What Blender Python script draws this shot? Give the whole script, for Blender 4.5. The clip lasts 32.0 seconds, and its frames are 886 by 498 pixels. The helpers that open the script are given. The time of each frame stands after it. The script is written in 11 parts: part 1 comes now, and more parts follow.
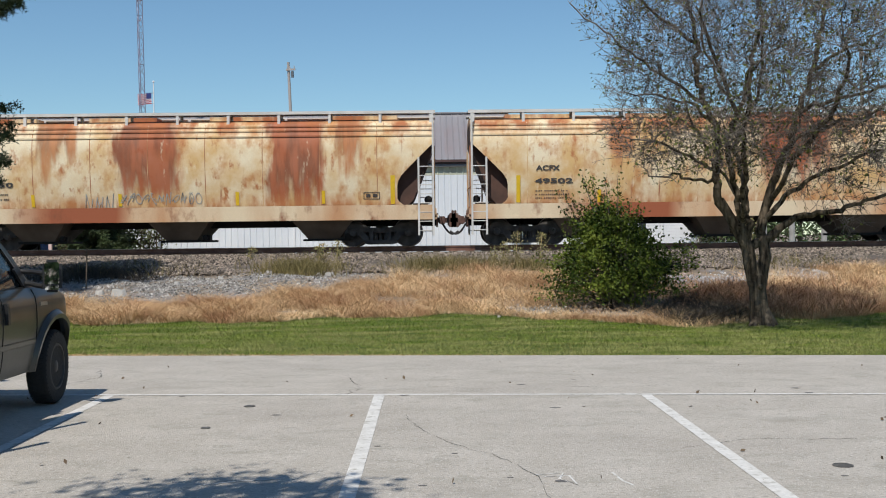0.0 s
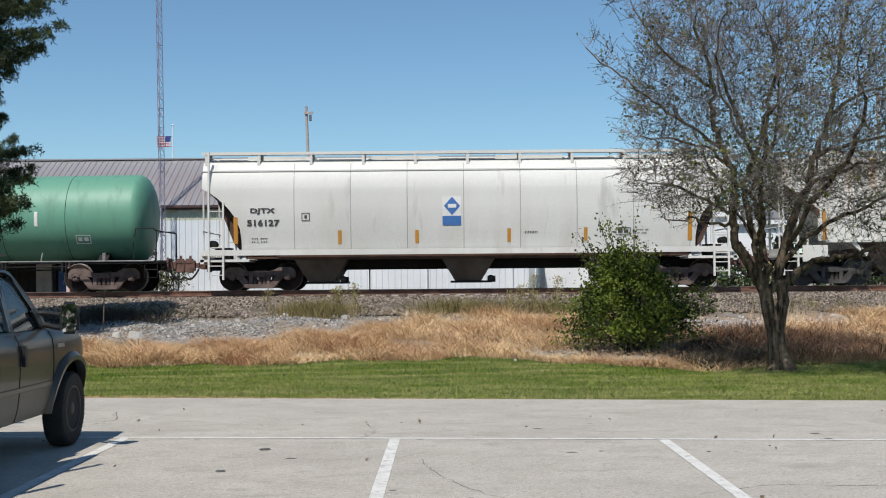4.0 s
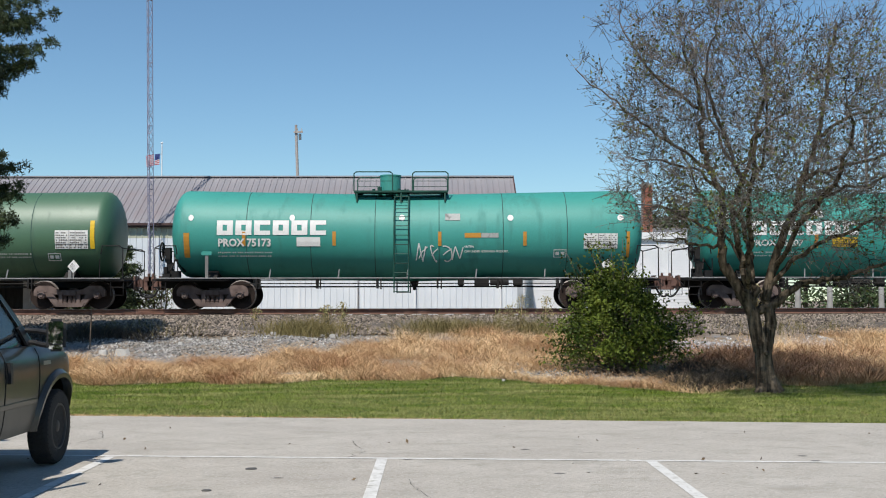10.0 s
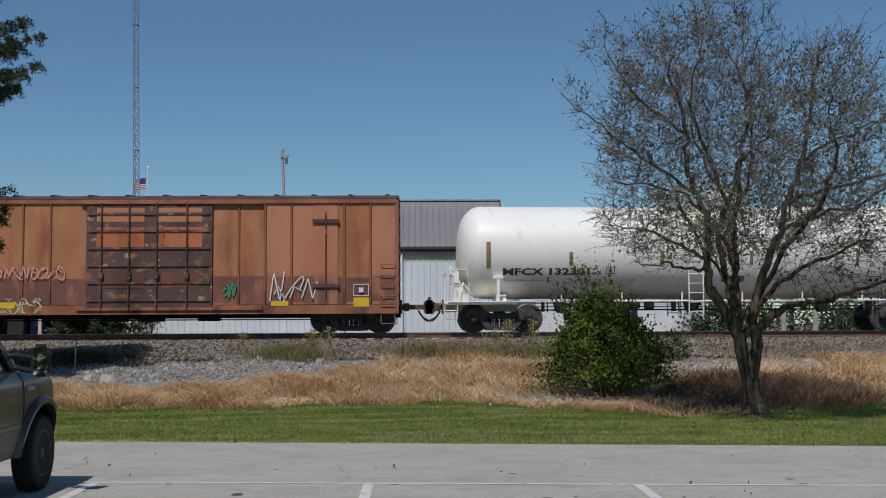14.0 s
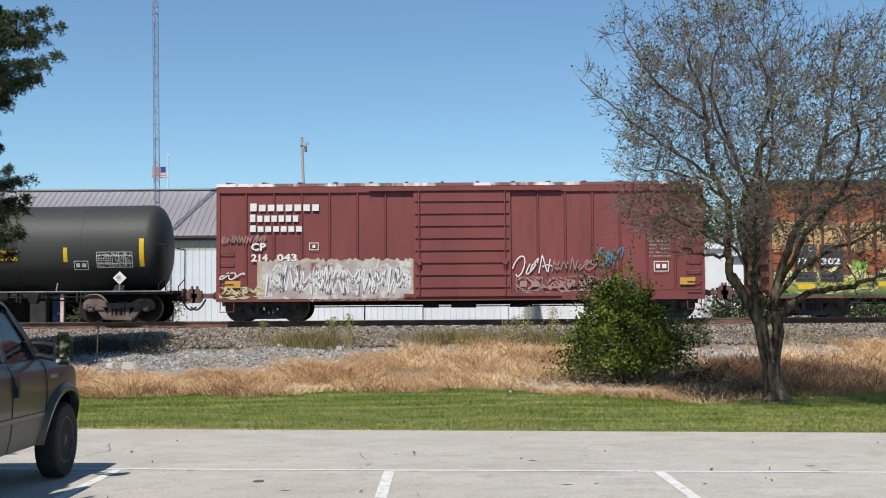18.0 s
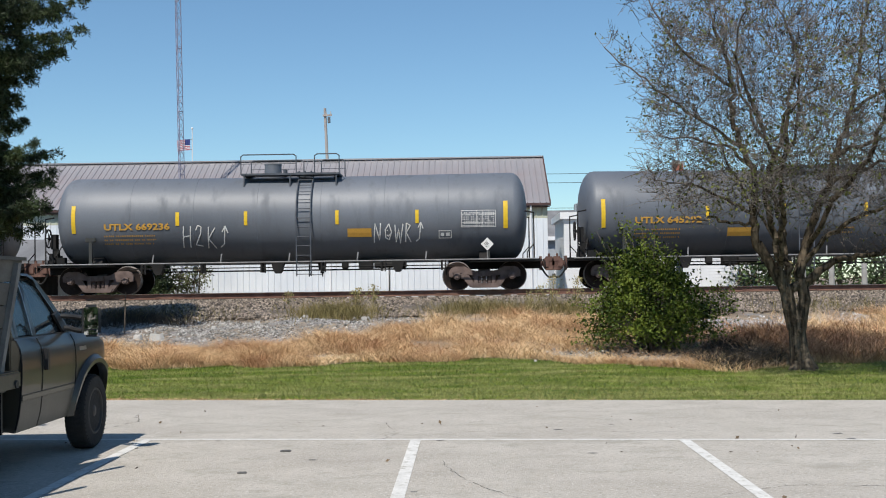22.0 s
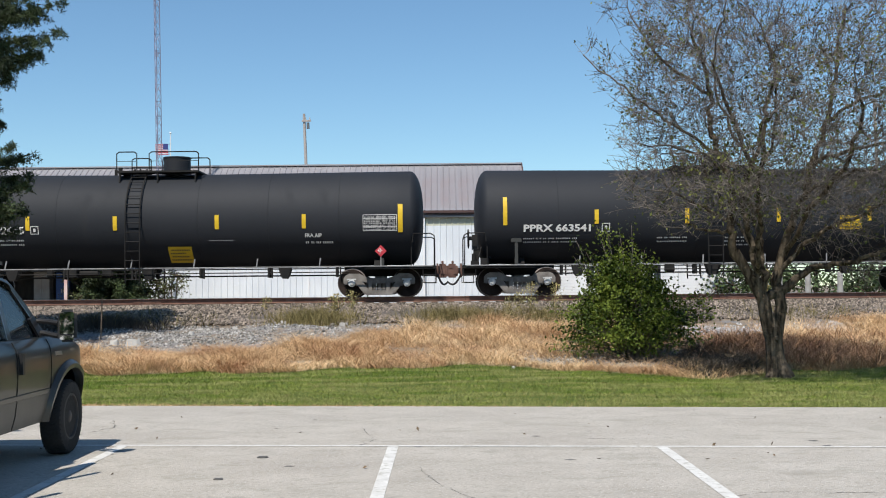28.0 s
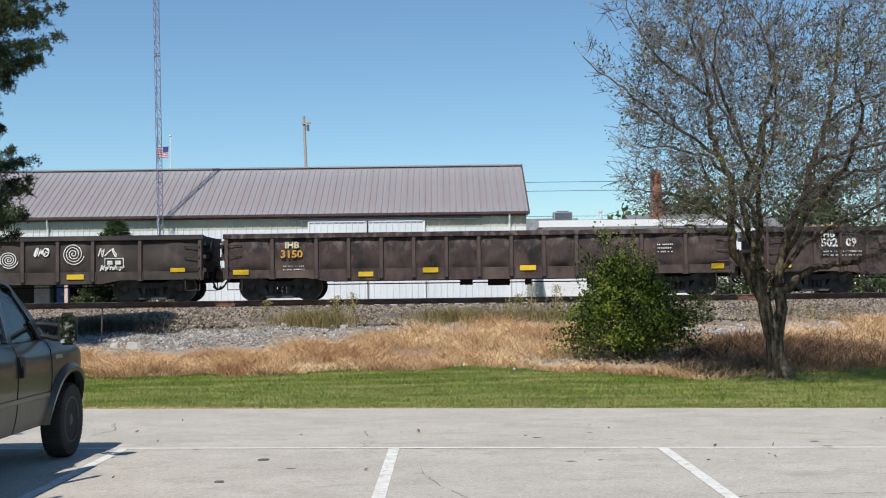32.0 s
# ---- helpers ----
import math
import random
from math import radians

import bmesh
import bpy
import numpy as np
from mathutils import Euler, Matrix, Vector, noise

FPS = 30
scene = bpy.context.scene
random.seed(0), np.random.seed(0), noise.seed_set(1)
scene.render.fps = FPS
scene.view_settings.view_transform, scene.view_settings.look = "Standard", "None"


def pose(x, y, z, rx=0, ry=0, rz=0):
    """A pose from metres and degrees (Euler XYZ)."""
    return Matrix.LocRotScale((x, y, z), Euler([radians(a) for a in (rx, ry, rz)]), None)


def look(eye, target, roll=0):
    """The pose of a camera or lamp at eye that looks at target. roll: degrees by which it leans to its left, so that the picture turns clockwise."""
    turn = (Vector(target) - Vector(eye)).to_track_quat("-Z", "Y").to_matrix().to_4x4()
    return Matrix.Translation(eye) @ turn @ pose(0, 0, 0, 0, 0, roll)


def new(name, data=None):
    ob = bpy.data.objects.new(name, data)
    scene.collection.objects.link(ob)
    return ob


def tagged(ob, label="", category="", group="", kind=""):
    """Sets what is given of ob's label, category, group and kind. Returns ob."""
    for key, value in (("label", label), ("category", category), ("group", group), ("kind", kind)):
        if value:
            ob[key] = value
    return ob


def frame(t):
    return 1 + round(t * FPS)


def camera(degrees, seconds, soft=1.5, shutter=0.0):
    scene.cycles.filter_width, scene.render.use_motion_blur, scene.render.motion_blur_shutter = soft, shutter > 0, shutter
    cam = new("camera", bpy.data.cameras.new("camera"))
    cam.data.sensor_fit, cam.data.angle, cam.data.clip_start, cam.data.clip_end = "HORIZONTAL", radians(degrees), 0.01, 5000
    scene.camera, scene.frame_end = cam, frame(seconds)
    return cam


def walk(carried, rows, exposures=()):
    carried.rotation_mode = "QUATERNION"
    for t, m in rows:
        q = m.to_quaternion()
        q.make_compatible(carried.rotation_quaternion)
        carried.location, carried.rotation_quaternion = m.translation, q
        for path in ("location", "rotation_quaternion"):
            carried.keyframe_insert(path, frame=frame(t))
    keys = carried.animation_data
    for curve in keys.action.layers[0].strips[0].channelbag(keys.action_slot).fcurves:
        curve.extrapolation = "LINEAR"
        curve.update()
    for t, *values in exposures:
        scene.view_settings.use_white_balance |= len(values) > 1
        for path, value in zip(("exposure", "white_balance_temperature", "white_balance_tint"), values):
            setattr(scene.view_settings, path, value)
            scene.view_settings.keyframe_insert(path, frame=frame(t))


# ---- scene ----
cam = camera(42.0, 32.0, soft=1.05, shutter=0.0)
EYE = (0.0, 0.0, 1.7)
# seconds, tilt, lean and turn of the camera, which stands in one place
PATH = [
    (0.0, 89.49, 0.65, -0.7), (0.5, 89.43, 0.68, -0.76), (1.0, 89.34, 0.74, -0.94), (1.5, 89.4, 0.58, -0.94),
    (2.0, 89.97, 0.56, -0.58), (2.5, 90.15, 0.64, -0.43), (3.0, 90.62, 0.59, -0.1), (3.5, 91.21, 0.54, 0.02),
    (5.5, 92.23, 0.29, 0.44), (6.0, 92.4, 0.23, 0.44), (6.5, 92.53, 0.34, 0.37), (7.0, 92.68, 0.31, 0.19),
    (7.5, 92.9, 0.19, -0.19), (8.0, 92.88, 0.1, -0.4), (8.5, 92.83, 0.03, -0.44), (9.0, 92.81, 0.03, -0.45),
    (9.5, 92.73, 0.06, -0.47), (10.0, 92.61, 0.09, -0.46), (10.5, 92.5, 0.22, -0.44), (11.0, 92.59, 0.32, -0.48),
    (11.5, 92.83, 0.36, -0.51), (12.0, 92.92, 0.36, -0.55), (12.5, 92.98, 0.4, -0.59), (13.0, 93.2, 0.36, -0.79),
    (13.5, 93.58, 0.2, -1.05), (15.5, 94.02, 0.74, -1.56), (16.0, 94.2, 0.97, -1.63), (16.5, 94.13, 0.93, -1.54),
    (17.0, 93.96, 0.78, -1.19), (17.5, 93.5, 0.57, -0.79), (18.0, 93.17, 0.39, -0.14), (18.5, 92.42, 0.47, 0.59),
    (19.0, 92.02, 0.65, 0.84), (19.5, 91.98, 0.67, 0.88), (20.0, 91.99, 0.68, 0.93), (20.5, 91.95, 0.78, 1.04),
    (21.0, 91.96, 0.75, 1.05), (21.5, 91.88, 0.74, 1.06), (22.0, 91.7, 0.79, 1.08), (22.5, 91.68, 0.78, 1.07),
    (23.0, 91.71, 0.77, 1.03), (23.5, 91.76, 0.72, 0.94), (24.0, 91.77, 0.65, 0.88), (24.5, 91.8, 0.59, 0.88),
    (26.5, 91.96, 0.44, 0.19), (27.0, 91.97, 0.53, 0.07), (27.5, 91.99, 0.53, 0.04), (28.0, 92.0, 0.55, 0.01),
    (28.5, 91.99, 0.46, -0.05), (29.0, 92.0, 0.4, -0.22), (29.5, 91.98, 0.34, -0.25), (30.0, 91.97, 0.34, -0.15),
    (30.5, 92.07, 0.37, 0.03), (31.0, 92.06, 0.34, 0.08), (31.5, 92.06, 0.5, -0.0), (32.0, 92.09, 0.75, 0.03),
]
EXPOSURES = [(0.0, -0.1, 6500, 10), (2.0, -0.1, 6500, 10), (3.5, -0.05, 6500, 10), (6.0, 0.05, 6500, 10), (11.5, 0.03, 6500, 10), (12.2, -0.16, 6350, 10), (13.0, -0.68, 6150, 14), (13.5, -0.74, 6150, 14), (14.2, -0.58, 6250, 10), (15.2, 0.1, 6450, 10), (17.5, 0.16, 6500, 10), (19.0, 0.15, 6500, 10), (22.0, 0.11, 6500, 10), (24.5, 0.12, 6500, 10), (28.0, 0.19, 6500, 10), (29.5, 0.19, 6500, 10), (32.0, 0.12, 6500, 10)]
walk(cam, [(t, pose(*EYE, a, b, c)) for t, a, b, c in PATH], EXPOSURES)

# ---- light ----
SUN_EL, SUN_AZ = 55.0, 19.0      # the sun stands behind the camera, a little to its left
world = bpy.data.worlds.new("world")
scene.world = world
world.use_nodes = True
wn = world.node_tree.nodes
sky = wn.new("ShaderNodeTexSky")
sky.sky_type, sky.sun_disc = "NISHITA", False
sky.sun_elevation, sky.sun_rotation = radians(SUN_EL), radians(180 + SUN_AZ)
sky.air_density, sky.dust_density, sky.ozone_density = 1.0, 0.0, 1.5
wn["Background"].inputs[1].default_value = 0.097
tint = wn.new("ShaderNodeMix")          # clear, slightly cyan sky
tint.data_type, tint.blend_type = "RGBA", "MULTIPLY"
tint.inputs["Factor"].default_value, tint.inputs["B"].default_value = 1.0, (0.79, 1.0, 1.10, 1)
world.node_tree.links.new(sky.outputs[0], tint.inputs["A"])
world.node_tree.links.new(tint.outputs["Result"], wn["Background"].inputs[0])
sun_data = bpy.data.lights.new("sun", "SUN")
sun_data.energy, sun_data.angle, sun_data.color = 4.6, radians(0.53), (1.0, 0.955, 0.88)
sun = new("sun", sun_data)
sun.matrix_world = look((-math.sin(radians(SUN_AZ)) * 40, -math.cos(radians(SUN_AZ)) * 40, 40 * math.tan(radians(SUN_EL))), (0, 0, 0))

# ---- materials ----
def mat(name, c1, c2=None, scale=3.0, rough=0.7, metal=0.0, bump=0.15, fine=40.0, stretch=(1, 1, 1), contrast=(0.35, 0.65), rand=0.0, spec=0.5, coat=0.0):
    """Two colours mixed by coarse noise, a finer grain over them, and relief."""
    m = bpy.data.materials.new(name)
    m.use_nodes = True
    n, l = m.node_tree.nodes, m.node_tree.links
    b = n["Principled BSDF"]
    b.inputs["Roughness"].default_value, b.inputs["Metallic"].default_value = rough, metal
    b.inputs["Specular IOR Level"].default_value = spec
    b.inputs["Coat Weight"].default_value = coat
    tc, mp = n.new("ShaderNodeTexCoord"), n.new("ShaderNodeMapping")
    mp.inputs["Scale"].default_value = stretch
    l.new(tc.outputs["Object"], mp.inputs[0])
    n1, n2 = n.new("ShaderNodeTexNoise"), n.new("ShaderNodeTexNoise")
    n1.inputs["Scale"].default_value, n1.inputs["Detail"].default_value = scale, 6
    n2.inputs["Scale"].default_value, n2.inputs["Detail"].default_value = fine, 3
    l.new(mp.outputs[0], n1.inputs[0])
    l.new(tc.outputs["Object"], n2.inputs[0])
    ramp = n.new("ShaderNodeValToRGB")
    ramp.color_ramp.elements[0].position, ramp.color_ramp.elements[1].position = contrast
    ramp.color_ramp.elements[0].color = (*c1, 1)
    ramp.color_ramp.elements[1].color = (*(c2 or [min(1, v * 1.25) for v in c1]), 1)
    l.new(n1.outputs[0], ramp.inputs[0])
    g = n.new("ShaderNodeMapRange")
    g.inputs[3].default_value, g.inputs[4].default_value = 0.82, 1.18
    l.new(n2.outputs[0], g.inputs[0])
    mul = n.new("ShaderNodeVectorMath")
    mul.operation = "SCALE"
    l.new(ramp.outputs[0], mul.inputs[0])
    l.new(g.outputs[0], mul.inputs["Scale"])
    out = mul.outputs[0]
    if rand:
        oi, geo, add, r = n.new("ShaderNodeObjectInfo"), n.new("ShaderNodeNewGeometry"), n.new("ShaderNodeMath"), n.new("ShaderNodeMapRange")
        fr = n.new("ShaderNodeMath")
        fr.operation = "FRACT"
        l.new(oi.outputs["Random"], add.inputs[0])
        l.new(geo.outputs["Random Per Island"], add.inputs[1])
        l.new(add.outputs[0], fr.inputs[0])
        l.new(fr.outputs[0], r.inputs[0])
        r.inputs[3].default_value, r.inputs[4].default_value = 1 - rand, 1 + rand
        m2 = n.new("ShaderNodeVectorMath")
        m2.operation = "SCALE"
        l.new(out, m2.inputs[0])
        l.new(r.outputs[0], m2.inputs["Scale"])
        out = m2.outputs[0]
    l.new(out, b.inputs["Base Color"])
    if bump:
        bp = n.new("ShaderNodeBump")
        bp.inputs["Strength"].default_value, bp.inputs["Distance"].default_value = bump, 0.02
        l.new(n2.outputs[0], bp.inputs["Height"])
        l.new(bp.outputs[0], b.inputs["Normal"])
    return m


def layer(m, colour, scale=2.0, stretch=(1, 1, 1), lo=0.5, hi=0.6, shift=0.0, detail=8, rough=None, axis=None):
    """A further stain on a material: patches of a colour where a stretched noise is high; axis (i, a, b) lets it fade in along a coordinate."""
    n, l = m.node_tree.nodes, m.node_tree.links
    b = n["Principled BSDF"]
    tc, mp, ns, rp, mx = (n.new("ShaderNode" + k) for k in ("TexCoord", "Mapping", "TexNoise", "MapRange", "Mix"))
    mp.inputs["Scale"].default_value, mp.inputs["Location"].default_value = stretch, (shift, shift, shift)
    ns.inputs["Scale"].default_value, ns.inputs["Detail"].default_value, ns.inputs["Roughness"].default_value = scale, detail, 0.6
    l.new(tc.outputs["Object"], mp.inputs[0])
    l.new(mp.outputs[0], ns.inputs[0])
    rp.inputs[1].default_value, rp.inputs[2].default_value = lo, hi
    l.new(ns.outputs[0], rp.inputs[0])
    fac = rp.outputs[0]
    if axis:
        sep, r2, mm = n.new("ShaderNodeSeparateXYZ"), n.new("ShaderNodeMapRange"), n.new("ShaderNodeMath")
        mm.operation = "MULTIPLY"
        l.new(tc.outputs["Object"], sep.inputs[0])
        l.new(sep.outputs[axis[0]], r2.inputs[0])
        r2.inputs[1].default_value, r2.inputs[2].default_value = axis[1], axis[2]
        l.new(fac, mm.inputs[0])
        l.new(r2.outputs[0], mm.inputs[1])
        fac = mm.outputs[0]
    mx.data_type = "RGBA"
    old = b.inputs["Base Color"].links[0].from_socket
    l.new(fac, mx.inputs["Factor"])
    l.new(old, mx.inputs["A"])
    mx.inputs["B"].default_value = (*colour, 1)
    l.new(mx.outputs["Result"], b.inputs["Base Color"])
    if rough is not None:
        rr = n.new("ShaderNodeMapRange")
        rr.inputs[3].default_value, rr.inputs[4].default_value = b.inputs["Roughness"].default_value, rough
        l.new(fac, rr.inputs[0])
        l.new(rr.outputs[0], b.inputs["Roughness"])
    return m


def glass_mat(name, tint):
    m = bpy.data.materials.new(name)
    m.use_nodes = True
    b = m.node_tree.nodes["Principled BSDF"]
    b.inputs["Base Color"].default_value = (*tint, 1)
    b.inputs["Roughness"].default_value, b.inputs["Transmission Weight"].default_value = 0.03, 0.85
    return m


RUST = (0.23, 0.075, 0.03)
# ground
M_LOT = mat("worn concrete", (0.405, 0.368, 0.318), (0.482, 0.443, 0.39), 1.7, 0.95, bump=0.5, fine=70, contrast=(0.3, 0.7))
layer(M_LOT, (0.375, 0.338, 0.294), 0.5, (0.8, 1.2, 1), 0.50, 0.72)
layer(M_LOT, (0.26, 0.245, 0.205), 26.0, (0.7, 1.3, 1), 0.53, 0.68, 1.0)
layer(M_LOT, (0.20, 0.19, 0.18), 9.0, (1, 2.2, 1), 0.70, 0.73, 3.0)
layer(M_LOT, (0.345, 0.32, 0.272), 3.5, (0.8, 1.3, 1), 0.54, 0.68, 7.0)
layer(M_LOT, (0.22, 0.205, 0.175), 55.0, (0.8, 1.2, 1), 0.60, 0.70, 11.0, detail=3)
layer(M_LOT, (0.62, 0.59, 0.54), 42.0, (0.8, 1.2, 1), 0.57, 0.68, 15.0, detail=3)
layer(M_LOT, (0.32, 0.295, 0.25), 1.3, (0.9, 1.2, 1), 0.56, 0.78, 19.0)
layer(M_LOT, (0.52, 0.50, 0.45), 18.0, (1, 1, 1), 0.66, 0.72, 5.0)
M_PAINT = mat("worn white road paint", (0.58, 0.565, 0.53), (0.68, 0.665, 0.63), 6, 0.9, bump=0.2)
layer(M_PAINT, (0.40, 0.38, 0.33), 11.0, (1, 1, 1), 0.54, 0.66)
M_CRACK = mat("dark crack filler", (0.05, 0.05, 0.048), rough=0.9)
M_SOIL = mat("soil under turf", (0.062, 0.085, 0.020), (0.105, 0.125, 0.034), 1.2, 0.95, bump=0.5, spec=0.15)
M_GRASS = mat("mown green grass", (0.110, 0.172, 0.018), (0.195, 0.252, 0.038), 0.9, 0.7, bump=0, rand=0.35, spec=0.15)
layer(M_GRASS, (0.35, 0.34, 0.125), 0.7, (0.6, 3.0, 1), 0.46, 0.62)
layer(M_GRASS, (0.080, 0.130, 0.014), 1.3, (0.6, 2.6, 1), 0.54, 0.66, 11.0)
layer(M_GRASS, (0.33, 0.32, 0.12), 1.6, (0.6, 2.2, 1), 0.40, 0.62, 6.0, axis=(1, 20.5, 17.0))
layer(M_GRASS, (0.30, 0.25, 0.11), 5.0, (1, 1, 1), 0.56, 0.68, 2.0)
M_DRY = mat("dry straw grass", (0.53, 0.335, 0.175), (0.77, 0.565, 0.335), 0.6, 0.8, bump=0, rand=0.35, spec=0.15)
layer(M_DRY, (0.47, 0.27, 0.145), 0.9, (1, 1, 1), 0.48, 0.64)
layer(M_DRY, (0.27, 0.15, 0.085), 2.6, (1, 1.4, 1), 0.57, 0.70, 4.0)
layer(M_DRY, (0.80, 0.63, 0.38), 3.4, (1, 1.4, 1), 0.58, 0.68, 9.0)
M_OLIVE_GRASS = mat("half-dry weeds", (0.115, 0.10, 0.04), (0.245, 0.195, 0.085), 1.0, 0.8, bump=0, rand=0.3, spec=0.15)
M_WEED = mat("pale yellow-green weed plumes", (0.20, 0.18, 0.075), (0.40, 0.34, 0.15), 1.0, 0.8, bump=0, rand=0.5, spec=0.15)
M_BANK = mat("straw-covered bank soil", (0.16, 0.12, 0.085), (0.27, 0.21, 0.145), 1.3, 0.95, bump=0.6)
layer(M_BANK, (0.20, 0.19, 0.185), 0.5, (1, 1.6, 1), 0.52, 0.60, 2.0)
M_BALLAST = mat("brown-grey track ballast", (0.075, 0.06, 0.05), (0.14, 0.115, 0.095), 9.0, 0.95, bump=0.9, fine=25)
layer(M_BALLAST, (0.05, 0.042, 0.036), 14.0, (1, 1, 1), 0.55, 0.62)
M_STONE = mat("broken grey limestone", (0.13, 0.123, 0.112), (0.32, 0.305, 0.283), 4.0, 0.9, rand=0.85)
M_STONE_BROWN = mat("brown-grey ballast stone", (0.115, 0.093, 0.073), (0.24, 0.195, 0.155), 4.0, 0.9, rand=0.9)
M_PALE_STONE = mat("pale limestone block", (0.36, 0.345, 0.32), (0.50, 0.48, 0.45), 3.0, 0.85)
M_RAIL = mat("rusty rail steel", (0.13, 0.062, 0.042), (0.21, 0.11, 0.078), 3.0, 0.7, 0.2)
M_RAILTOP = mat("polished rail head", (0.50, 0.48, 0.46), rough=0.3, metal=1.0, bump=0)
M_TIE = mat("weathered timber sleeper", (0.10, 0.075, 0.055), (0.17, 0.13, 0.10), 3.0, 0.95, stretch=(6, 1, 6))
# train
M_BLACKIRON = mat("sooty black iron", (0.008, 0.008, 0.008), (0.018, 0.016, 0.015), 2.5, 0.75, 0.0, spec=0.3)
M_BOGIE = mat("dusty brown cast steel", (0.085, 0.058, 0.05), (0.17, 0.122, 0.106), 3.5, 0.85, 0.0)
M_BOGIE_DARK = mat("dark dusty cast steel", (0.035, 0.032, 0.031), (0.085, 0.078, 0.072), 3.5, 0.85, 0.0)
M_BOGIE_DUSTY = mat("grey-brown dust on cast steel", (0.11, 0.098, 0.088), (0.22, 0.20, 0.18), 3.5, 0.85, 0.0)
M_BEARING = mat("pale worn bearing cap", (0.42, 0.42, 0.41), (0.58, 0.57, 0.55), 5.0, 0.55, 0.2)
M_WHEEL = mat("rusty wheel steel", (0.012, 0.010, 0.009), (0.035, 0.024, 0.02), 3.0, 0.8, 0.0, spec=0.15)
M_TREAD_EDGE = mat("worn wheel rim edge", (0.15, 0.13, 0.12), (0.24, 0.21, 0.195), 6.0, 0.5, 0.3)
M_HANDRAIL = mat("worn grey handrail paint", (0.17, 0.17, 0.17), (0.26, 0.26, 0.26), 5.0, 0.6, bump=0)
M_PLACARD_POST = mat("grey placard bracket", (0.16, 0.155, 0.15), rough=0.7)
M_GREEN_IRON = mat("dark green platform paint", (0.010, 0.042, 0.032), (0.022, 0.085, 0.062), 3.0, 0.6, spec=0.3)
M_GREY_IRON = mat("chalky grey ladder paint", (0.055, 0.062, 0.074), (0.095, 0.105, 0.122), 3.0, 0.65, spec=0.3)
M_SEAM = mat("grime in weld seams", (0.02, 0.055, 0.048), (0.04, 0.10, 0.085), 2.0, 0.8)
M_COUPLER = mat("rusty coupler steel", (0.10, 0.052, 0.042), (0.19, 0.108, 0.085), 4.0, 0.8, 0.2)
M_HOSE = mat("black rubber hose", (0.012, 0.012, 0.012), rough=0.55, bump=0)


def car_paint(name, c1, c2, rough, rust=0.0, dirt=0.5, seed=0.0, coat=0.0):
    m = mat(name, c1, c2, 0.35, rough, 0.0, bump=0.04, fine=30, stretch=(1, 1, 0.5), coat=coat)
    if dirt:
        layer(m, tuple(v * 0.55 + 0.02 for v in c1), 1.6, (1.6, 1, 0.28), 0.62 - 0.14 * dirt, 0.86, seed, rough=min(0.9, rough + 0.25))
    if rust:
        layer(m, RUST, 1.3, (1.8, 1, 0.25), 0.70 - 0.2 * rust, 0.78 - 0.1 * rust, seed + 4, rough=0.85)
    return m


M_GREEN_FADED = car_paint("faded light green tank paint", (0.10, 0.27, 0.185), (0.125, 0.31, 0.215), 0.5, 0.0, 0.5, 1)
M_GREEN_DARK = car_paint("dark green tank paint", (0.044, 0.108, 0.054), (0.060, 0.140, 0.074), 0.43, 0.0, 0.3, 2)
M_GREEN_DARK2 = car_paint("glossy mid green tank paint", (0.040, 0.112, 0.056), (0.055, 0.138, 0.072), 0.50, 0.0, 0.3, 7)
M_TEAL = car_paint("teal green tank paint", (0.030, 0.265, 0.215), (0.042, 0.305, 0.255), 0.5, 0.0, 0.35, 3)
M_TEAL2 = car_paint("worn teal green tank paint", (0.030, 0.245, 0.20), (0.042, 0.285, 0.238), 0.55, 0.0, 0.5, 13)
M_WHITE_TANK = car_paint("cream white tank paint", (0.85, 0.805, 0.73), (0.90, 0.865, 0.80), 0.45, 0.0, 0.1, 4)
layer(M_WHITE_TANK, (0.42, 0.34, 0.24), 1.5, (2.0, 1, 0.3), 0.48, 0.9, 9.0, axis=(2, 1.9, 0.9))
M_BLACK_OLD = car_paint("weathered black tank paint", (0.030, 0.031, 0.029), (0.045, 0.046, 0.043), 0.55, 0.0, 0.2, 5)
M_GREY_BLACK = car_paint("chalky grey-black tank paint", (0.081, 0.091, 0.108), (0.11, 0.122, 0.143), 0.52, 0.0, 0.5, 6)
M_HOP_STAY = mat("dull white roof stanchion paint", (0.50, 0.49, 0.46), (0.62, 0.60, 0.57), 2.0, 0.7)
M_GREY_BLACK2 = car_paint("chalky grey tank paint", (0.10, 0.112, 0.131), (0.134, 0.148, 0.171), 0.52, 0.0, 0.6, 16)
M_BLACK = car_paint("clean black tank paint", (0.015, 0.017, 0.021), (0.020, 0.022, 0.027), 0.68, 0.0, 0.15, 8)
M_BLACK_NATX = car_paint("dusty black tank paint", (0.036, 0.042, 0.053), (0.052, 0.060, 0.074), 0.46, 0.0, 0.5, 18)
# Dust, plus the light on the upper shell painted in as blue-grey.
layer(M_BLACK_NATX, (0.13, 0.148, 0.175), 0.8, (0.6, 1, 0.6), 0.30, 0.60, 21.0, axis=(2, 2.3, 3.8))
for m, spec in ((M_BLACK, 0.3), (M_BLACK_OLD, 0.3), (M_BLACK_NATX, 0.7), (M_GREY_BLACK, 0.6), (M_GREY_BLACK2, 0.6), (M_GREEN_DARK, 0.9), (M_GREEN_DARK2, 0.9), (M_TEAL, 0.6), (M_TEAL2, 0.6)):
    m.node_tree.nodes["Principled BSDF"].inputs["Specular IOR Level"].default_value = spec
M_GLOSS = mat("fresh glossy black paint", (0.008, 0.008, 0.009), rough=0.27, bump=0.0)
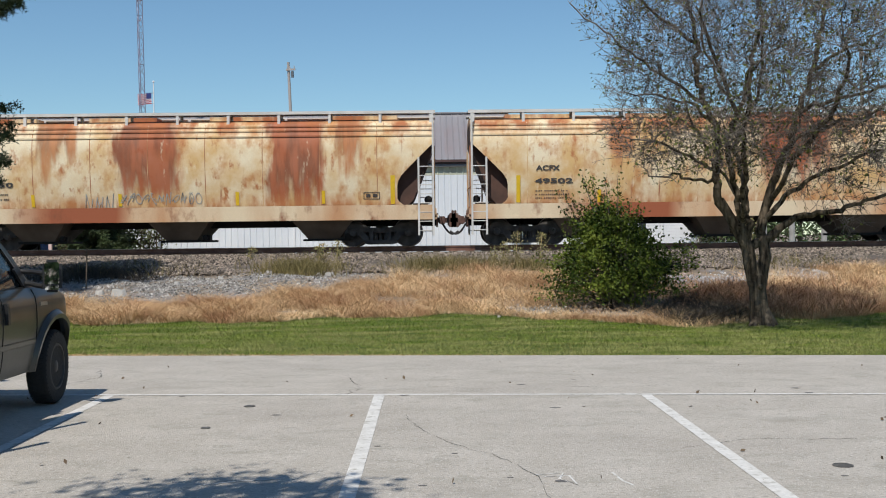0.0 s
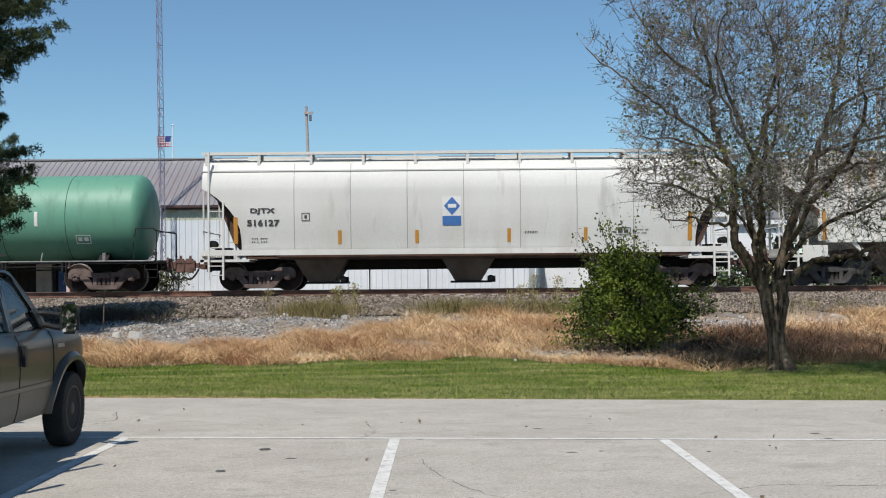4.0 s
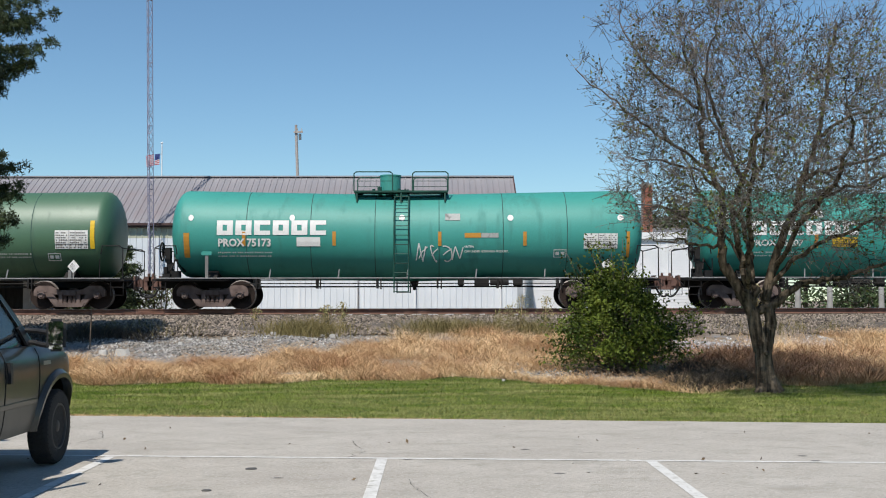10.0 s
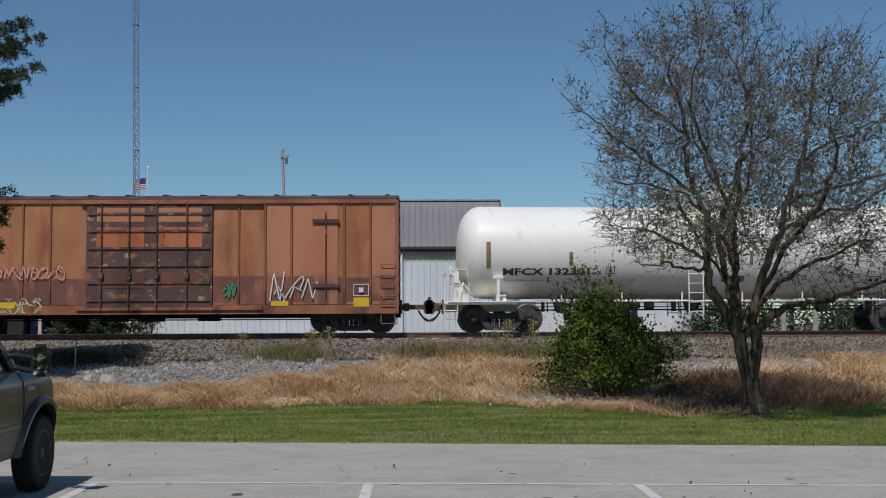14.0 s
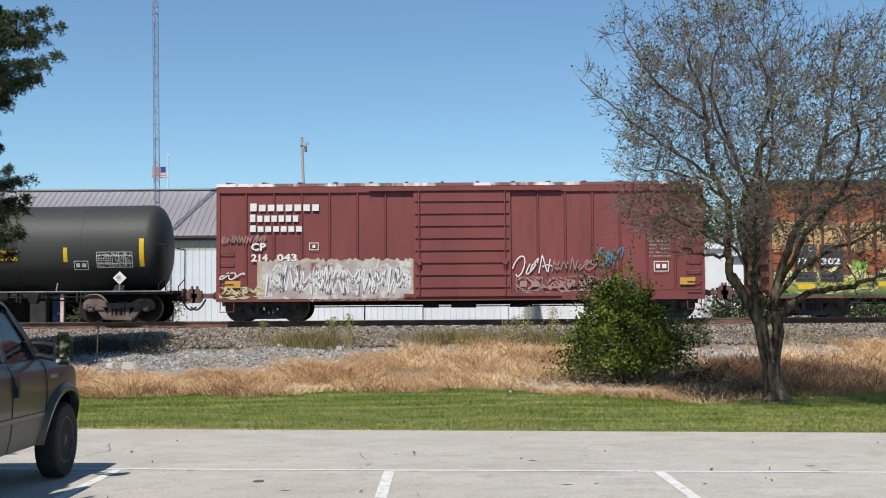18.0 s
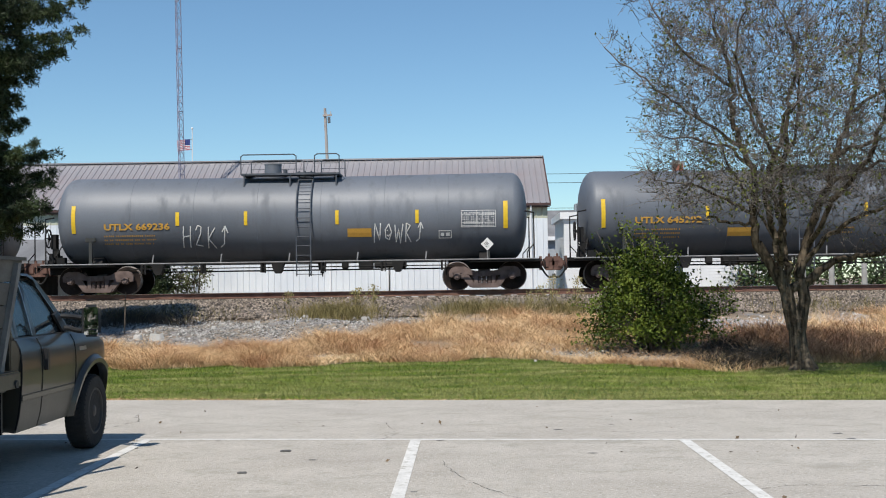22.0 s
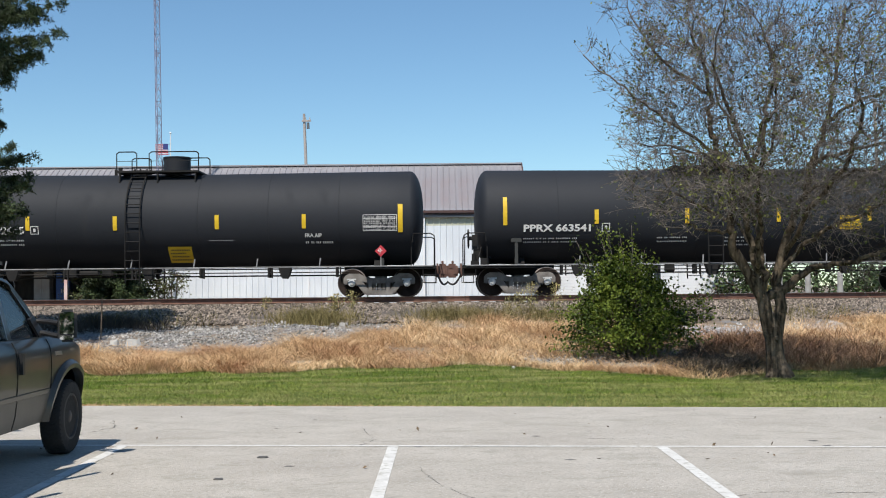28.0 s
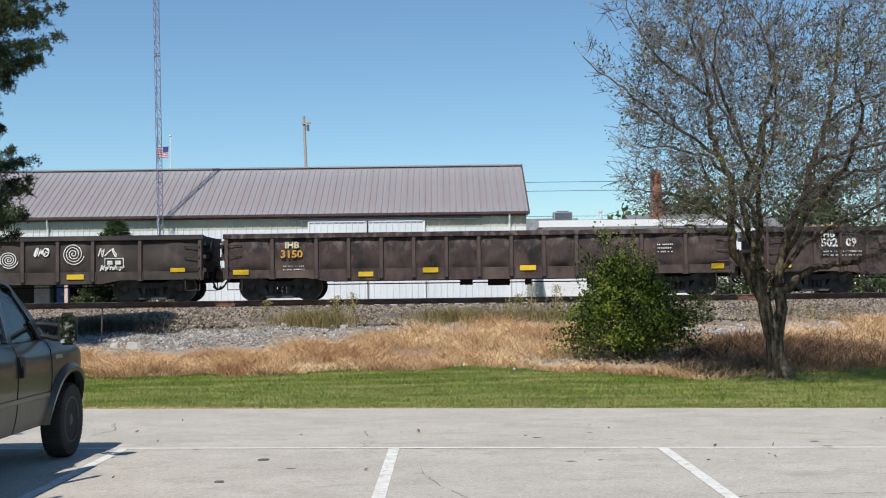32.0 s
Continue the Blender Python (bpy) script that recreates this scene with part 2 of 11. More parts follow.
def rust_band(m, x0, x1, z0, colour, seed, ragged=0.5):
    """A broad rust stain on a car's flank between two stations, solid above z0 and breaking into runs below it."""
    n, l = m.node_tree.nodes, m.node_tree.links
    b = n["Principled BSDF"]
    tc, sep, mp, ns, mp2, drip = (n.new("ShaderNode" + k) for k in ("TexCoord", "SeparateXYZ", "Mapping", "TexNoise", "Mapping", "TexNoise"))
    l.new(tc.outputs["Object"], sep.inputs[0])
    for p, q, scale, stretch in ((mp, ns, 1.1, (1.0, 0.2, 0.45)), (mp2, drip, 2.4, (1.7, 0.2, 0.30))):
        p.inputs["Scale"].default_value, p.inputs["Location"].default_value = stretch, (seed, seed, seed)
        q.inputs["Scale"].default_value, q.inputs["Detail"].default_value = scale, 6
        l.new(tc.outputs["Object"], p.inputs[0])
        l.new(p.outputs[0], q.inputs[0])

    def op(kind, a, b2):
        o = n.new("ShaderNodeMath")
        o.operation = kind
        for i, v in enumerate((a, b2)):
            if isinstance(v, (int, float)):
                o.inputs[i].default_value = v
            else:
                l.new(v, o.inputs[i])
        return o.outputs[0]

    def ramp(v, lo, hi):
        r = n.new("ShaderNodeMapRange")
        r.interpolation_type = "SMOOTHSTEP"
        r.inputs[1].default_value, r.inputs[2].default_value = lo, hi
        l.new(v, r.inputs[0])
        return r.outputs[0]

    x = op("ADD", sep.outputs[0], op("MULTIPLY", op("SUBTRACT", ns.outputs[0], 0.5), ragged * 3.0))
    x = op("ADD", x, op("MULTIPLY", op("SUBTRACT", drip.outputs[0], 0.5), 0.5))
    window = op("MULTIPLY", ramp(x, x0 - 0.12, x0 + 0.12), op("SUBTRACT", 1.0, ramp(x, x1 - 0.2, x1 + 0.2)))
    level = op("ADD", op("MULTIPLY", op("SUBTRACT", sep.outputs[2], z0), 0.30), 0.62)
    runs = ramp(op("ADD", op("SUBTRACT", level, drip.outputs[0]), op("MULTIPLY", ns.outputs[0], 0.2)), 0.0, 0.34)
    mx = n.new("ShaderNodeMix")
    mx.data_type = "RGBA"
    old = b.inputs["Base Color"].links[0].from_socket
    l.new(op("MULTIPLY", op("MULTIPLY", window, runs), 0.93), mx.inputs["Factor"])
    l.new(old, mx.inputs["A"])
    shade = n.new("ShaderNodeMix")
    shade.data_type = "RGBA"
    shade.inputs["A"].default_value, shade.inputs["B"].default_value = (*colour, 1), (*[v * 0.6 for v in colour], 1)
    l.new(ramp(drip.outputs[0], 0.4, 0.62), shade.inputs["Factor"])
    l.new(shade.outputs["Result"], mx.inputs["B"])
    l.new(mx.outputs["Result"], b.inputs["Base Color"])
    return m


def rusty_hopper(name, seed, bands):
    """Cream paint, mottled with ochre and rust, with broad rust stains."""
    m = mat(name, (0.72, 0.60, 0.40), (0.78, 0.68, 0.49), 0.6, 0.65, bump=0.06, stretch=(1.5, 1, 0.4))
    layer(m, (0.62, 0.40, 0.17), 0.75, (1.1, 1, 0.9), 0.40, 0.62, seed + 1.0, rough=0.8)
    layer(m, (0.50, 0.235, 0.085), 1.5, (1.2, 1, 0.8), 0.51, 0.68, seed + 3.0, rough=0.85)
    layer(m, (0.42, 0.16, 0.055), 4.2, (1.0, 1, 0.55), 0.57, 0.70, seed + 5.0, rough=0.85)
    for band in bands:
        rust_band(m, *band)
    layer(m, (0.33, 0.10, 0.04), 2.2, (3.0, 1, 0.12), 0.63, 0.72, seed + 12.0, rough=0.85)
    layer(m, (0.76, 0.66, 0.46), 2.4, (1.6, 1, 0.5), 0.64, 0.78, seed + 8.0)
    layer(m, (0.46, 0.19, 0.07), 2.0, (2.0, 1, 0.5), 0.36, 0.6, seed + 21.0, axis=(2, 1.75, 1.3), rough=0.85)
    layer(m, (0.40, 0.14, 0.055), 1.2, (1.6, 1, 0.5), 0.44, 0.60, seed + 27.0, axis=(2, 3.45, 3.9), rough=0.85)
    return m


RED_RUST = (0.37, 0.095, 0.035)
M_HOP_RUST = rusty_hopper("cream hopper paint", 0.0, [(1.2, 3.4, 2.4, RED_RUST, 31.0), (5.2, 6.6, 3.0, (0.42, 0.13, 0.045), 37.0), (-3.6, -2.9, 3.2, (0.44, 0.16, 0.06), 41.0)])
M_HOP_RUST_BROAD = rusty_hopper("cream hopper paint with broad rust", 50.0, [(-1.84, 0.1, 1.9, RED_RUST, 61.0), (2.78, 4.6, 1.7, RED_RUST, 67.0), (-4.4, -3.3, 2.9, (0.47, 0.19, 0.07), 71.0), (5.0, 5.9, 3.0, (0.46, 0.17, 0.06), 77.0), (-7.2, -5.6, 3.2, (0.44, 0.16, 0.06), 83.0)])
M_HOP_SILL = mat("orange rusty side sill", (0.48, 0.26, 0.13), (0.66, 0.54, 0.37), 0.7, 0.8, stretch=(1, 1, 0.4))
layer(M_HOP_SILL, (0.30, 0.085, 0.035), 0.25, (1, 1, 0.2), 0.48, 0.60, 6.3, detail=3)
layer(M_HOP_SILL, (0.22, 0.07, 0.03), 1.8, (1, 1, 0.6), 0.55, 0.72, 2.0)
M_HOP_GREY = car_paint("dirty light grey hopper paint", (0.56, 0.55, 0.50), (0.66, 0.65, 0.60), 0.65, 0.0, 0.25, 21)
layer(M_HOP_GREY, (0.48, 0.27, 0.12), 1.1, (2.4, 1, 0.16), 0.54, 0.68, 3.3, axis=(2, 1.6, 3.4))
M_HOP_WHITE = car_paint("clean off-white hopper paint", (0.60, 0.59, 0.555), (0.66, 0.65, 0.615), 0.6, 0.0, 0.2, 22)
layer(M_HOP_WHITE, (0.50, 0.46, 0.40), 1.0, (1.2, 1, 0.3), 0.5, 0.85, 5.0, axis=(2, 3.6, 1.2))
M_SEAM_PALE = mat("dusty weld seam", (0.30, 0.285, 0.26), (0.40, 0.385, 0.36), 2.0, 0.8)
M_HOP_UNDER = mat("grimy brown hopper chute", (0.075, 0.055, 0.042), (0.14, 0.11, 0.085), 1.2, 0.85)
# Rust, with the shade on the recessed end sheets painted into its dark colour.
M_HOP_DARK = mat("slope sheet rust with shade painted in", (0.055, 0.03, 0.022), (0.10, 0.05, 0.035), 1.5, 0.85)
M_BOX_ORANGE = mat("weathered orange boxcar paint", (0.39, 0.105, 0.034), (0.50, 0.165, 0.06), 0.5, 0.75, bump=0.06, stretch=(1.4, 1, 0.4))
layer(M_BOX_ORANGE, (0.23, 0.066, 0.03), 0.8, (1.6, 1, 0.3), 0.50, 0.70, 2.0)
layer(M_BOX_ORANGE, (0.17, 0.052, 0.03), 9.0, (1.3, 1, 0.6), 0.58, 0.68, 9.0)
layer(M_BOX_ORANGE, (0.10, 0.04, 0.028), 1.5, (3.2, 1, 0.14), 0.62, 0.72, 5.0)
layer(M_BOX_ORANGE, (0.15, 0.055, 0.035), 1.6, (1.2, 1, 0.3), 0.34, 0.58, 4.0, axis=(2, 2.3, 1.5))
M_BOX_SALMON = mat("sun-bleached salmon panel paint", (0.44, 0.17, 0.085), (0.50, 0.22, 0.125), 0.7, 0.75, stretch=(1.4, 1, 0.4))
layer(M_BOX_SALMON, (0.17, 0.075, 0.05), 1.4, (1.3, 1, 0.4), 0.40, 0.60, 4.0, axis=(2, 2.0, 1.6))
M_BOX_BUFF = mat("tan-orange weathered panel paint", (0.36, 0.135, 0.055), (0.46, 0.19, 0.085), 0.6, 0.75, bump=0.06, stretch=(1.4, 1, 0.5))
layer(M_BOX_BUFF, (0.27, 0.09, 0.04), 1.2, (1.4, 1, 0.4), 0.50, 0.70, 2.0)
layer(M_BOX_BUFF, (0.50, 0.24, 0.11), 1.0, (1.0, 1, 0.5), 0.54, 0.72, 6.0)
M_BOX_BUFFED = mat("dark maroon buffed-over paint", (0.15, 0.062, 0.048), (0.22, 0.095, 0.068), 0.8, 0.8, stretch=(1, 1, 0.7))
layer(M_BOX_BUFFED, (0.34, 0.14, 0.075), 1.6, (1, 1, 0.5), 0.54, 0.66, 2.0)
M_BOX_POST_TAN = mat("rusty tan side post", (0.25, 0.095, 0.05), (0.36, 0.15, 0.075), 1.2, 0.85, stretch=(1, 1, 0.3))
layer(M_BOX_POST_TAN, (0.13, 0.05, 0.035), 1.6, (1, 1, 0.4), 0.48, 0.62, 3.0, axis=(2, 2.4, 1.2))
M_ROOF_PEEL = mat("maroon roof edge peeling to bare zinc", (0.14, 0.045, 0.04), (0.19, 0.06, 0.055), 1.0, 0.7)
layer(M_ROOF_PEEL, (0.62, 0.57, 0.56), 0.55, (1, 0.3, 0.3), 0.44, 0.50, 3.0, rough=0.5)
layer(M_ROOF_PEEL, (0.10, 0.07, 0.07), 2.4, (1, 0.3, 0.3), 0.56, 0.60, 8.0)
M_BOX_DOOR = mat("dark rusted door steel", (0.065, 0.036, 0.034), (0.13, 0.07, 0.06), 1.0, 0.85, stretch=(1, 1, 0.4))
layer(M_BOX_DOOR, (0.30, 0.14, 0.08), 2.2, (1, 1, 1.4), 0.54, 0.66, 8.0)
layer(M_BOX_DOOR, (0.40, 0.28, 0.16), 3.0, (1, 1, 1.6), 0.62, 0.67, 15.0)
M_BOX_POST = mat("dark maroon-brown rusted post", (0.10, 0.042, 0.032), (0.20, 0.08, 0.05), 1.2, 0.85, stretch=(1, 1, 0.3))
M_DOOR_CREAM = mat("flaking cream paint on dark steel", (0.52, 0.34, 0.16), (0.60, 0.42, 0.22), 0.9, 0.8)
layer(M_DOOR_CREAM, (0.07, 0.04, 0.036), 2.2, (1, 1, 1.4), 0.46, 0.56, 3.0)
M_BOX_MAROON = mat("faded maroon boxcar paint", (0.165, 0.037, 0.033), (0.21, 0.052, 0.046), 0.5, 0.6, bump=0.05, stretch=(1, 1, 0.4))
layer(M_BOX_MAROON, (0.13, 0.04, 0.035), 2.0, (1.6, 1, 0.3), 0.5, 0.75, 2.0)
M_BOX_ROOF = mat("grey-brown galvanised roof", (0.06, 0.04, 0.042), (0.11, 0.078, 0.08), 1.4, 0.8)
M_BOX_CREAM = mat("peeling cream band paint", (0.64, 0.40, 0.17), (0.70, 0.48, 0.24), 0.9, 0.8, stretch=(1.4, 1, 0.4))
layer(M_BOX_CREAM, (0.25, 0.085, 0.04), 1.6, (1.6, 1, 0.35), 0.53, 0.62, 3.0)
layer(M_BOX_CREAM, (0.09, 0.045, 0.035), 3.2, (2.2, 1, 0.45), 0.575, 0.61, 7.0)
layer(M_BOX_CREAM, (0.16, 0.06, 0.04), 9.0, (1.5, 1, 0.8), 0.63, 0.66, 12.0)
layer(M_BOX_CREAM, (0.26, 0.09, 0.045), 1.2, (2.0, 1, 0.4), 0.35, 0.5, 9.0, axis=(2, 2.6, 1.9))
M_GON = mat("rust-brown gondola steel", (0.034, 0.022, 0.022), (0.058, 0.038, 0.036), 1.4, 0.85, bump=0.3)
M_GON_POST = mat("dusty gondola post", (0.055, 0.038, 0.036), (0.10, 0.07, 0.062), 1.6, 0.85, bump=0.1)
layer(M_GON, (0.095, 0.058, 0.04), 1.1, (1, 1, 0.6), 0.55, 0.75, 2.0)
layer(M_GON, (0.018, 0.014, 0.015), 1.7, (1.6, 1, 0.9), 0.50, 0.62, 6.0)
layer(M_GON, (0.12, 0.085, 0.07), 1.3, (1, 1, 0.6), 0.40, 0.66, 9.0, axis=(2, 1.6, 0.9))
layer(M_GON, (0.15, 0.07, 0.035), 2.6, (1, 1, 0.5), 0.62, 0.70, 3.0)
layer(M_GON, (0.15, 0.118, 0.105), 3.2, (1, 1, 0.8), 0.50, 0.62, 14.0, axis=(2, 1.35, 2.0))
M_GON_DARK = mat("blackened gondola steel", (0.03, 0.025, 0.023), (0.055, 0.044, 0.038), 0.9, 0.85, bump=0.12)
layer(M_GON_DARK, (0.11, 0.085, 0.065), 1.1, (1, 1, 0.6), 0.55, 0.75, 2.0)
M_SCRAP = mat("rusty scrap metal", (0.16, 0.085, 0.05), (0.34, 0.26, 0.17), 6.0, 0.9, rand=0.5)
PAINTS = {}
for key, col, rgh in (("white", (0.74, 0.73, 0.70), 0.6), ("yellow", (0.72, 0.47, 0.02), 0.5), ("amber", (0.55, 0.30, 0.05), 0.6), ("orange", (0.52, 0.24, 0.03), 0.6), ("dark", (0.055, 0.05, 0.048), 0.7),
                      ("black", (0.02, 0.018, 0.018), 0.7), ("olive", (0.27, 0.21, 0.08), 0.7), ("silver", (0.36, 0.37, 0.35), 0.6), ("red", (0.50, 0.035, 0.05), 0.6), ("blue", (0.05, 0.16, 0.42), 0.6), ("pink", (0.55, 0.22, 0.26), 0.6),
                      ("green", (0.05, 0.32, 0.18), 0.6), ("lime", (0.30, 0.45, 0.06), 0.6), ("moss", (0.10, 0.16, 0.06), 0.7), ("cream", (0.58, 0.50, 0.30), 0.7), ("sky", (0.06, 0.24, 0.42), 0.6)):
    PAINTS[key] = mat(key + " sign paint", tuple(v * 0.92 for v in col), col, 6.0, rgh, bump=0, fine=25)
for key, col in (("maroon", (0.13, 0.05, 0.04)), ("purple", (0.10, 0.06, 0.16)), ("peach", (0.55, 0.33, 0.22)), ("haze", (0.24, 0.30, 0.40)), ("faint", (0.36, 0.35, 0.32)), ("dusty", (0.36, 0.22, 0.20)), ("slate", (0.10, 0.13, 0.22))):
    PAINTS[key] = mat(key + " spray paint", tuple(v * 0.8 for v in col), col, 2.0, 0.7, bump=0)
PAINTS["rose"] = mat("pale rose spray paint", (0.55, 0.27, 0.22), (0.66, 0.38, 0.32), 3.0, 0.7, bump=0)
PAINTS["piece"] = mat("mottled grey and mauve spray paint", (0.33, 0.265, 0.25), (0.47, 0.43, 0.40), 1.4, 0.75, bump=0)
layer(PAINTS["piece"], (0.56, 0.55, 0.52), 2.6, (1, 1, 1), 0.52, 0.62, 3.0)
layer(PAINTS["piece"], (0.20, 0.075, 0.07), 2.2, (1, 1, 1), 0.56, 0.66, 8.0)
PAINTS["overspray"] = mat("thin cream overspray", (0.36, 0.28, 0.22), (0.52, 0.48, 0.36), 2.0, 0.8, bump=0)
layer(PAINTS["peach"], (0.40, 0.12, 0.05), 1.6, (1, 1, 1), 0.5, 0.62, 1.0)
layer(PAINTS["peach"], (0.70, 0.62, 0.60), 1.6, (1, 1, 1), 0.54, 0.66, 5.0)
for key in ("silver", "cream", "pink"):
    layer(PAINTS[key], tuple(c * 0.45 for c in PAINTS[key].node_tree.nodes["Color Ramp"].color_ramp.elements[0].color[:3]), 5.0, (1, 1, 0.6), 0.52, 0.62, 1.0)
for key, low, mid, high, za, zb in (("limefade", (0.045, 0.11, 0.055), (0.38, 0.38, 0.055), (0.80, 0.68, 0.38), 0.72, 1.5), ("mossfade", (0.05, 0.085, 0.05), (0.15, 0.13, 0.06), (0.22, 0.14, 0.07), 0.85, 1.9), ("greyfade", (0.24, 0.17, 0.165), (0.33, 0.26, 0.25), (0.36, 0.37, 0.32), 0.7, 1.85)):
    m = mat(key + " spray paint", mid, rough=0.7, bump=0)
    n, l = m.node_tree.nodes, m.node_tree.links
    tc, sep, mr, rp = (n.new("ShaderNode" + k) for k in ("TexCoord", "SeparateXYZ", "MapRange", "ValToRGB"))
    l.new(tc.outputs["Object"], sep.inputs[0])
    mr.inputs[1].default_value, mr.inputs[2].default_value = za, zb
    l.new(sep.outputs[2], mr.inputs[0])
    e = rp.color_ramp.elements
    e[0].color, e[1].color = (*low, 1), (*high, 1)
    e.new(0.45).color = (*mid, 1)
    l.new(mr.outputs[0], rp.inputs[0])
    l.new(rp.outputs[0], n["Principled BSDF"].inputs["Base Color"])
    layer(m, tuple(0.6 * c for c in mid), 2.5, (1, 1, 1), 0.55, 0.7, 3.0)
    PAINTS[key] = m
# buildings and distance
M_ROOF = mat("weathered mauve-grey roof sheet", (0.27, 0.258, 0.268), (0.36, 0.345, 0.355), 0.35, 0.5, 0.25, bump=0.04, stretch=(1, 0.4, 0.4))
layer(M_ROOF, (0.29, 0.235, 0.23), 0.25, (1, 1, 1), 0.52, 0.75, 2.0)
M_ROOF_TRIM = mat("dark brown eave trim", (0.055, 0.028, 0.026), (0.085, 0.045, 0.04), 2.0, 0.6)
M_SIDING = mat("white ribbed wall sheet", (0.62, 0.65, 0.68), (0.70, 0.73, 0.75), 0.5, 0.5, bump=0.03)
M_SIDING_BEIGE = mat("faded beige-green wall sheet", (0.42, 0.43, 0.33), (0.52, 0.52, 0.41), 0.6, 0.6)
M_DARKDOOR = mat("grey sliding door track", (0.10, 0.11, 0.12), (0.15, 0.16, 0.17), 1.5, 0.6)
M_WHITE = mat("white painted wall", (0.70, 0.71, 0.71), (0.78, 0.78, 0.78), 0.8, 0.6, bump=0.04)
M_GREYHOUSE = mat("grey clapboard", (0.30, 0.33, 0.36), (0.38, 0.41, 0.44), 0.8, 0.7)
M_SHINGLE = mat("grey asphalt shingle", (0.13, 0.13, 0.135), (0.20, 0.20, 0.205), 1.4, 0.9)
M_BRICK = mat("red chimney brick", (0.30, 0.095, 0.06), (0.42, 0.16, 0.10), 5.0, 0.9, rand=0.2)
M_MORTAR = mat("pale mortar", (0.36, 0.31, 0.27), rough=0.95)
M_GLASS = glass_mat("dark window glass", (0.16, 0.20, 0.22))
M_GLASS.node_tree.nodes["Principled BSDF"].inputs["IOR"].default_value = 1.32
M_BLUE = mat("blue steel drum paint", (0.02, 0.07, 0.24), (0.03, 0.10, 0.32), 1.5, 0.5)
M_POSTPINK = mat("faded red-white post paint", (0.55, 0.36, 0.33), (0.66, 0.52, 0.49), 2.0, 0.7)
M_CONC = mat("grey concrete", (0.30, 0.29, 0.27), (0.40, 0.39, 0.37), 1.5, 0.9)
M_TOWER = mat("galvanised tower steel", (0.17, 0.17, 0.24), (0.26, 0.26, 0.34), 0.5, 0.55, 0.4, stretch=(1, 1, 0.4))
M_POLE = mat("weathered timber pole", (0.30, 0.26, 0.24), (0.42, 0.38, 0.35), 1.2, 0.9, stretch=(6, 6, 0.5))
M_WIRE = mat("black cable", (0.02, 0.02, 0.022), rough=0.6, bump=0)
M_FLAG = {"red": mat("red flag cloth", (0.34, 0.03, 0.05), rough=0.8, bump=0), "white": mat("white flag cloth", (0.55, 0.55, 0.56), rough=0.8, bump=0), "blue": mat("blue flag cloth", (0.03, 0.045, 0.17), rough=0.8, bump=0)}
# plants
M_BARK = mat("grey-brown bark", (0.026, 0.020, 0.014), (0.16, 0.125, 0.088), 3.0, 0.95, bump=0.9, stretch=(5, 5, 0.9), fine=22, spec=0.15)
M_TWIG = mat("grey twig bark", (0.046, 0.039, 0.034), (0.26, 0.222, 0.195), 3.0, 0.9, bump=0, spec=0.15)
M_LEAF_THIN = mat("sparse olive leaves", (0.038, 0.050, 0.016), (0.19, 0.20, 0.06), 1.0, 0.65, bump=0, rand=0.5, spec=0.15)
M_LEAF_BUSH = mat("deep green bush leaves", (0.019, 0.038, 0.005), (0.145, 0.182, 0.028), 2.6, 0.5, bump=0, rand=0.4, spec=0.15)
M_NEEDLE = mat("dark spruce needles", (0.012, 0.025, 0.008), (0.050, 0.076, 0.020), 1.0, 0.7, bump=0, rand=0.45)
M_LEAF_FAR = mat("far tree foliage", (0.035, 0.062, 0.020), (0.085, 0.12, 0.04), 0.5, 0.8, bump=0, rand=0.5)
# pickup
M_TRUCK = mat("dark bronze-grey metallic car paint", (0.030, 0.028, 0.022), (0.041, 0.038, 0.030), 1.2, 0.33, 0.0, bump=0.0, coat=0.3, spec=0.45)
M_GAP = mat("dark door gap", (0.006, 0.006, 0.006), rough=0.9, bump=0)
M_TRUCK_LOW = mat("pewter two-tone lower car paint", (0.055, 0.052, 0.043), (0.085, 0.08, 0.066), 2.2, 0.38, 0.0, bump=0.05)
M_TYRE = mat("black tyre rubber", (0.009, 0.009, 0.009), (0.018, 0.017, 0.016), 5.0, 0.85, bump=0.3)
M_RIM = mat("dusty dark alloy", (0.035, 0.034, 0.032), (0.07, 0.067, 0.062), 4.0, 0.6, 0.2)
M_PLASTIC = mat("black moulded plastic", (0.014, 0.014, 0.015), (0.022, 0.022, 0.023), 6.0, 0.5, bump=0.05)
M_MIRROR = mat("mirror glass", (0.75, 0.78, 0.78), rough=0.02, metal=1.0, bump=0)
M_STAKE = mat("weathered grey stake-bed boards", (0.085, 0.081, 0.072), (0.14, 0.134, 0.12), 2.0, 0.9, stretch=(1, 1, 4))
M_SEAT = mat("dark cabin upholstery", (0.03, 0.03, 0.032), rough=0.9)
M_CHROME = mat("dull chrome", (0.35, 0.35, 0.35), rough=0.35, metal=1.0, bump=0)
M_IRON_LID = mat("cast iron cover", (0.10, 0.095, 0.09), (0.15, 0.145, 0.135), 8.0, 0.7, 0.3)

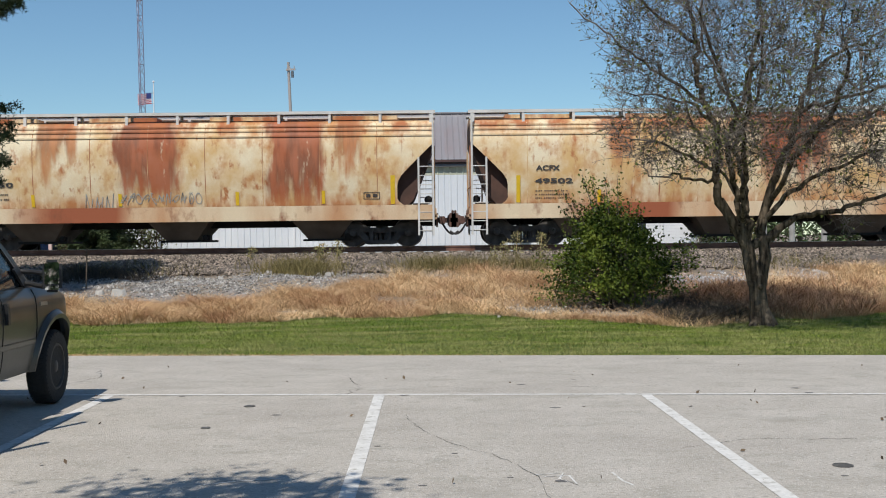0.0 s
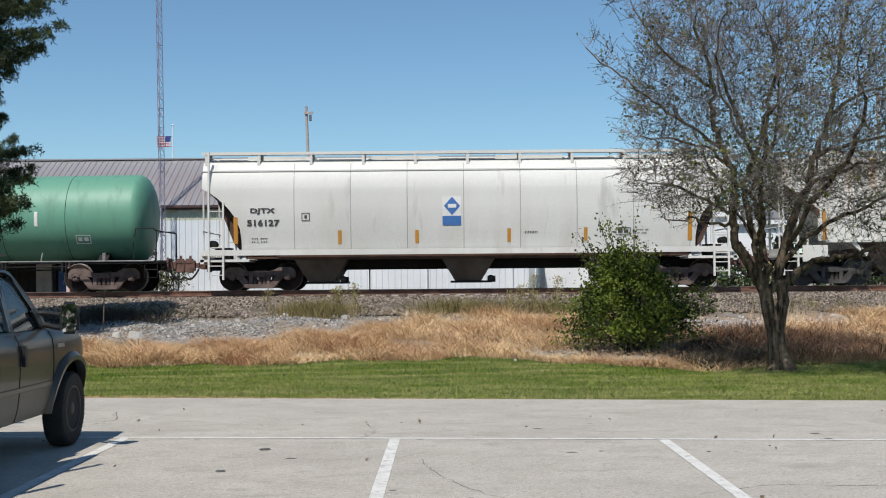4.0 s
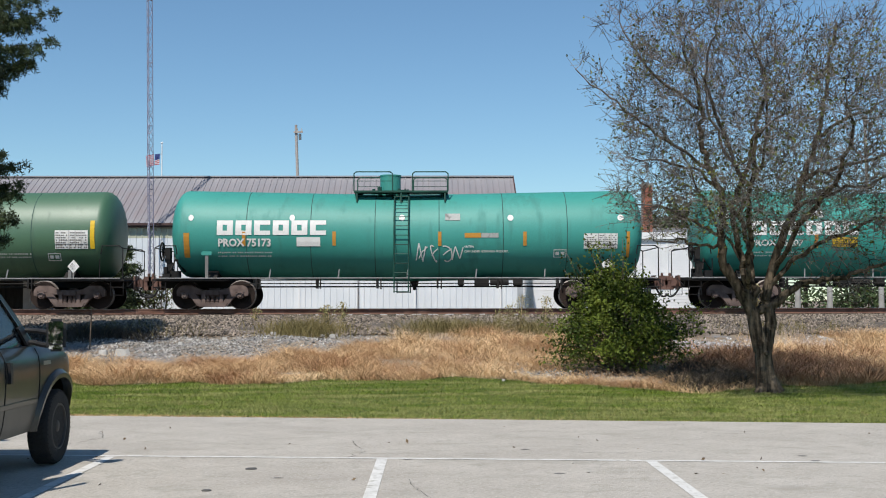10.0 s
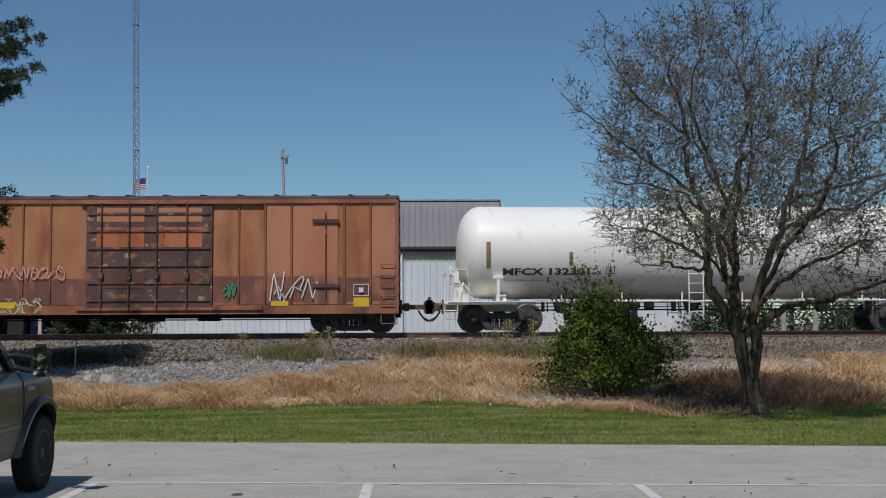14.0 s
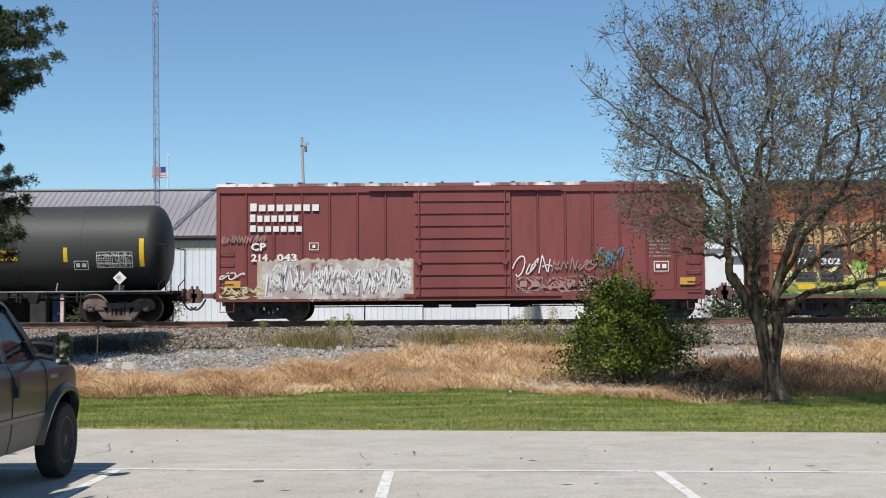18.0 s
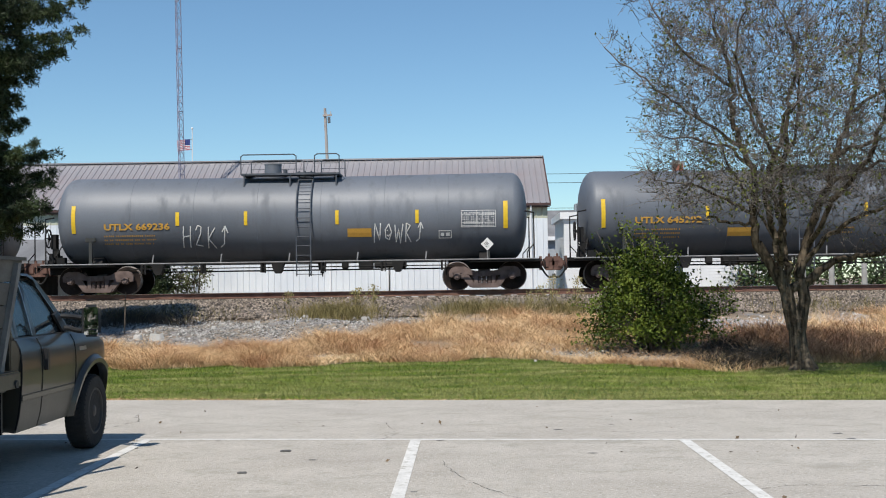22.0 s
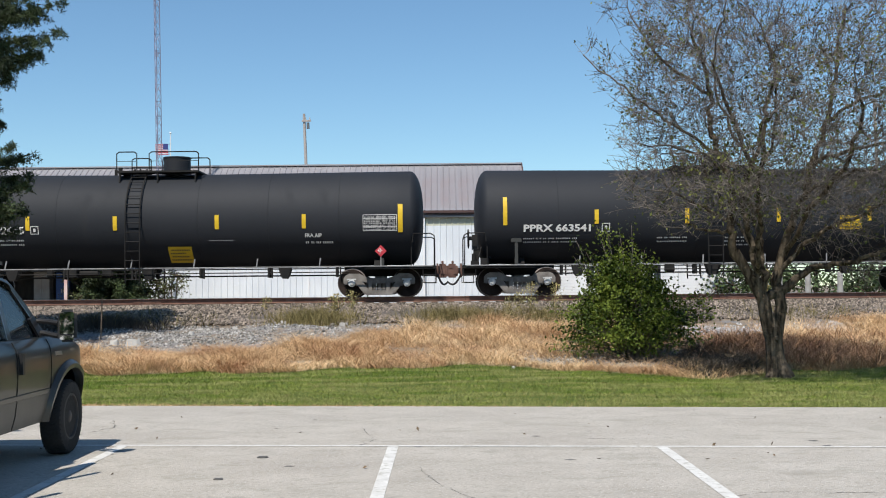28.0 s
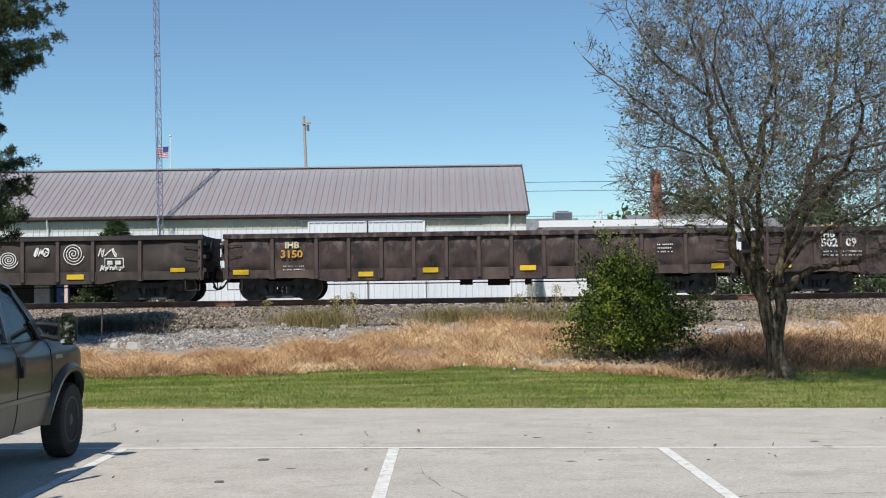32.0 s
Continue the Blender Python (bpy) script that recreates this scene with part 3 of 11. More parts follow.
# ---- building blocks ----
class Geo:
    """Vertices and faces gathered for one mesh."""

    def __init__(self):
        self.v, self.f = [], []

    def add(self, vs, fs):
        n = len(self.v)
        self.v += [tuple(p) for p in vs]
        self.f += [tuple(i + n for i in q) for q in fs]
        return self

    def box(self, x0, x1, y0, y1, z0, z1):
        return self.add([(x, y, z) for x in (x0, x1) for y in (y0, y1) for z in (z0, z1)], [(0, 1, 3, 2), (4, 6, 7, 5), (0, 4, 5, 1), (2, 3, 7, 6), (0, 2, 6, 4), (1, 5, 7, 3)])

    def prism(self, poly, lo, hi, axis=1):
        """A polygon in the two other axes (in order) drawn out along one axis."""
        n = len(poly)
        put = lambda p, h: tuple(np.insert(p, axis, h))
        return self.add([put(p, lo) for p in poly] + [put(p, hi) for p in poly], [tuple(range(n)), tuple(range(2 * n - 1, n - 1, -1))] + [(i, i + n, (i + 1) % n + n, (i + 1) % n) for i in range(n)])

    def cyl(self, p0, p1, r0, r1=None, seg=8, caps=True):
        p0, p1 = Vector(p0), Vector(p1)
        r1 = r0 if r1 is None else r1
        d = (p1 - p0).normalized()
        a = d.orthogonal().normalized()
        b = d.cross(a)
        ring = [(math.cos(t) * a + math.sin(t) * b) for t in (2 * math.pi * i / seg for i in range(seg))]
        fs = [(i, (i + 1) % seg, (i + 1) % seg + seg, i + seg) for i in range(seg)]
        if caps:
            fs += [tuple(range(seg - 1, -1, -1)), tuple(range(seg, 2 * seg))]
        return self.add([p0 + r0 * q for q in ring] + [p1 + r1 * q for q in ring], fs)

    def tube(self, pts, r, seg=6):
        P = [Vector(p) for p in pts]
        n, a, vs = len(P), None, []
        for i in range(n):
            t = (P[min(i + 1, n - 1)] - P[i]).normalized() + (P[i] - P[max(i - 1, 0)]).normalized()
            t = t.normalized() if t.length > 1e-6 else (P[i] - P[i - 1]).normalized()
            a = t.orthogonal() if a is None else a - t * a.dot(t)
            a = (a if a.length > 1e-4 else t.orthogonal()).normalized()
            b = t.cross(a)
            vs += [P[i] + r * (math.cos(2 * math.pi * k / seg) * a + math.sin(2 * math.pi * k / seg) * b) for k in range(seg)]
        fs = [(i * seg + k, i * seg + (k + 1) % seg, (i + 1) * seg + (k + 1) % seg, (i + 1) * seg + k) for i in range(n - 1) for k in range(seg)]
        return self.add(vs, fs + [tuple(range(seg - 1, -1, -1)), tuple(range((n - 1) * seg, n * seg))])

    def lathe(self, prof, zc=0.0, seg=40, yc=0.0):
        """A profile of (x, radius) turned round the x axis."""
        vs, fs, n = [], [], len(prof)
        for x, r in prof:
            vs += [(x, yc + r * math.sin(2 * math.pi * k / seg), zc + r * math.cos(2 * math.pi * k / seg)) for k in range(seg)]
        for i in range(n - 1):
            for k in range(seg):
                j = (k + 1) % seg
                fs.append((i * seg + k, i * seg + j, (i + 1) * seg + j, (i + 1) * seg + k))
        fs += [tuple(range(seg - 1, -1, -1)), tuple(range((n - 1) * seg, n * seg))]
        return self.add(vs, fs)


def mesh_of(geo, material, smooth=False, bevel=0.0):
    me = bpy.data.meshes.new("mesh")
    me.from_pydata(geo.v, [], geo.f)
    bm = bmesh.new()
    bm.from_mesh(me)
    bmesh.ops.recalc_face_normals(bm, faces=bm.faces)
    if bevel:
        bmesh.ops.bevel(bm, geom=[e for e in bm.edges if len(e.link_faces) == 2 and e.calc_face_angle(0) > 0.5], offset=bevel, segments=2, affect="EDGES", clamp_overlap=True)
    bm.to_mesh(me)
    bm.free()
    me.materials.append(material)
    if smooth:
        me.polygons.foreach_set("use_smooth", [True] * len(me.polygons))
        me.set_sharp_from_angle(angle=radians(38))
    return me


def part(name, geo, material, parent=None, label="", smooth=False, bevel=0.0, at=None):
    me = geo if isinstance(geo, bpy.types.Mesh) else mesh_of(geo, material, smooth, bevel)
    ob = new(name, me)
    ob.parent = parent
    if at is not None:
        ob.matrix_basis = at
    if label:
        tagged(ob, label)
    return ob


def thing(name, label, category, at=None, group="", kind=""):
    ob = new(name)
    if at is not None:
        ob.matrix_basis = at
    return tagged(ob, label, category, group, kind)


def np_mesh(vs, fs, material, smooth=False):
    """A mesh from arrays: vs (n, 3), fs (m, k)."""
    me = bpy.data.meshes.new("mesh")
    vs, fs = np.asarray(vs, np.float32), np.asarray(fs, np.int32)
    m, k = fs.shape
    me.vertices.add(len(vs))
    me.vertices.foreach_set("co", vs.ravel())
    me.loops.add(m * k)
    me.loops.foreach_set("vertex_index", fs.ravel())
    me.polygons.add(m)
    me.polygons.foreach_set("loop_start", np.arange(0, m * k, k, dtype=np.int32))
    me.polygons.foreach_set("loop_total", np.full(m, k, dtype=np.int32))
    me.update(calc_edges=True)
    me.validate()
    me.materials.append(material)
    if smooth:
        me.polygons.foreach_set("use_smooth", [True] * m)
    return me


RNG = np.random.default_rng(7)


def unit(v):
    return v / np.maximum(np.linalg.norm(v, axis=-1, keepdims=True), 1e-9)


def leaves(pts, size, material, droop=0.3, slim=0.5, flat=0.0):
    """Small pointed leaves, one at each point; flat turns their faces to the sky."""
    n = len(pts)
    d = RNG.normal(size=(n, 3))
    d[:, 2] -= droop
    d = unit(d)
    s = unit(np.cross(d, RNG.normal(size=(n, 3)) + np.array([0, -0.35, 1.0]) * flat))
    L = size * RNG.uniform(0.6, 1.3, (n, 1))
    vs = np.stack([pts, pts + d * L * 0.5 + s * L * slim * 0.5, pts + d * L, pts + d * L * 0.5 - s * L * slim * 0.5], 1).reshape(-1, 3)
    return np_mesh(vs, np.arange(4 * n).reshape(n, 4), material)


def blades(pts, height, width, material, lean=0.35):
    """Grass blades: bent slips of two faces each."""
    n = len(pts)
    a = RNG.uniform(0, 2 * np.pi, n)
    s = np.stack([np.cos(a), np.sin(a), np.zeros(n)], 1) * width * 0.5
    h = height * RNG.uniform(0.5, 1.25, (n, 1))
    b = RNG.normal(size=(n, 3)) * lean
    b[:, 2] = 0
    mid = pts + np.array([0, 0, 0.6]) * h + b * h * 0.4
    tip = pts + np.array([0, 0, 1.0]) * h + b * h * 1.0
    vs = np.stack([pts - s, pts + s, mid + s * 0.7, mid - s * 0.7, tip + s * 0.1, tip - s * 0.1], 1).reshape(-1, 3)
    i = np.arange(n)[:, None] * 6
    fs = np.concatenate([i + np.array([0, 1, 2, 3]), i + np.array([3, 2, 4, 5])])
    return np_mesh(vs, fs, material)


def stones(pts, size, material):
    """Broken stones: squashed, skewed eight-faced lumps."""
    n = len(pts)
    base = np.array([(1, 0, 0), (0, 1, 0), (-1, 0, 0), (0, -1, 0), (0.2, 0.1, 0.8), (0.1, -0.2, -0.6)])
    vs = base[None] * (size * RNG.uniform(0.45, 1.3, (n, 1, 1))) * RNG.uniform(0.6, 1.3, (n, 6, 1))
    a = RNG.uniform(0, 2 * np.pi, n)
    c, s = np.cos(a)[:, None], np.sin(a)[:, None]
    vs = np.stack([vs[..., 0] * c - vs[..., 1] * s, vs[..., 0] * s + vs[..., 1] * c, vs[..., 2]], -1) + pts[:, None]
    f = np.array([(0, 1, 4), (1, 2, 4), (2, 3, 4), (3, 0, 4), (1, 0, 5), (2, 1, 5), (3, 2, 5), (0, 3, 5)])
    return np_mesh(vs.reshape(-1, 3), (np.arange(n)[:, None, None] * 6 + f[None]).reshape(-1, 3), material)


def limbs(segs, material, seg=5):
    """Tapered branch pieces, each (p, q, r0, r1), in one mesh."""
    p, q = np.array([s[0] for s in segs], float), np.array([s[1] for s in segs], float)
    r0, r1 = np.array([s[2] for s in segs]), np.array([s[3] for s in segs])
    d = unit(q - p)
    a = unit(np.cross(d, np.where(np.abs(d[:, 2:]) < 0.9, np.array([[0, 0, 1.0]]), np.array([[1.0, 0, 0]]))))
    b = np.cross(d, a)
    t = np.arange(seg) * 2 * np.pi / seg
    ring = a[:, None] * np.cos(t)[None, :, None] + b[:, None] * np.sin(t)[None, :, None]
    vs = np.concatenate([p[:, None] + ring * r0[:, None, None], (q + d * r1[:, None] * 0.5)[:, None] + ring * r1[:, None, None]], 1)
    i = np.arange(seg)
    f = np.stack([i, (i + 1) % seg, (i + 1) % seg + seg, i + seg], 1)
    return np_mesh(vs.reshape(-1, 3), (np.arange(len(segs))[:, None, None] * 2 * seg + f[None]).reshape(-1, 4), material, True)


# ---- ground ----
PROFILE = [(-3000, -0.06), (16.0, -0.06), (16.9, -0.02), (20.5, 0.08), (23.0, 0.17), (25.5, 0.42), (28.0, 0.62), (31.0, 0.86), (33.5, 1.07), (36.4, 1.23), (40.2, 1.23), (42.5, 0.95), (60, 0.9), (4000, 0.9)]


def ground_z(y):
    return np.interp(y, [p[0] for p in PROFILE], [p[1] for p in PROFILE])


def lump(x, y):
    """Unevenness of the bank."""
    return 0.06 * np.sin(0.9 * x + 1.3 * np.sin(0.7 * y)) * np.sin(1.1 * y + 0.5 * x) + 0.03 * np.sin(2.7 * x + 2.1 * y)


def sheet(x0, x1, y0, y1, nx, ny, dz, bump=0.0, y_from=None, y_to=None):
    xs, k = np.linspace(x0, x1, nx), np.linspace(0, 1, ny)
    X, K = np.meshgrid(xs, k, indexing="ij")
    lo = y_from(X) if y_from else y0
    hi = y_to(X) if y_to else y1
    Y = lo + (hi - lo) * K
    Z = ground_z(Y) + dz + (bump * lump(X, Y) * np.clip((Y - 22.5) / 2, 0, 1) * np.clip((35.5 - Y) / 2, 0, 1) if bump else 0)
    idx = np.arange(nx * ny).reshape(nx, ny)
    fs = np.stack([idx[:-1, :-1], idx[1:, :-1], idx[1:, 1:], idx[:-1, 1:]], -1).reshape(-1, 4)
    return np.stack([X, Y, Z], -1).reshape(-1, 3), fs


lot_edge = lambda x: 16.83 - 0.118 * np.clip(x, -16, 16)
lawn_edge = lambda x: 22.6 + 0.5 * np.sin(0.5 * x + 1) - 1.9 * np.exp(-((x - 4.3) / 2.2) ** 2) + 0.25 * np.sin(2.3 * x) + 0.1 * np.sin(5.1 * x)
g = Geo()
for (ya, za), (yb, zb) in zip(PROFILE[:-1], PROFILE[1:]):
    g.add([(-3000, ya, za - 0.05), (3000, ya, za - 0.05), (3000, yb, zb - 0.05), (-3000, yb, zb - 0.05)], [(0, 1, 2, 3)])
tagged(part("ground", g, M_BANK), "bare brown ground around the lot and railway", "ground", kind="structure")
vs, fs = sheet(-45, 45, -30, 0, 60, 2, 0, 0, None, lot_edge)
vs[:, 2] = 0.0
g = Geo().add(vs, fs)
ob = part("pavement", g, M_LOT)
tagged(ob, "pale worn concrete parking lot with stains", "parking lot", kind="structure")
vs, fs = sheet(-45, 45, 0, 0, 160, 12, 0.0, 0, lambda x: lot_edge(x) - 0.02, lawn_edge)
tagged(part("lawn_soil", np_mesh(vs, fs, M_SOIL, True), None), "green mown turf strip beside the lot", "lawn", kind="structure")
vs, fs = sheet(-45, 45, 0, 31, 260, 40, 0.004, 1.0, lambda x: lawn_edge(x) - 0.05, lambda x: 31.3 + 0.4 * np.sin(0.6 * x))
tagged(part("bank", np_mesh(vs, fs, M_BANK, True), None), "sloping bank under straw and gravel", "bank", kind="structure")
vs, fs = sheet(-420, 420, 30.9, 41.0, 900, 24, 0.02, 0.6)
tagged(part("ballast_bed", np_mesh(vs, fs, M_BALLAST, True), None), "brown-grey crushed stone bed of the railway", "ballast", kind="structure")

# stall lines, cracks and covers
FRONT = lambda x: 12.58 - 0.085 * x


def stripe(x0, y0, x1, y1, w, skew=False):
    d = Vector((x1 - x0, y1 - y0)).normalized()
    s = Vector((-d.y, d.x)) * w / 2
    return [(x0 - s.x, y0 - s.y, 0.004), (x1 - s.x, y1 - s.y, 0.004), (x1 + s.x, y1 + s.y, 0.004), (x0 + s.x, y0 + s.y, 0.004)]


for k, x in enumerate((-9.25, -6.4, -3.56, -0.56, 2.31, 5.2, 8.1)):
    g = Geo().add(stripe(x, FRONT(x) - 0.06, x, FRONT(x) - 6.0, 0.115), [(0, 1, 2, 3)])
    tagged(part("stall_line", g, M_PAINT), "worn white painted stall line", "road marking", "stall lines", "structure")
g = Geo().add(stripe(-14, FRONT(-14), 14, FRONT(14), 0.085), [(0, 1, 2, 3)])
tagged(part("front_line", g, M_PAINT), "worn white painted line across the stalls", "road marking", kind="structure")

# ---- railway ----
RAIL_Z, TRACK_Y = 1.47, 38.2
track = thing("railway_track", "single railway track with rusty rails on sleepers", "railway track", pose(0, TRACK_Y, RAIL_Z), kind="structure")
RAIL = [(-0.07, -0.17), (0.07, -0.17), (0.07, -0.155), (0.012, -0.135), (0.012, -0.045), (0.036, -0.035), (0.036, 0.0), (-0.036, 0.0), (-0.036, -0.035), (-0.012, -0.045), (-0.012, -0.135), (-0.07, -0.155)]
for y in (-0.753, 0.753):
    rail = part("rail", Geo().prism([(y + a, b) for a, b in RAIL], -420, 420, 0), M_RAIL, track)
    part("rail_head", Geo().box(-420, 420, y - 0.03, y + 0.03, 0.0, 0.003), M_RAILTOP, rail, "polished running surface")
    g = Geo()
    for x in (-9.6, -0.5, 9.4):
        for dx in (-0.35, -0.12, 0.12, 0.35):
            g.cyl((x + dx, y - 0.05, -0.09), (x + dx, y - 0.03, -0.09), 0.02, seg=6)
        g.box(x - 0.45, x + 0.45, y - 0.032, y - 0.014, -0.13, -0.045)
    part("joint_bar", g, M_RAIL, rail)
tie = mesh_of(Geo().box(-0.115, 0.115, -1.3, 1.3, -0.35, -0.172), M_TIE, bevel=0.01)
for k in range(90):
    part("sleeper", tie, M_TIE, track, at=pose(-24.5 + 0.55 * k, 0.02 * math.sin(7 * k), 0))

# ---- train: shared pieces ----
SPEED = 11.27
AXLE = 0.889
WHEEL_R = 0.457
WHEELSETS = []


def wheelset_mesh(metal):
    g = Geo()
    prof = [(0, 0.10), (0.02, 0.12), (0.03, 0.2), (0.0, 0.34), (-0.005, 0.40), (-0.005, WHEEL_R - 0.01), (0.005, WHEEL_R), (0.10, WHEEL_R + 0.003), (0.115, WHEEL_R + 0.025), (0.135, WHEEL_R + 0.02), (0.14, 0.40), (0.11, 0.3), (0.13, 0.14), (0.14, 0.1)]
    for s in (-1, 1):
        h = Geo().lathe(prof, seg=28)
        g.add([(-z, s * (-0.83 + x), y) for x, y, z in h.v], h.f)
    g.cyl((0, -0.97, 0), (0, 0.97, 0), 0.085, seg=12)
    for k in range(6):
        a = math.pi * k / 3
        for s in (-1, 1):
            g.cyl((0.27 * math.cos(a), s * 0.815, 0.27 * math.sin(a)), (0.27 * math.cos(a), s * 0.836, 0.27 * math.sin(a)), 0.05, seg=8)
    me = mesh_of(g, metal, True)
    me.materials.append(M_TREAD_EDGE)
    for p in me.polygons:
        if math.hypot(p.center.x, p.center.z) > WHEEL_R - 0.012 and abs(p.center.y) > 0.70:
            p.material_index = 1
    return me


def side_frame_mesh(metal):
    """Cast side frame of a three-piece bogie, seen with its two window openings."""
    g = Geo()
    half = [(0.30, 0.47), (0.30, 0.62), (0.40, 0.64), (0.52, 0.70), (0.64, 0.76), (0.96, 0.76), (1.08, 0.71), (1.15, 0.60), (1.15, 0.43), (1.03, 0.40), (1.0, 0.51), (0.78, 0.54), (0.62, 0.52), (0.46, 0.47)]
    leg = [(0.84, 0.56), (0.58, 0.56), (0.36, 0.27), (0.34, 0.09), (0.48, 0.09)]
    col = [(0.22, 0.09), (0.35, 0.09), (0.35, 0.58), (0.22, 0.58)]
    jaw = [(0.66, 0.56), (0.76, 0.56), (0.76, 0.36), (0.68, 0.36)]
    for s in (-1, 1):
        for poly in (half, leg, col, jaw):
            g.prism([(s * x, z) for x, z in poly], -0.075, 0.075)
    g.prism([(-0.36, 0.62), (0.36, 0.62), (0.36, 0.475), (-0.36, 0.475)], -0.07, 0.07)
    g.prism([(-0.50, 0.21), (0.50, 0.21), (0.42, 0.07), (-0.42, 0.07)], -0.10, 0.10)
    return mesh_of(g, metal, bevel=0.012)


def springs_mesh(metal):
    g = Geo()
    prof = []
    for k in range(6):
        prof += [(0.20 + 0.045 * k, 0.05), (0.207 + 0.045 * k, 0.066), (0.228 + 0.045 * k, 0.066), (0.236 + 0.045 * k, 0.05)]
    h = Geo().lathe(prof, 0, 12)
    return mesh_of(g.add([(y, z, x) for x, y, z in h.v], h.f), metal)


def bolster_mesh(metal):
    g = Geo().box(-0.21, 0.21, -1.12, 1.12, 0.44, 0.60)
    g.cyl((0, 0, 0.60), (0, 0, 0.74), 0.2, seg=16)
    for s in (-1, 1):
        g.box(-0.16, 0.16, s * 0.55 - 0.1, s * 0.55 + 0.1, 0.60, 0.68)
        g.box(s * 0.36 - 0.05, s * 0.36 + 0.05, -0.75, 0.75, 0.28, 0.36)
        g.box(s * 0.395 - 0.03, s * 0.395 + 0.03, -0.83, -0.66, 0.26, 0.50).box(s * 0.395 - 0.03, s * 0.395 + 0.03, 0.66, 0.83, 0.26, 0.50)
    return mesh_of(g, metal, bevel=0.012)


def bearing_mesh(metal):
    g = Geo().cyl((0, -0.12, 0), (0, 0.10, 0), 0.115, 0.125, seg=14)
    g.cyl((0, -0.145, 0), (0, -0.12, 0), 0.075, 0.085, seg=10)
    for k in range(3):
        a = 2.1 * k
        g.cyl((0.045 * math.cos(a), -0.16, 0.045 * math.sin(a)), (0.045 * math.cos(a), -0.14, 0.045 * math.sin(a)), 0.016, seg=6)
    g.box(-0.15, 0.15, -0.08, 0.08, 0.09, 0.14)
    return mesh_of(g, metal, True)


KIT = {}
for key, metal in (("brown", M_BOGIE), ("dark", M_BOGIE_DARK), ("dusty", M_BOGIE_DUSTY)):
    KIT[key] = {"wheelset": wheelset_mesh(M_BOGIE_DARK if key == "dark" else M_WHEEL), "side_frame": side_frame_mesh(metal), "spring_group": springs_mesh(metal), "bolster": bolster_mesh(metal), "bearing": bearing_mesh(M_BEARING if key == "dusty" else metal)}


def bogie(car, x, key):
    kit = KIT[key]
    b = part("bogie", kit["bolster"], None, car, at=pose(x, 0, 0))
    for s in (-1, 1):
        part("side_frame", kit["side_frame"], None, b, at=pose(0, s * 0.99, 0, 0, 0, 0 if s < 0 else 180))
        for dx in (-0.15, 0.0, 0.15):
            part("spring", kit["spring_group"], None, b, at=pose(dx, s * 1.0, 0))
        w = part("wheelset", kit["wheelset"], None, b, at=pose(s * AXLE, 0, WHEEL_R))
        WHEELSETS.append((w, s * AXLE, x, car))
        for t in (-1, 1):
            part("bearing", kit["bearing"], None, b, at=pose(s * AXLE, t * 1.0, WHEEL_R, 0, 0, 0 if t < 0 else 180))
    return b


def couplers(car, half, gap, z=0.84):
    """A coupler with its knuckle, an air hose and an uncoupling lever at each end; half: body half length, gap: half the space between two cars."""
    for s in (-1, 1):
        g = Geo()
        a, b = sorted((s * (half - 0.7), s * (half + gap - 0.22)))
        g.box(a, b, -0.075, 0.075, z - 0.08, z + 0.08)
        a, b = sorted((s * (half + gap - 0.3), s * (half + gap + 0.06)))
        g.prism([(a, -0.16), (b, -0.16), (b, 0.02), ((a + b) / 2, 0.16), (a, 0.16)], z - 0.18, z + 0.17, 2)
        g.box(a + 0.04, b - 0.05, -0.19, -0.02, z - 0.23, z - 0.07).box(a + 0.05, b - 0.07, -0.175, -0.05, z + 0.06, z + 0.23)
        g.cyl((s * (half + gap - 0.13), -0.06, z + 0.17), (s * (half + gap - 0.13), -0.06, z + 0.33), 0.045, seg=8)
        c = part("coupler", mesh_of(g, M_COUPLER, bevel=0.02), None, car)
        part("striker", Geo().box(min(s * half, s * (half + 0.06)), max(s * half, s * (half + 0.06)), -0.28, 0.28, z - 0.22, z + 0.24), M_COUPLER, c)
        reach = min(gap, 0.5)
        x0 = s * (half + gap - reach + 0.03)
        pts = [(x0 + s * k / 8 * (reach + 0.02), -0.34 + 0.1 * k / 8, z - 0.12 - 0.03 * k - 0.2 * math.sin(math.pi * k / 8)) for k in range(9)]
        part("air_hose", Geo().tube(pts, 0.032, 8), M_HOSE, car, smooth=True)
        part("draft_key", Geo().box(min(s * (half + 0.12), s * (half + 0.30)), max(s * (half + 0.12), s * (half + 0.30)), -0.22, 0.22, z - 0.13, z + 0.13), M_COUPLER, c, bevel=0.02)
        part("uncoupling_lever", Geo().tube([(s * (half + 0.08), -1.35, z + 0.08), (s * (half + 0.10), -1.32, z - 0.12), (s * (half + 0.10), -0.3, z + 0.14)], 0.015, 5), M_BLACKIRON, car)


# ---- train: lettering and paint ----
def text_geo(string, x0, z0, x1, z1, fat=0.034):
    cu = bpy.data.curves.new("text", "FONT")
    cu.body, cu.resolution_u, cu.offset = string, 2, fat
    ob = bpy.data.objects.new("text", cu)
    scene.collection.objects.link(ob)
    bpy.context.view_layer.update()
    me = bpy.data.meshes.new_from_object(ob.evaluated_get(bpy.context.evaluated_depsgraph_get()))
    v = np.array([p.co[:2] for p in me.vertices])
    lo, hi = v.min(0), v.max(0)
    v = (v - lo) / (hi - lo) * [x1 - x0, z1 - z0] + [x0, z0]
    g = Geo().add([(a, 0, b) for a, b in v], [tuple(p.vertices) for p in me.polygons])
    bpy.data.objects.remove(ob)
    bpy.data.meshes.remove(me)
    bpy.data.curves.remove(cu)
    return g


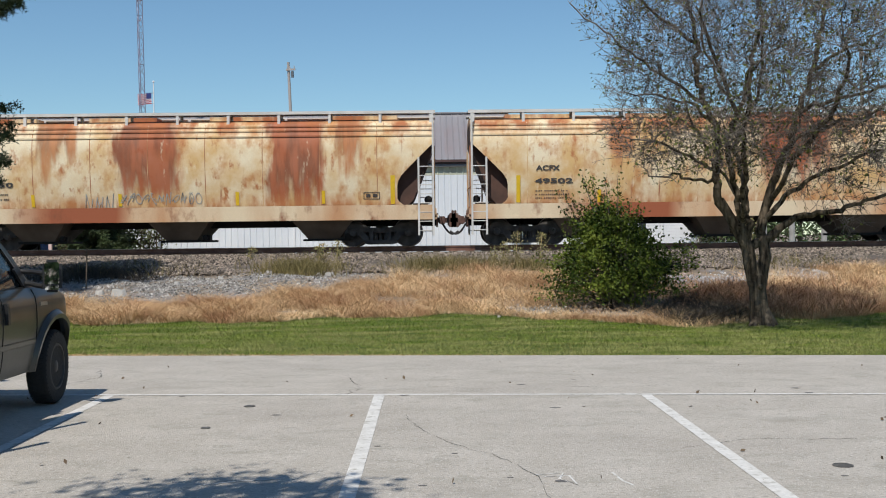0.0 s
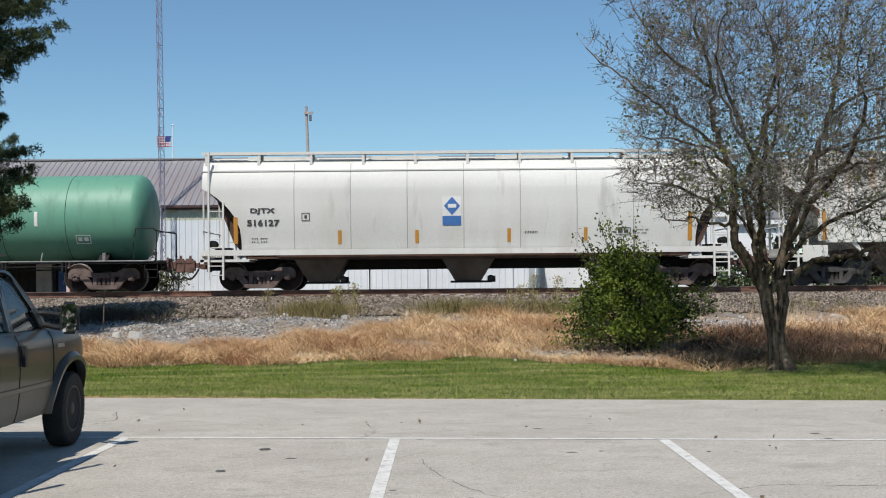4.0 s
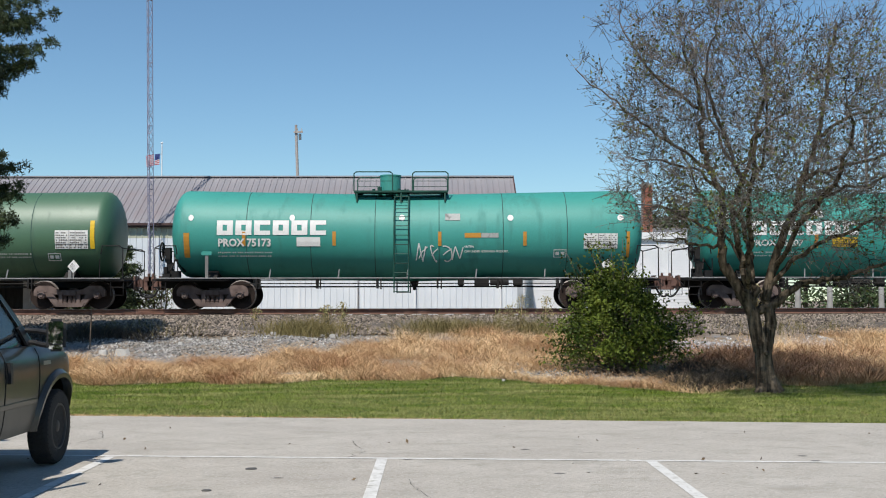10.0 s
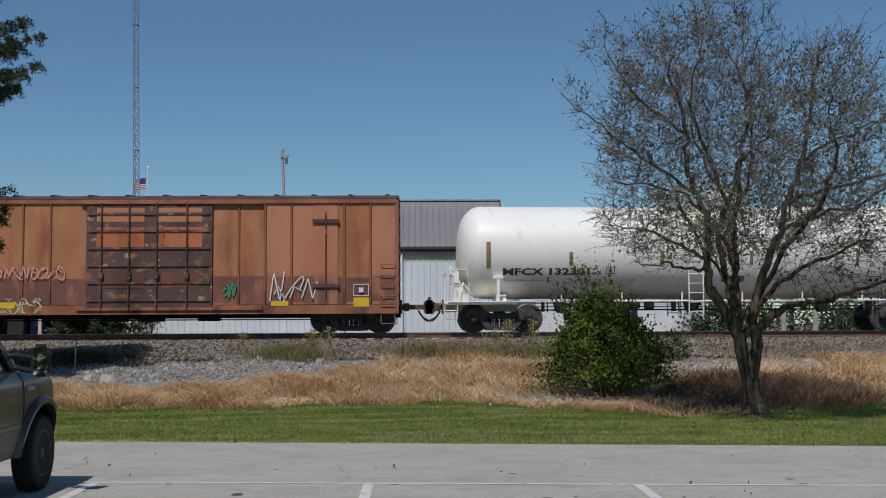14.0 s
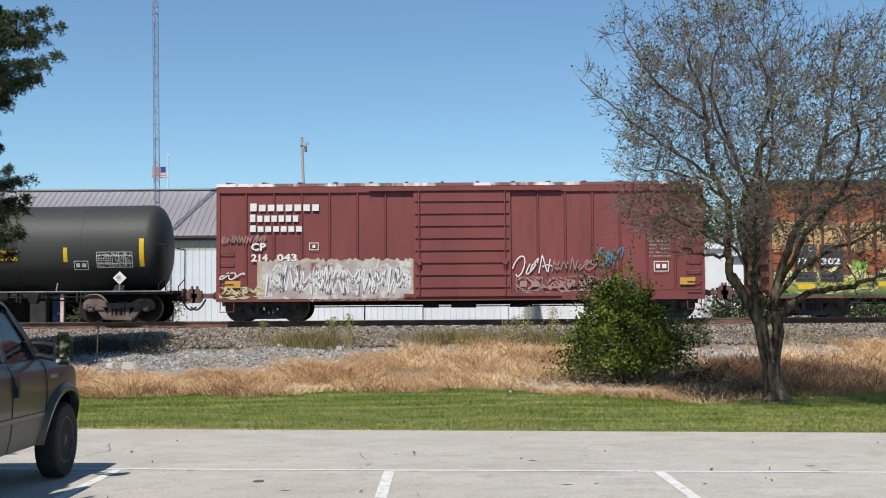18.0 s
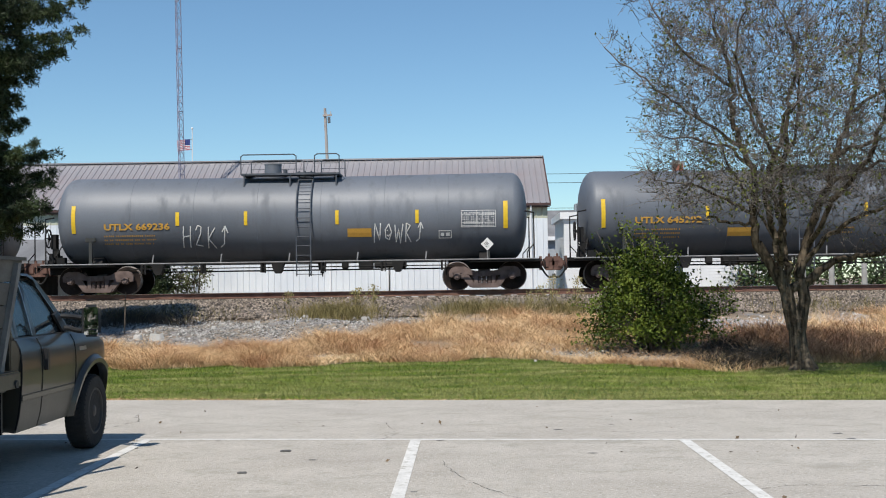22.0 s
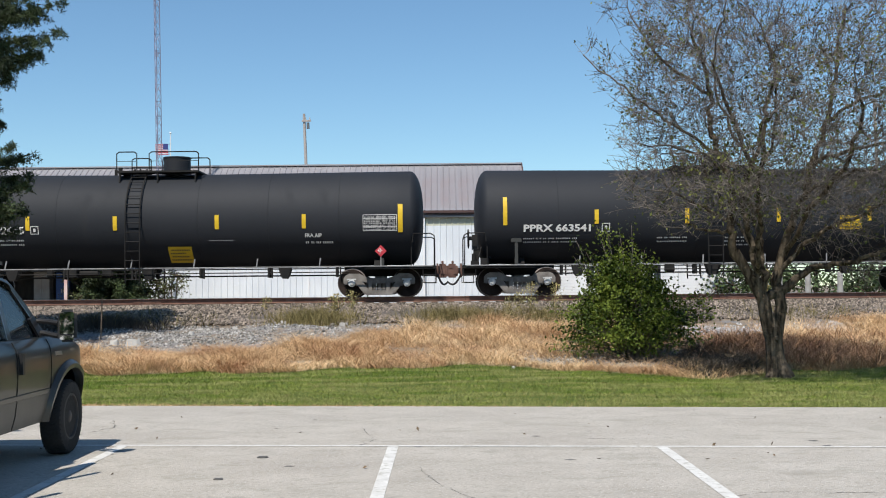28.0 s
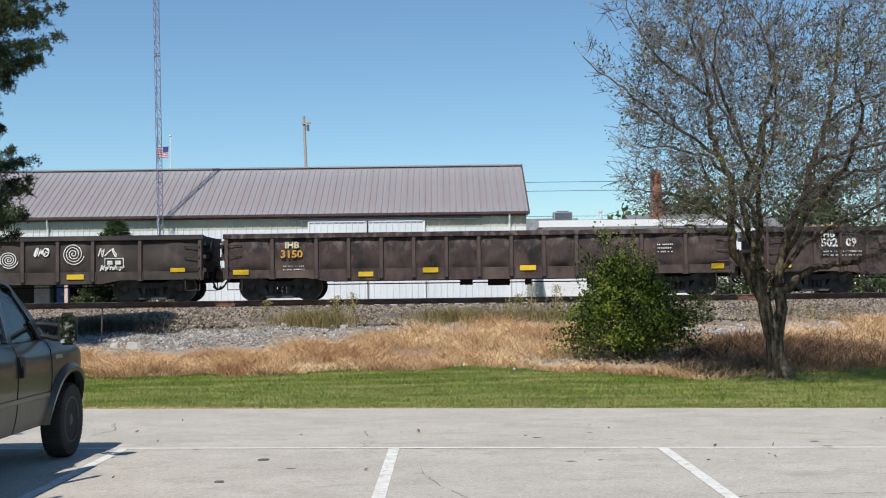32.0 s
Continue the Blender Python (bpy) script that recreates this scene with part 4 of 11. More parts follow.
def slab(g, x0, z0, x1, z1, n=None):
    n = n or max(1, int((z1 - z0) / 0.12))
    zs = [z0 + (z1 - z0) * k / n for k in range(n + 1)]
    return g.add([(x, 0, z) for z in zs for x in (x0, x1)], [(2 * k, 2 * k + 1, 2 * k + 3, 2 * k + 2) for k in range(n)])


def ribbon(g, pts, w):
    """A painted stroke along points (x, z)."""
    p = np.array(pts, float)
    d = unit(np.gradient(p, axis=0))
    s = np.stack([-d[:, 1], d[:, 0]], 1) * w / 2
    q = np.stack([p - s, p + s], 1).reshape(-1, 2)
    return g.add([(a, 0, b) for a, b in q], [(2 * k, 2 * k + 2, 2 * k + 3, 2 * k + 1) for k in range(len(p) - 1)])


def scrawl(seed, x0, z0, x1, z1, w=0.032, hooks=0.45):
    """Loops and hooks of spray paint that spell nothing."""
    r = random.Random(seed)
    g = Geo()
    n = max(3, int((x1 - x0) / (0.48 * (z1 - z0) + 0.05)))
    step = (x1 - x0) / n
    for k in range(n):
        cx, cz = x0 + (k + 0.5) * step, (z0 + z1) / 2
        a, b, ph, turns = step * r.uniform(0.35, 0.6), (z1 - z0) * r.uniform(0.3, 0.5), r.uniform(0, 6.3), r.uniform(0.6, 1.25)
        pts = [(cx + a * math.cos(ph + 6.28 * turns * t / 16) + 0.3 * step * (t / 16 - 0.5), cz + b * math.sin(ph * 1.7 + 6.28 * turns * t / 16 * r.choice((1, 1, 1)))) for t in range(17)]
        if r.random() < hooks:       # a hooked zigzag instead of a loop
            knots = [(cx + step * (-0.5 + 0.3 * j) + r.uniform(-0.08, 0.08) * step, cz + b * (1.25 if j % 2 else -1.0) * r.uniform(0.6, 1.1)) for j in range(4)]
            pts = [(u + (p - u) * f, v + (q - v) * f) for (u, v), (p, q) in zip(knots[:-1], knots[1:]) for f in (0, 0.3, 0.6, 0.9)]
        ribbon(g, pts, w)
        if r.random() < 0.6:
            ribbon(g, [(cx - a * 0.5, cz + b * r.uniform(-0.8, 0.9)), (cx, cz + b * 0.2), (cx + a * 0.9, cz + b * r.uniform(-0.8, 0.9))], w)
    return g


def bubble(seed, x0, z0, x1, z1):
    """Fat rounded blobs of paint side by side, and their outline strokes."""
    r = random.Random(seed)
    fill, line = Geo(), Geo()
    n = max(2, int((x1 - x0) / (0.75 * (z1 - z0))))
    step = (x1 - x0) / n
    for k in range(n):
        cx, cz = x0 + (k + 0.5) * step, (z0 + z1) / 2 + r.uniform(-0.06, 0.06) * (z1 - z0)
        ph = r.uniform(0, 6)
        pts = []
        for t in range(28):
            a = 6.2832 * t / 28
            rr = 0.5 + 0.07 * math.sin(3 * a + ph) + 0.05 * math.sin(5 * a + 2 * ph)
            pts.append((cx + step * 1.05 * rr * math.cos(a), cz + (z1 - z0) * rr * 0.95 * math.sin(a)))
        fill.add([(cx, 0.0 + 0.0004 * k, cz)] + [(p, 0.0004 * k, q) for p, q in pts], [(0, t + 1, (t + 1) % 28 + 1) for t in range(28)])
        ribbon(line, pts + pts[:2], 0.05)
        ribbon(line, [(cx - step * 0.12, cz + 0.1 * (z1 - z0)), (cx + step * 0.1, cz + 0.02), (cx + step * 0.14, cz - 0.15 * (z1 - z0))], 0.045)
    return fill, line


STROKES = {"H": [[(0.1, 1), (0.05, 0)], [(0.1, 0.5), (0.75, 0.55)], [(0.8, 1), (0.75, 0)]], "2": [[(0.1, 0.75), (0.3, 0.98), (0.65, 0.9), (0.6, 0.6), (0.1, 0.08), (0.8, 0.02)]], "K": [[(0.15, 1), (0.1, 0)], [(0.8, 0.95), (0.15, 0.45), (0.9, 0.0)]],
           "N": [[(0.05, 0), (0.1, 1), (0.7, 0.1), (0.75, 1)]], "O": [[(0.5, 0.9), (0.1, 0.6), (0.2, 0.2), (0.6, 0.1), (0.85, 0.5), (0.5, 0.92)], [(0.35, 0.6), (0.36, 0.55)], [(0.3, 0.35), (0.5, 0.28), (0.65, 0.38)]],
           "W": [[(0.0, 0.95), (0.2, 0.05), (0.45, 0.75), (0.7, 0.0), (0.95, 1)]], "R": [[(0.1, 0), (0.12, 1), (0.6, 0.85), (0.15, 0.5), (0.75, 0.0)]], "^": [[(0.1, 0.0), (0.5, 0.15), (0.6, 0.95)], [(0.3, 0.7), (0.6, 0.98), (0.9, 0.65)]]}


def lay(g, surf, lift):
    """Lays flat paint (x, lift, z) on the car's near side, whose depth at a height is surf(z); a large lift stands a plate off it."""
    if lift > 0.1:
        m = sum(surf(z, x) for x, _, z in g.v) / len(g.v)
        g.v = [(x, m - lift - y, z) for x, y, z in g.v]
        return g
    g.v = [(x, surf(z, x) - lift - y, z) for x, y, z in g.v]
    return g


NAMES = {"t": "lettering", "l": "lettering", "b": "reflector_strip", "s": "data_panel", "f": "stencil_frame", "d": "warning_placard", "g": "graffiti", "h": "graffiti", "k": "logo", "o": "white_spot", "p": "graffiti", "q": "graffiti", "v": "graffiti", "S": "data_panel", "B": "graffiti", "j": "graffiti", "w": "graffiti"}


def marks(car, rows, surf):
    """The paint of one car."""
    for k, s, x0, z0, x1, z1, col in rows:
        paint = PAINTS[col]
        g, lift, extra = Geo(), 0.014, None
        w, h = x1 - x0, z1 - z0
        if k == "t":
            g = text_geo(s, x0, z0, x1, z1)
            lift = 0.02
        elif k == "v":
            g = text_geo(s, x0 - 0.07, z0 - 0.06, x1 + 0.07, z1 + 0.06, 0.085)
            extra = text_geo(s, x0, z0, x1, z1, 0.045)
            inner = text_geo(s, x0 - 0.15, z0 - 0.13, x1 + 0.15, z1 + 0.13, 0.12)
        elif k == "S":
            slab(g, x0, z0, x1, z1)
            r, extra = random.Random(int(x0 * 77)), Geo()
            for i in range(7):
                zz = z0 + h * (0.05 + 0.13 * i)
                for a, b in ((0.03, 0.40), (0.46, 0.60), (0.64, 0.78), (0.82, 0.97)):
                    x = x0 + a * w
                    while x < x0 + b * w - 0.03:
                        if r.random() < 0.75:
                            slab(extra, x, zz, x + 0.036, zz + 0.06 * h, 1)
                        x += 0.055
            for f in (0.43, 0.62, 0.8):
                slab(extra, x0 + f * w - 0.006, z0, x0 + f * w + 0.006, z1)
            slab(extra, x0, z0 + 0.24 * h, x1, z0 + 0.27 * h, 1)
        elif k in "b":
            slab(g, x0, z0, x1, z1)
            if col == "yellow" and w > 0.5 and h > 0.25:
                extra = Geo()
                for r in range(4):
                    zz, x = z0 + h * (0.14 + 0.2 * r), x0 + (0.08 + 0.05 * (r % 2)) * w
                    while x < x1 - (0.1 + 0.1 * (r % 3)) * w:
                        slab(extra, x, zz, x + 0.034, zz + h * 0.085, 1)
                        x += 0.055
        elif k == "l":
            r = random.Random(int(x0 * 100))
            n = max(1, round(h / 0.13))
            for i in range(n):
                za, x = z1 - (i + 0.8) * h / n, x0
                while x < x1 - 0.04:
                    e = min(x1, x + r.choice((0.028, 0.034, 0.04)))
                    slab(g, x, za, e, za + 0.36 * h / n, 1)
                    x = e + (0.024 if r.random() < 0.8 else 0.075)
        elif k == "s":
            r = random.Random(int(x0 * 77))
            for zz in (z0, z1, z0 + 0.78 * h, z0 + 0.26 * h):
                slab(g, x0, zz - 0.008, x1, zz + 0.008, 1)
            for f in (0.0, 0.44, 0.62, 0.8, 1.0):
                slab(g, x0 + f * w - 0.008, z0, x0 + f * w + 0.008, z1)
            for i in range(7):
                zz = z0 + h * (0.05 + 0.13 * i)
                for a, b in ((0.03, 0.42), (0.46, 0.60), (0.64, 0.78), (0.82, 0.98)):
                    x = x0 + a * w
                    while x < x0 + b * w - 0.03:
                        if r.random() < 0.8:
                            slab(g, x, zz, x + 0.034, zz + 0.055 * h, 1)
                        x += 0.055
        elif k == "f":
            t = 0.022
            slab(g, x0, z0, x1, z0 + t, 1), slab(g, x0, z1 - t, x1, z1, 1), slab(g, x0, z0 + t, x0 + t, z1 - t), slab(g, x1 - t, z0 + t, x1, z1 - t)
            if w > 1.3 * h:
                slab(g, x0 + 0.15 * w, z0 + 0.3 * h, x0 + 0.42 * w, z0 + 0.72 * h, 1), slab(g, x0 + 0.56 * w, z0 + 0.3 * h, x0 + 0.85 * w, z0 + 0.72 * h, 1)
            else:
                slab(g, x0 + 0.35 * w, z0 + 0.3 * h, x0 + 0.65 * w, z0 + 0.7 * h, 1)
        elif k == "d":
            cx, cz = (x0 + x1) / 2, (z0 + z1) / 2
            g.add([(x0, 0, cz), (cx, 0, z0), (x1, 0, cz), (cx, 0, z1)], [(0, 1, 2, 3)])
            if col != "blue":
                lift = 1.5 + surf((z0 + z1) / 2, cx)
                extra = Geo()
                for a, q in ((0.26, 0.015), (0.2, 0.10), (0.2, -0.07), (0.11, 0.19), (0.10, -0.2)):
                    for m in range(int(a * w / 0.028)):
                        slab(extra, cx - a * w + 0.056 * m, cz + q * h, cx - a * w + 0.056 * m + 0.036, cz + (q + 0.045) * h, 1)
                part("placard_post", Geo().box(cx - 0.02, cx + 0.02, -1.47, -1.44, 0.95, z0 + 0.02), M_PLACARD_POST, car)
            else:
                extra, lift = Geo(), 0.024
                slab(extra, cx - 0.26 * w, cz - 0.10 * h, cx + 0.26 * w, cz + 0.10 * h, 1)
        elif k == "k":
            n = int(s) if s else 6
            for i in range(n):
                a = x0 + w * i / n
                b = a + w / n * 0.86
                if h < 0.45:
                    slab(g, a, z0, a + w / n * 0.74, z0 + h * (1.0 if i == 0 else 0.84))
                    continue
                slab(g, a, z0, b, z0 + 0.30 * h), slab(g, a, z0 + 0.70 * h, b, z1), slab(g, a, z0 + 0.30 * h, a + 0.36 * (b - a), z0 + 0.70 * h, 2)
                if i % 3 != 2:
                    slab(g, b - 0.36 * (b - a), z0 + 0.30 * h, b, z0 + 0.70 * h, 2)
        elif k == "g":
            g = scrawl(int(s), x0, z0, x1, z1, *((0.011, 0.0) if col in ("dark", "faint") else (0.024 if col == "silver" else 0.036, 0.45)))
            lift = 0.016
        elif k == "q":
            n = len(s)
            for i, ch in enumerate(s):
                for st in STROKES[ch]:
                    pts = [(x0 + w * (i + 0.06 + 0.82 * a + 0.10 * b) / n, z0 + h * (b * 0.95 + 0.05 * math.sin(2.1 * i))) for a, b in st]
                    fine = [(pts[0][0], pts[0][1])]
                    for (a, b), (c, d) in zip(pts[:-1], pts[1:]):
                        fine += [(a + (c - a) * f, b + (d - b) * f) for f in (0.33, 0.67, 1.0)]
                    ribbon(g, fine, 0.034)
            lift = 0.016
        elif k == "j":
            r = random.Random(int(s))
            extra, inner = Geo(), Geo()
            slab(g, x0, z0, x1, z0 + 0.5 * h, 3)
            x, i = x0 + 0.3 * h, 0
            while x < x1 - 0.1:
                m = r.choice((3, 4, 5))
                for j in range(m):          # a fan of curved, pointed flames
                    a = radians(158 - 136 * (j + r.uniform(0.2, 0.8)) / m)
                    n, far, bend, fat = 10, h * r.uniform(0.55, 0.95) / max(0.75, math.sin(a) + 0.15), r.uniform(-0.22, 0.22) * h, h * r.uniform(0.09, 0.17)
                    left, right, mid = [], [], []
                    for q in range(n + 1):
                        f = q / n
                        u = x + far * f * math.cos(a) - bend * math.sin(math.pi * f) * math.sin(a)
                        v = z0 + 0.22 * h + 0.78 * far * f * math.sin(a) + bend * math.sin(math.pi * f) * math.cos(a) * 0.5
                        o = fat * (1 - f) ** 0.7 * (0.45 + 1.1 * f)
                        fit = lambda p: (min(max(p[0], x0), x1), min(max(p[1], z0), z1))
                        left.append(fit((u - o * math.sin(a), v + o * math.cos(a))))
                        right.append(fit((u + o * math.sin(a), v - o * math.cos(a))))
                        mid.append(fit((u - 0.35 * o * math.sin(a), v + 0.35 * o * math.cos(a))))
                    i += 1
                    y = 0.0005 * (i % 5 + 1)
                    g.add([(p[0], y, p[1]) for p in left + right], [(q, q + 1, q + n + 2, q + n + 1) for q in range(n)])
                    ribbon(extra, left[2:], 0.022), ribbon(extra, right[3:], 0.03)
                    if r.random() < 0.75:
                        ribbon(inner, mid[3:9], 0.03 + 0.03 * r.random())
                q, b = z0 + h * r.uniform(0.04, 0.3), h * r.uniform(0.5, 0.9)
                bow = r.uniform(-0.15, 0.2) * h
                sweep = [(min(max(x - 0.4 * b + b * f, x0), x1), max(z0 + 0.02, q + bow * math.sin(math.pi * f) + 0.1 * h * f)) for f in (0, 0.14, 0.28, 0.42, 0.57, 0.71, 0.85, 1)]
                ribbon(inner, sweep, 0.04), ribbon(extra, [(u, v - 0.03) for u, v in sweep], 0.018)
                x += h * r.uniform(0.4, 0.75)
            lift = 0.006
        elif k == "B":                  # a row of blocky painted shapes with pale outlines
            r = random.Random(int(s))
            extra, inner, streak = Geo(), Geo(), Geo()
            n = max(2, round(w / (0.8 * h)))
            step = w / n
            if col == "piece":          # one pale ragged field with angular strokes over it
                cols = 60
                tops = [z1 - h * (0.04 + 0.10 * abs(math.sin(1.9 * c + 0.6 * math.sin(0.7 * c))) * r.random()) for c in range(cols + 1)]
                for geo2, up, side in ((g, 0.0, 0.0), (inner, 0.10, 0.16)):
                    ring = [(x0 - side + (w + 2 * side) * c / cols, tops[c] + up * r.uniform(0.3, 1.2)) for c in range(cols + 1)]
                    geo2.add([(u, 0.0, z0) for u, _ in ring] + [(u, 0.0, v) for u, v in ring], [(c, c + 1, cols + c + 2, cols + c + 1) for c in range(cols)])
                for i in range(n + 1):
                    shape = [(min(1.0, max(0.0, 0.22 * j - 0.05 + r.uniform(-0.22, 0.22))), min(1.0, max(0.0, 0.5 + (0.5 if (i + j) % 2 else -0.5) * r.uniform(0.25, 1.0)))) for j in range(6)]
                    for geo2, wide, dx, dz in ((extra, 0.045, 0.0, 0.0), (extra, 0.03, 0.16, -0.03), (streak, 0.028, 0.055, -0.035)):
                        pts = [(min(x1, x0 + w * (i + 0.05 + 0.9 * a) / (n + 1) + dx + r.uniform(-0.03, 0.03)), min(z1 - 0.06, max(z0 + 0.05, z0 + h * (0.08 + 0.80 * b) + dz + r.uniform(-0.03, 0.03)))) for a, b in shape]
                        for a, b in zip(pts[:-1], pts[1:]):
                            ribbon(geo2, [a, ((a[0] + b[0]) / 2, (a[1] + b[1]) / 2), b], wide)
                for _ in range(16):
                    u, v = r.uniform(x0, x1 - 0.3), r.uniform(z0, z1 - 0.3)
                    ribbon(extra, [(u, v), (u + 0.12, v + r.uniform(-0.1, 0.25)), (u + r.uniform(0.1, 0.3), v + r.uniform(0.0, 0.3))], r.choice((0.02, 0.03)))
                n = 0
            for i in range(n):
                cx, cz, q = x0 + (i + 0.5) * step, (z0 + z1) / 2, []
                for t in range(14):
                    a = 6.2832 * (t + r.uniform(-0.3, 0.3)) / 14
                    c, d = math.cos(a), math.sin(a)
                    rr = r.uniform(0.82, 1.12) / (c ** 4 + d ** 4) ** 0.25
                    q.append((cx + 0.54 * step * rr * c + 0.12 * step * d, min(max(cz + 0.48 * h * rr * d, z0), z1)))
                for geo2, grow, y in ((g, 1.0, 0.0006 * (i % 3)), (inner, 1.16, 0.0)):
                    ring = [(cx + (u - cx) * grow, max(z0 - 0.02, cz + (v - cz) * grow)) for u, v in q]
                    ring = [(u, min(v, z0 + (0.42 + 0.1 * math.sin(7 * u)) * h)) for u, v in ring]
                    geo2.add([(cx, y, cz)] + [(u, y, v) for u, v in ring], [(0, t + 1, (t + 1) % 14 + 1) for t in range(14)])
                ribbon(extra, q + q[:1], 0.035)
                for _ in range(6):
                    u, v, e, f = cx + step * r.uniform(-0.3, 0.2), cz + h * r.uniform(-0.3, 0.25), step * r.uniform(0.12, 0.35), h * r.uniform(-0.35, 0.35)
                    ribbon(extra, [(u, v), (u + e * 0.6, v + f * 0.4), (u + e, min(max(v + f, z0), z1))], r.choice((0.018, 0.026, 0.034)))
                for _ in range(3):
                    u, v = cx + step * r.uniform(-0.4, 0.4), cz + h * r.uniform(-0.4, 0.1)
                    ribbon(streak, [(u, v), (u + 0.06, v + 0.16 * h), (u + r.uniform(-0.15, 0.1), v + 0.34 * h)], 0.022)
        elif k == "p":
            pts = [((x0 + x1) / 2 + 0.5 * w * t / 90 * math.cos(t * 0.28), (z0 + z1) / 2 + 0.5 * h * t / 90 * math.sin(t * 0.28)) for t in range(4, 90)]
            ribbon(g, pts, 0.026)
        elif k == "h":
            g, extra = bubble(int(s), x0, z0, x1, z1)
        elif k == "w":
            r = random.Random(int(s))
            for i in range(int(15 * w / max(h, 0.3)) + 8):
                cx, cz, a, q = r.uniform(x0, x1), r.uniform(z0, z1), r.uniform(-0.9, 0.9) + r.choice((0, 1.57, 2.6)), r.uniform(0.10, 0.26)
                d, e = (q * math.cos(a), q * math.sin(a)), r.uniform(0.012, 0.045)
                tri = [(cx + d[0], cz + d[1]), (cx - d[1] / q * e, cz + d[0] / q * e), (cx - 0.5 * d[0], cz - 0.5 * d[1]), (cx + d[1] / q * e, cz - d[0] / q * e)]
                g.add([(min(max(u, x0), x1), 0.0003 * (i % 12), min(max(v, z0), z1)) for u, v in tri], [(0, 1, 2, 3)])
            lift = 0.01 + 0.005 * (int(s) % 3)
        elif k == "o":
            g.add([((x0 + x1) / 2 + w / 2 * math.cos(0.628 * i), 0, (z0 + z1) / 2 + h / 2 * math.sin(0.628 * i)) for i in range(10)], [tuple(range(10))])
        name = "placard_plate" if k == "b" and w > 0.5 else NAMES[k]
        ob = part(name, lay(g, surf, lift), paint, car)
        if k in "gwBjl":
            tagged(ob, kind="stuff")
        if k in "vB":
            part("halo", lay(inner, surf, lift - 0.006), PAINTS["haze" if k == "v" else "overspray" if col == "piece" else "olive"], ob)
        if k == "B":
            part("streak", lay(streak, surf, lift + 0.004), PAINTS["slate" if col == "piece" else "moss"], ob)
        if k == "j":
            part("highlight_stroke", lay(inner, surf, lift + 0.004), PAINTS["silver" if col == "greyfade" else "cream"], ob)
        if extra:
            dark = {"h": {"silver": "dark", "white": "dark", "blue": "white", "pink": "white", "cream": "olive", "lime": "cream"}.get(col, "dark"), "v": "peach", "B": "white" if col == "piece" else "faint", "j": "white" if col == "greyfade" else "moss", "d": "white" if col in ("blue", "red") else "dark"}.get(k, "dark")
            part("print", lay(extra, surf, lift + 0.006), PAINTS[dark], ob)
# Lettering, panels and paint on each car: kind, text, x0, z0, x1, z1, colour (metres from the car's middle at rail height).
MARKS_C1 = [
    ('t', 'ACFX', -6.08, 2.36, -5.31, 2.53, 'dark'),
    ('t', '49502', -6.12, 1.95, -4.9, 2.12, 'dark'),
    ('l', '', -6.09, 1.45, -4.97, 1.79, 'dark'),
    ('b', '', -6.7, 1.36, -6.57, 2.22, 'yellow'),
    ('b', '', -4.11, 1.34, -4.0, 1.75, 'yellow'),
]
MARKS_C2 = [
    ('t', 'ACFX', -6.34, 2.39, -5.52, 2.56, 'dark'),
    ('t', '49550', -6.35, 1.99, -5.15, 2.16, 'dark'),
    ('l', '', -6.32, 1.56, -5.28, 1.87, 'dark'),
    ('f', '', 5.91, 1.51, 6.43, 1.74, 'dark'),
    ('g', '31', -2.94, 0.88, -1.98, 1.85, 'silver'),
    ('g', '32', -1.8, 1.41, 0.8, 1.79, 'silver'),
    ('b', '', -6.87, 1.37, -6.74, 2.27, 'yellow'),
    ('b', '', 6.77, 1.36, 6.91, 2.26, 'yellow'),
    ('b', '', -4.61, 1.37, -4.5, 1.76, 'yellow'),
    ('b', '', -1.86, 1.37, -1.75, 1.76, 'yellow'),
    ('b', '', 1.85, 1.36, 1.96, 1.79, 'yellow'),
    ('b', '', 4.58, 1.39, 4.69, 1.8, 'yellow'),
]
MARKS_C3 = [
    ('b', '', -6.18, 2.42, -5.64, 2.76, 'white'),
    ('b', '', -5.39, 2.42, -4.82, 2.75, 'white'),
    ('t', 'GC', -6.11, 2.48, -5.68, 2.69, 'dark'),
    ('t', 'CX', -5.32, 2.47, -4.93, 2.68, 'dark'),
    ('t', '11', -6.06, 2.06, -5.82, 2.28, 'dark'),
    ('t', '40', -5.33, 2.06, -4.95, 2.27, 'dark'),
    ('t', '28', -4.52, 2.05, -4.14, 2.26, 'dark'),
    ('f', '', 4.81, 1.69, 5.2, 1.96, 'dark'),
    ('g', '41', -3.81, 1.45, -1.57, 1.86, 'faint'),
    ('g', '43', -0.78, 0.78, 0.39, 1.41, 'faint'),
    ('g', '42', 0.48, 1.48, 6.86, 2.09, 'faint'),
    ('b', '', -7.06, 1.46, -6.93, 2.36, 'orange'),
    ('b', '', 6.8, 1.46, 6.93, 2.39, 'orange'),
    ('b', '', -3.96, 1.45, -3.84, 1.92, 'orange'),
    ('b', '', -1.45, 1.47, -1.34, 1.93, 'orange'),
    ('b', '', 1.27, 1.48, 1.38, 1.92, 'orange'),
    ('b', '', 3.76, 1.47, 3.88, 1.92, 'orange'),
]
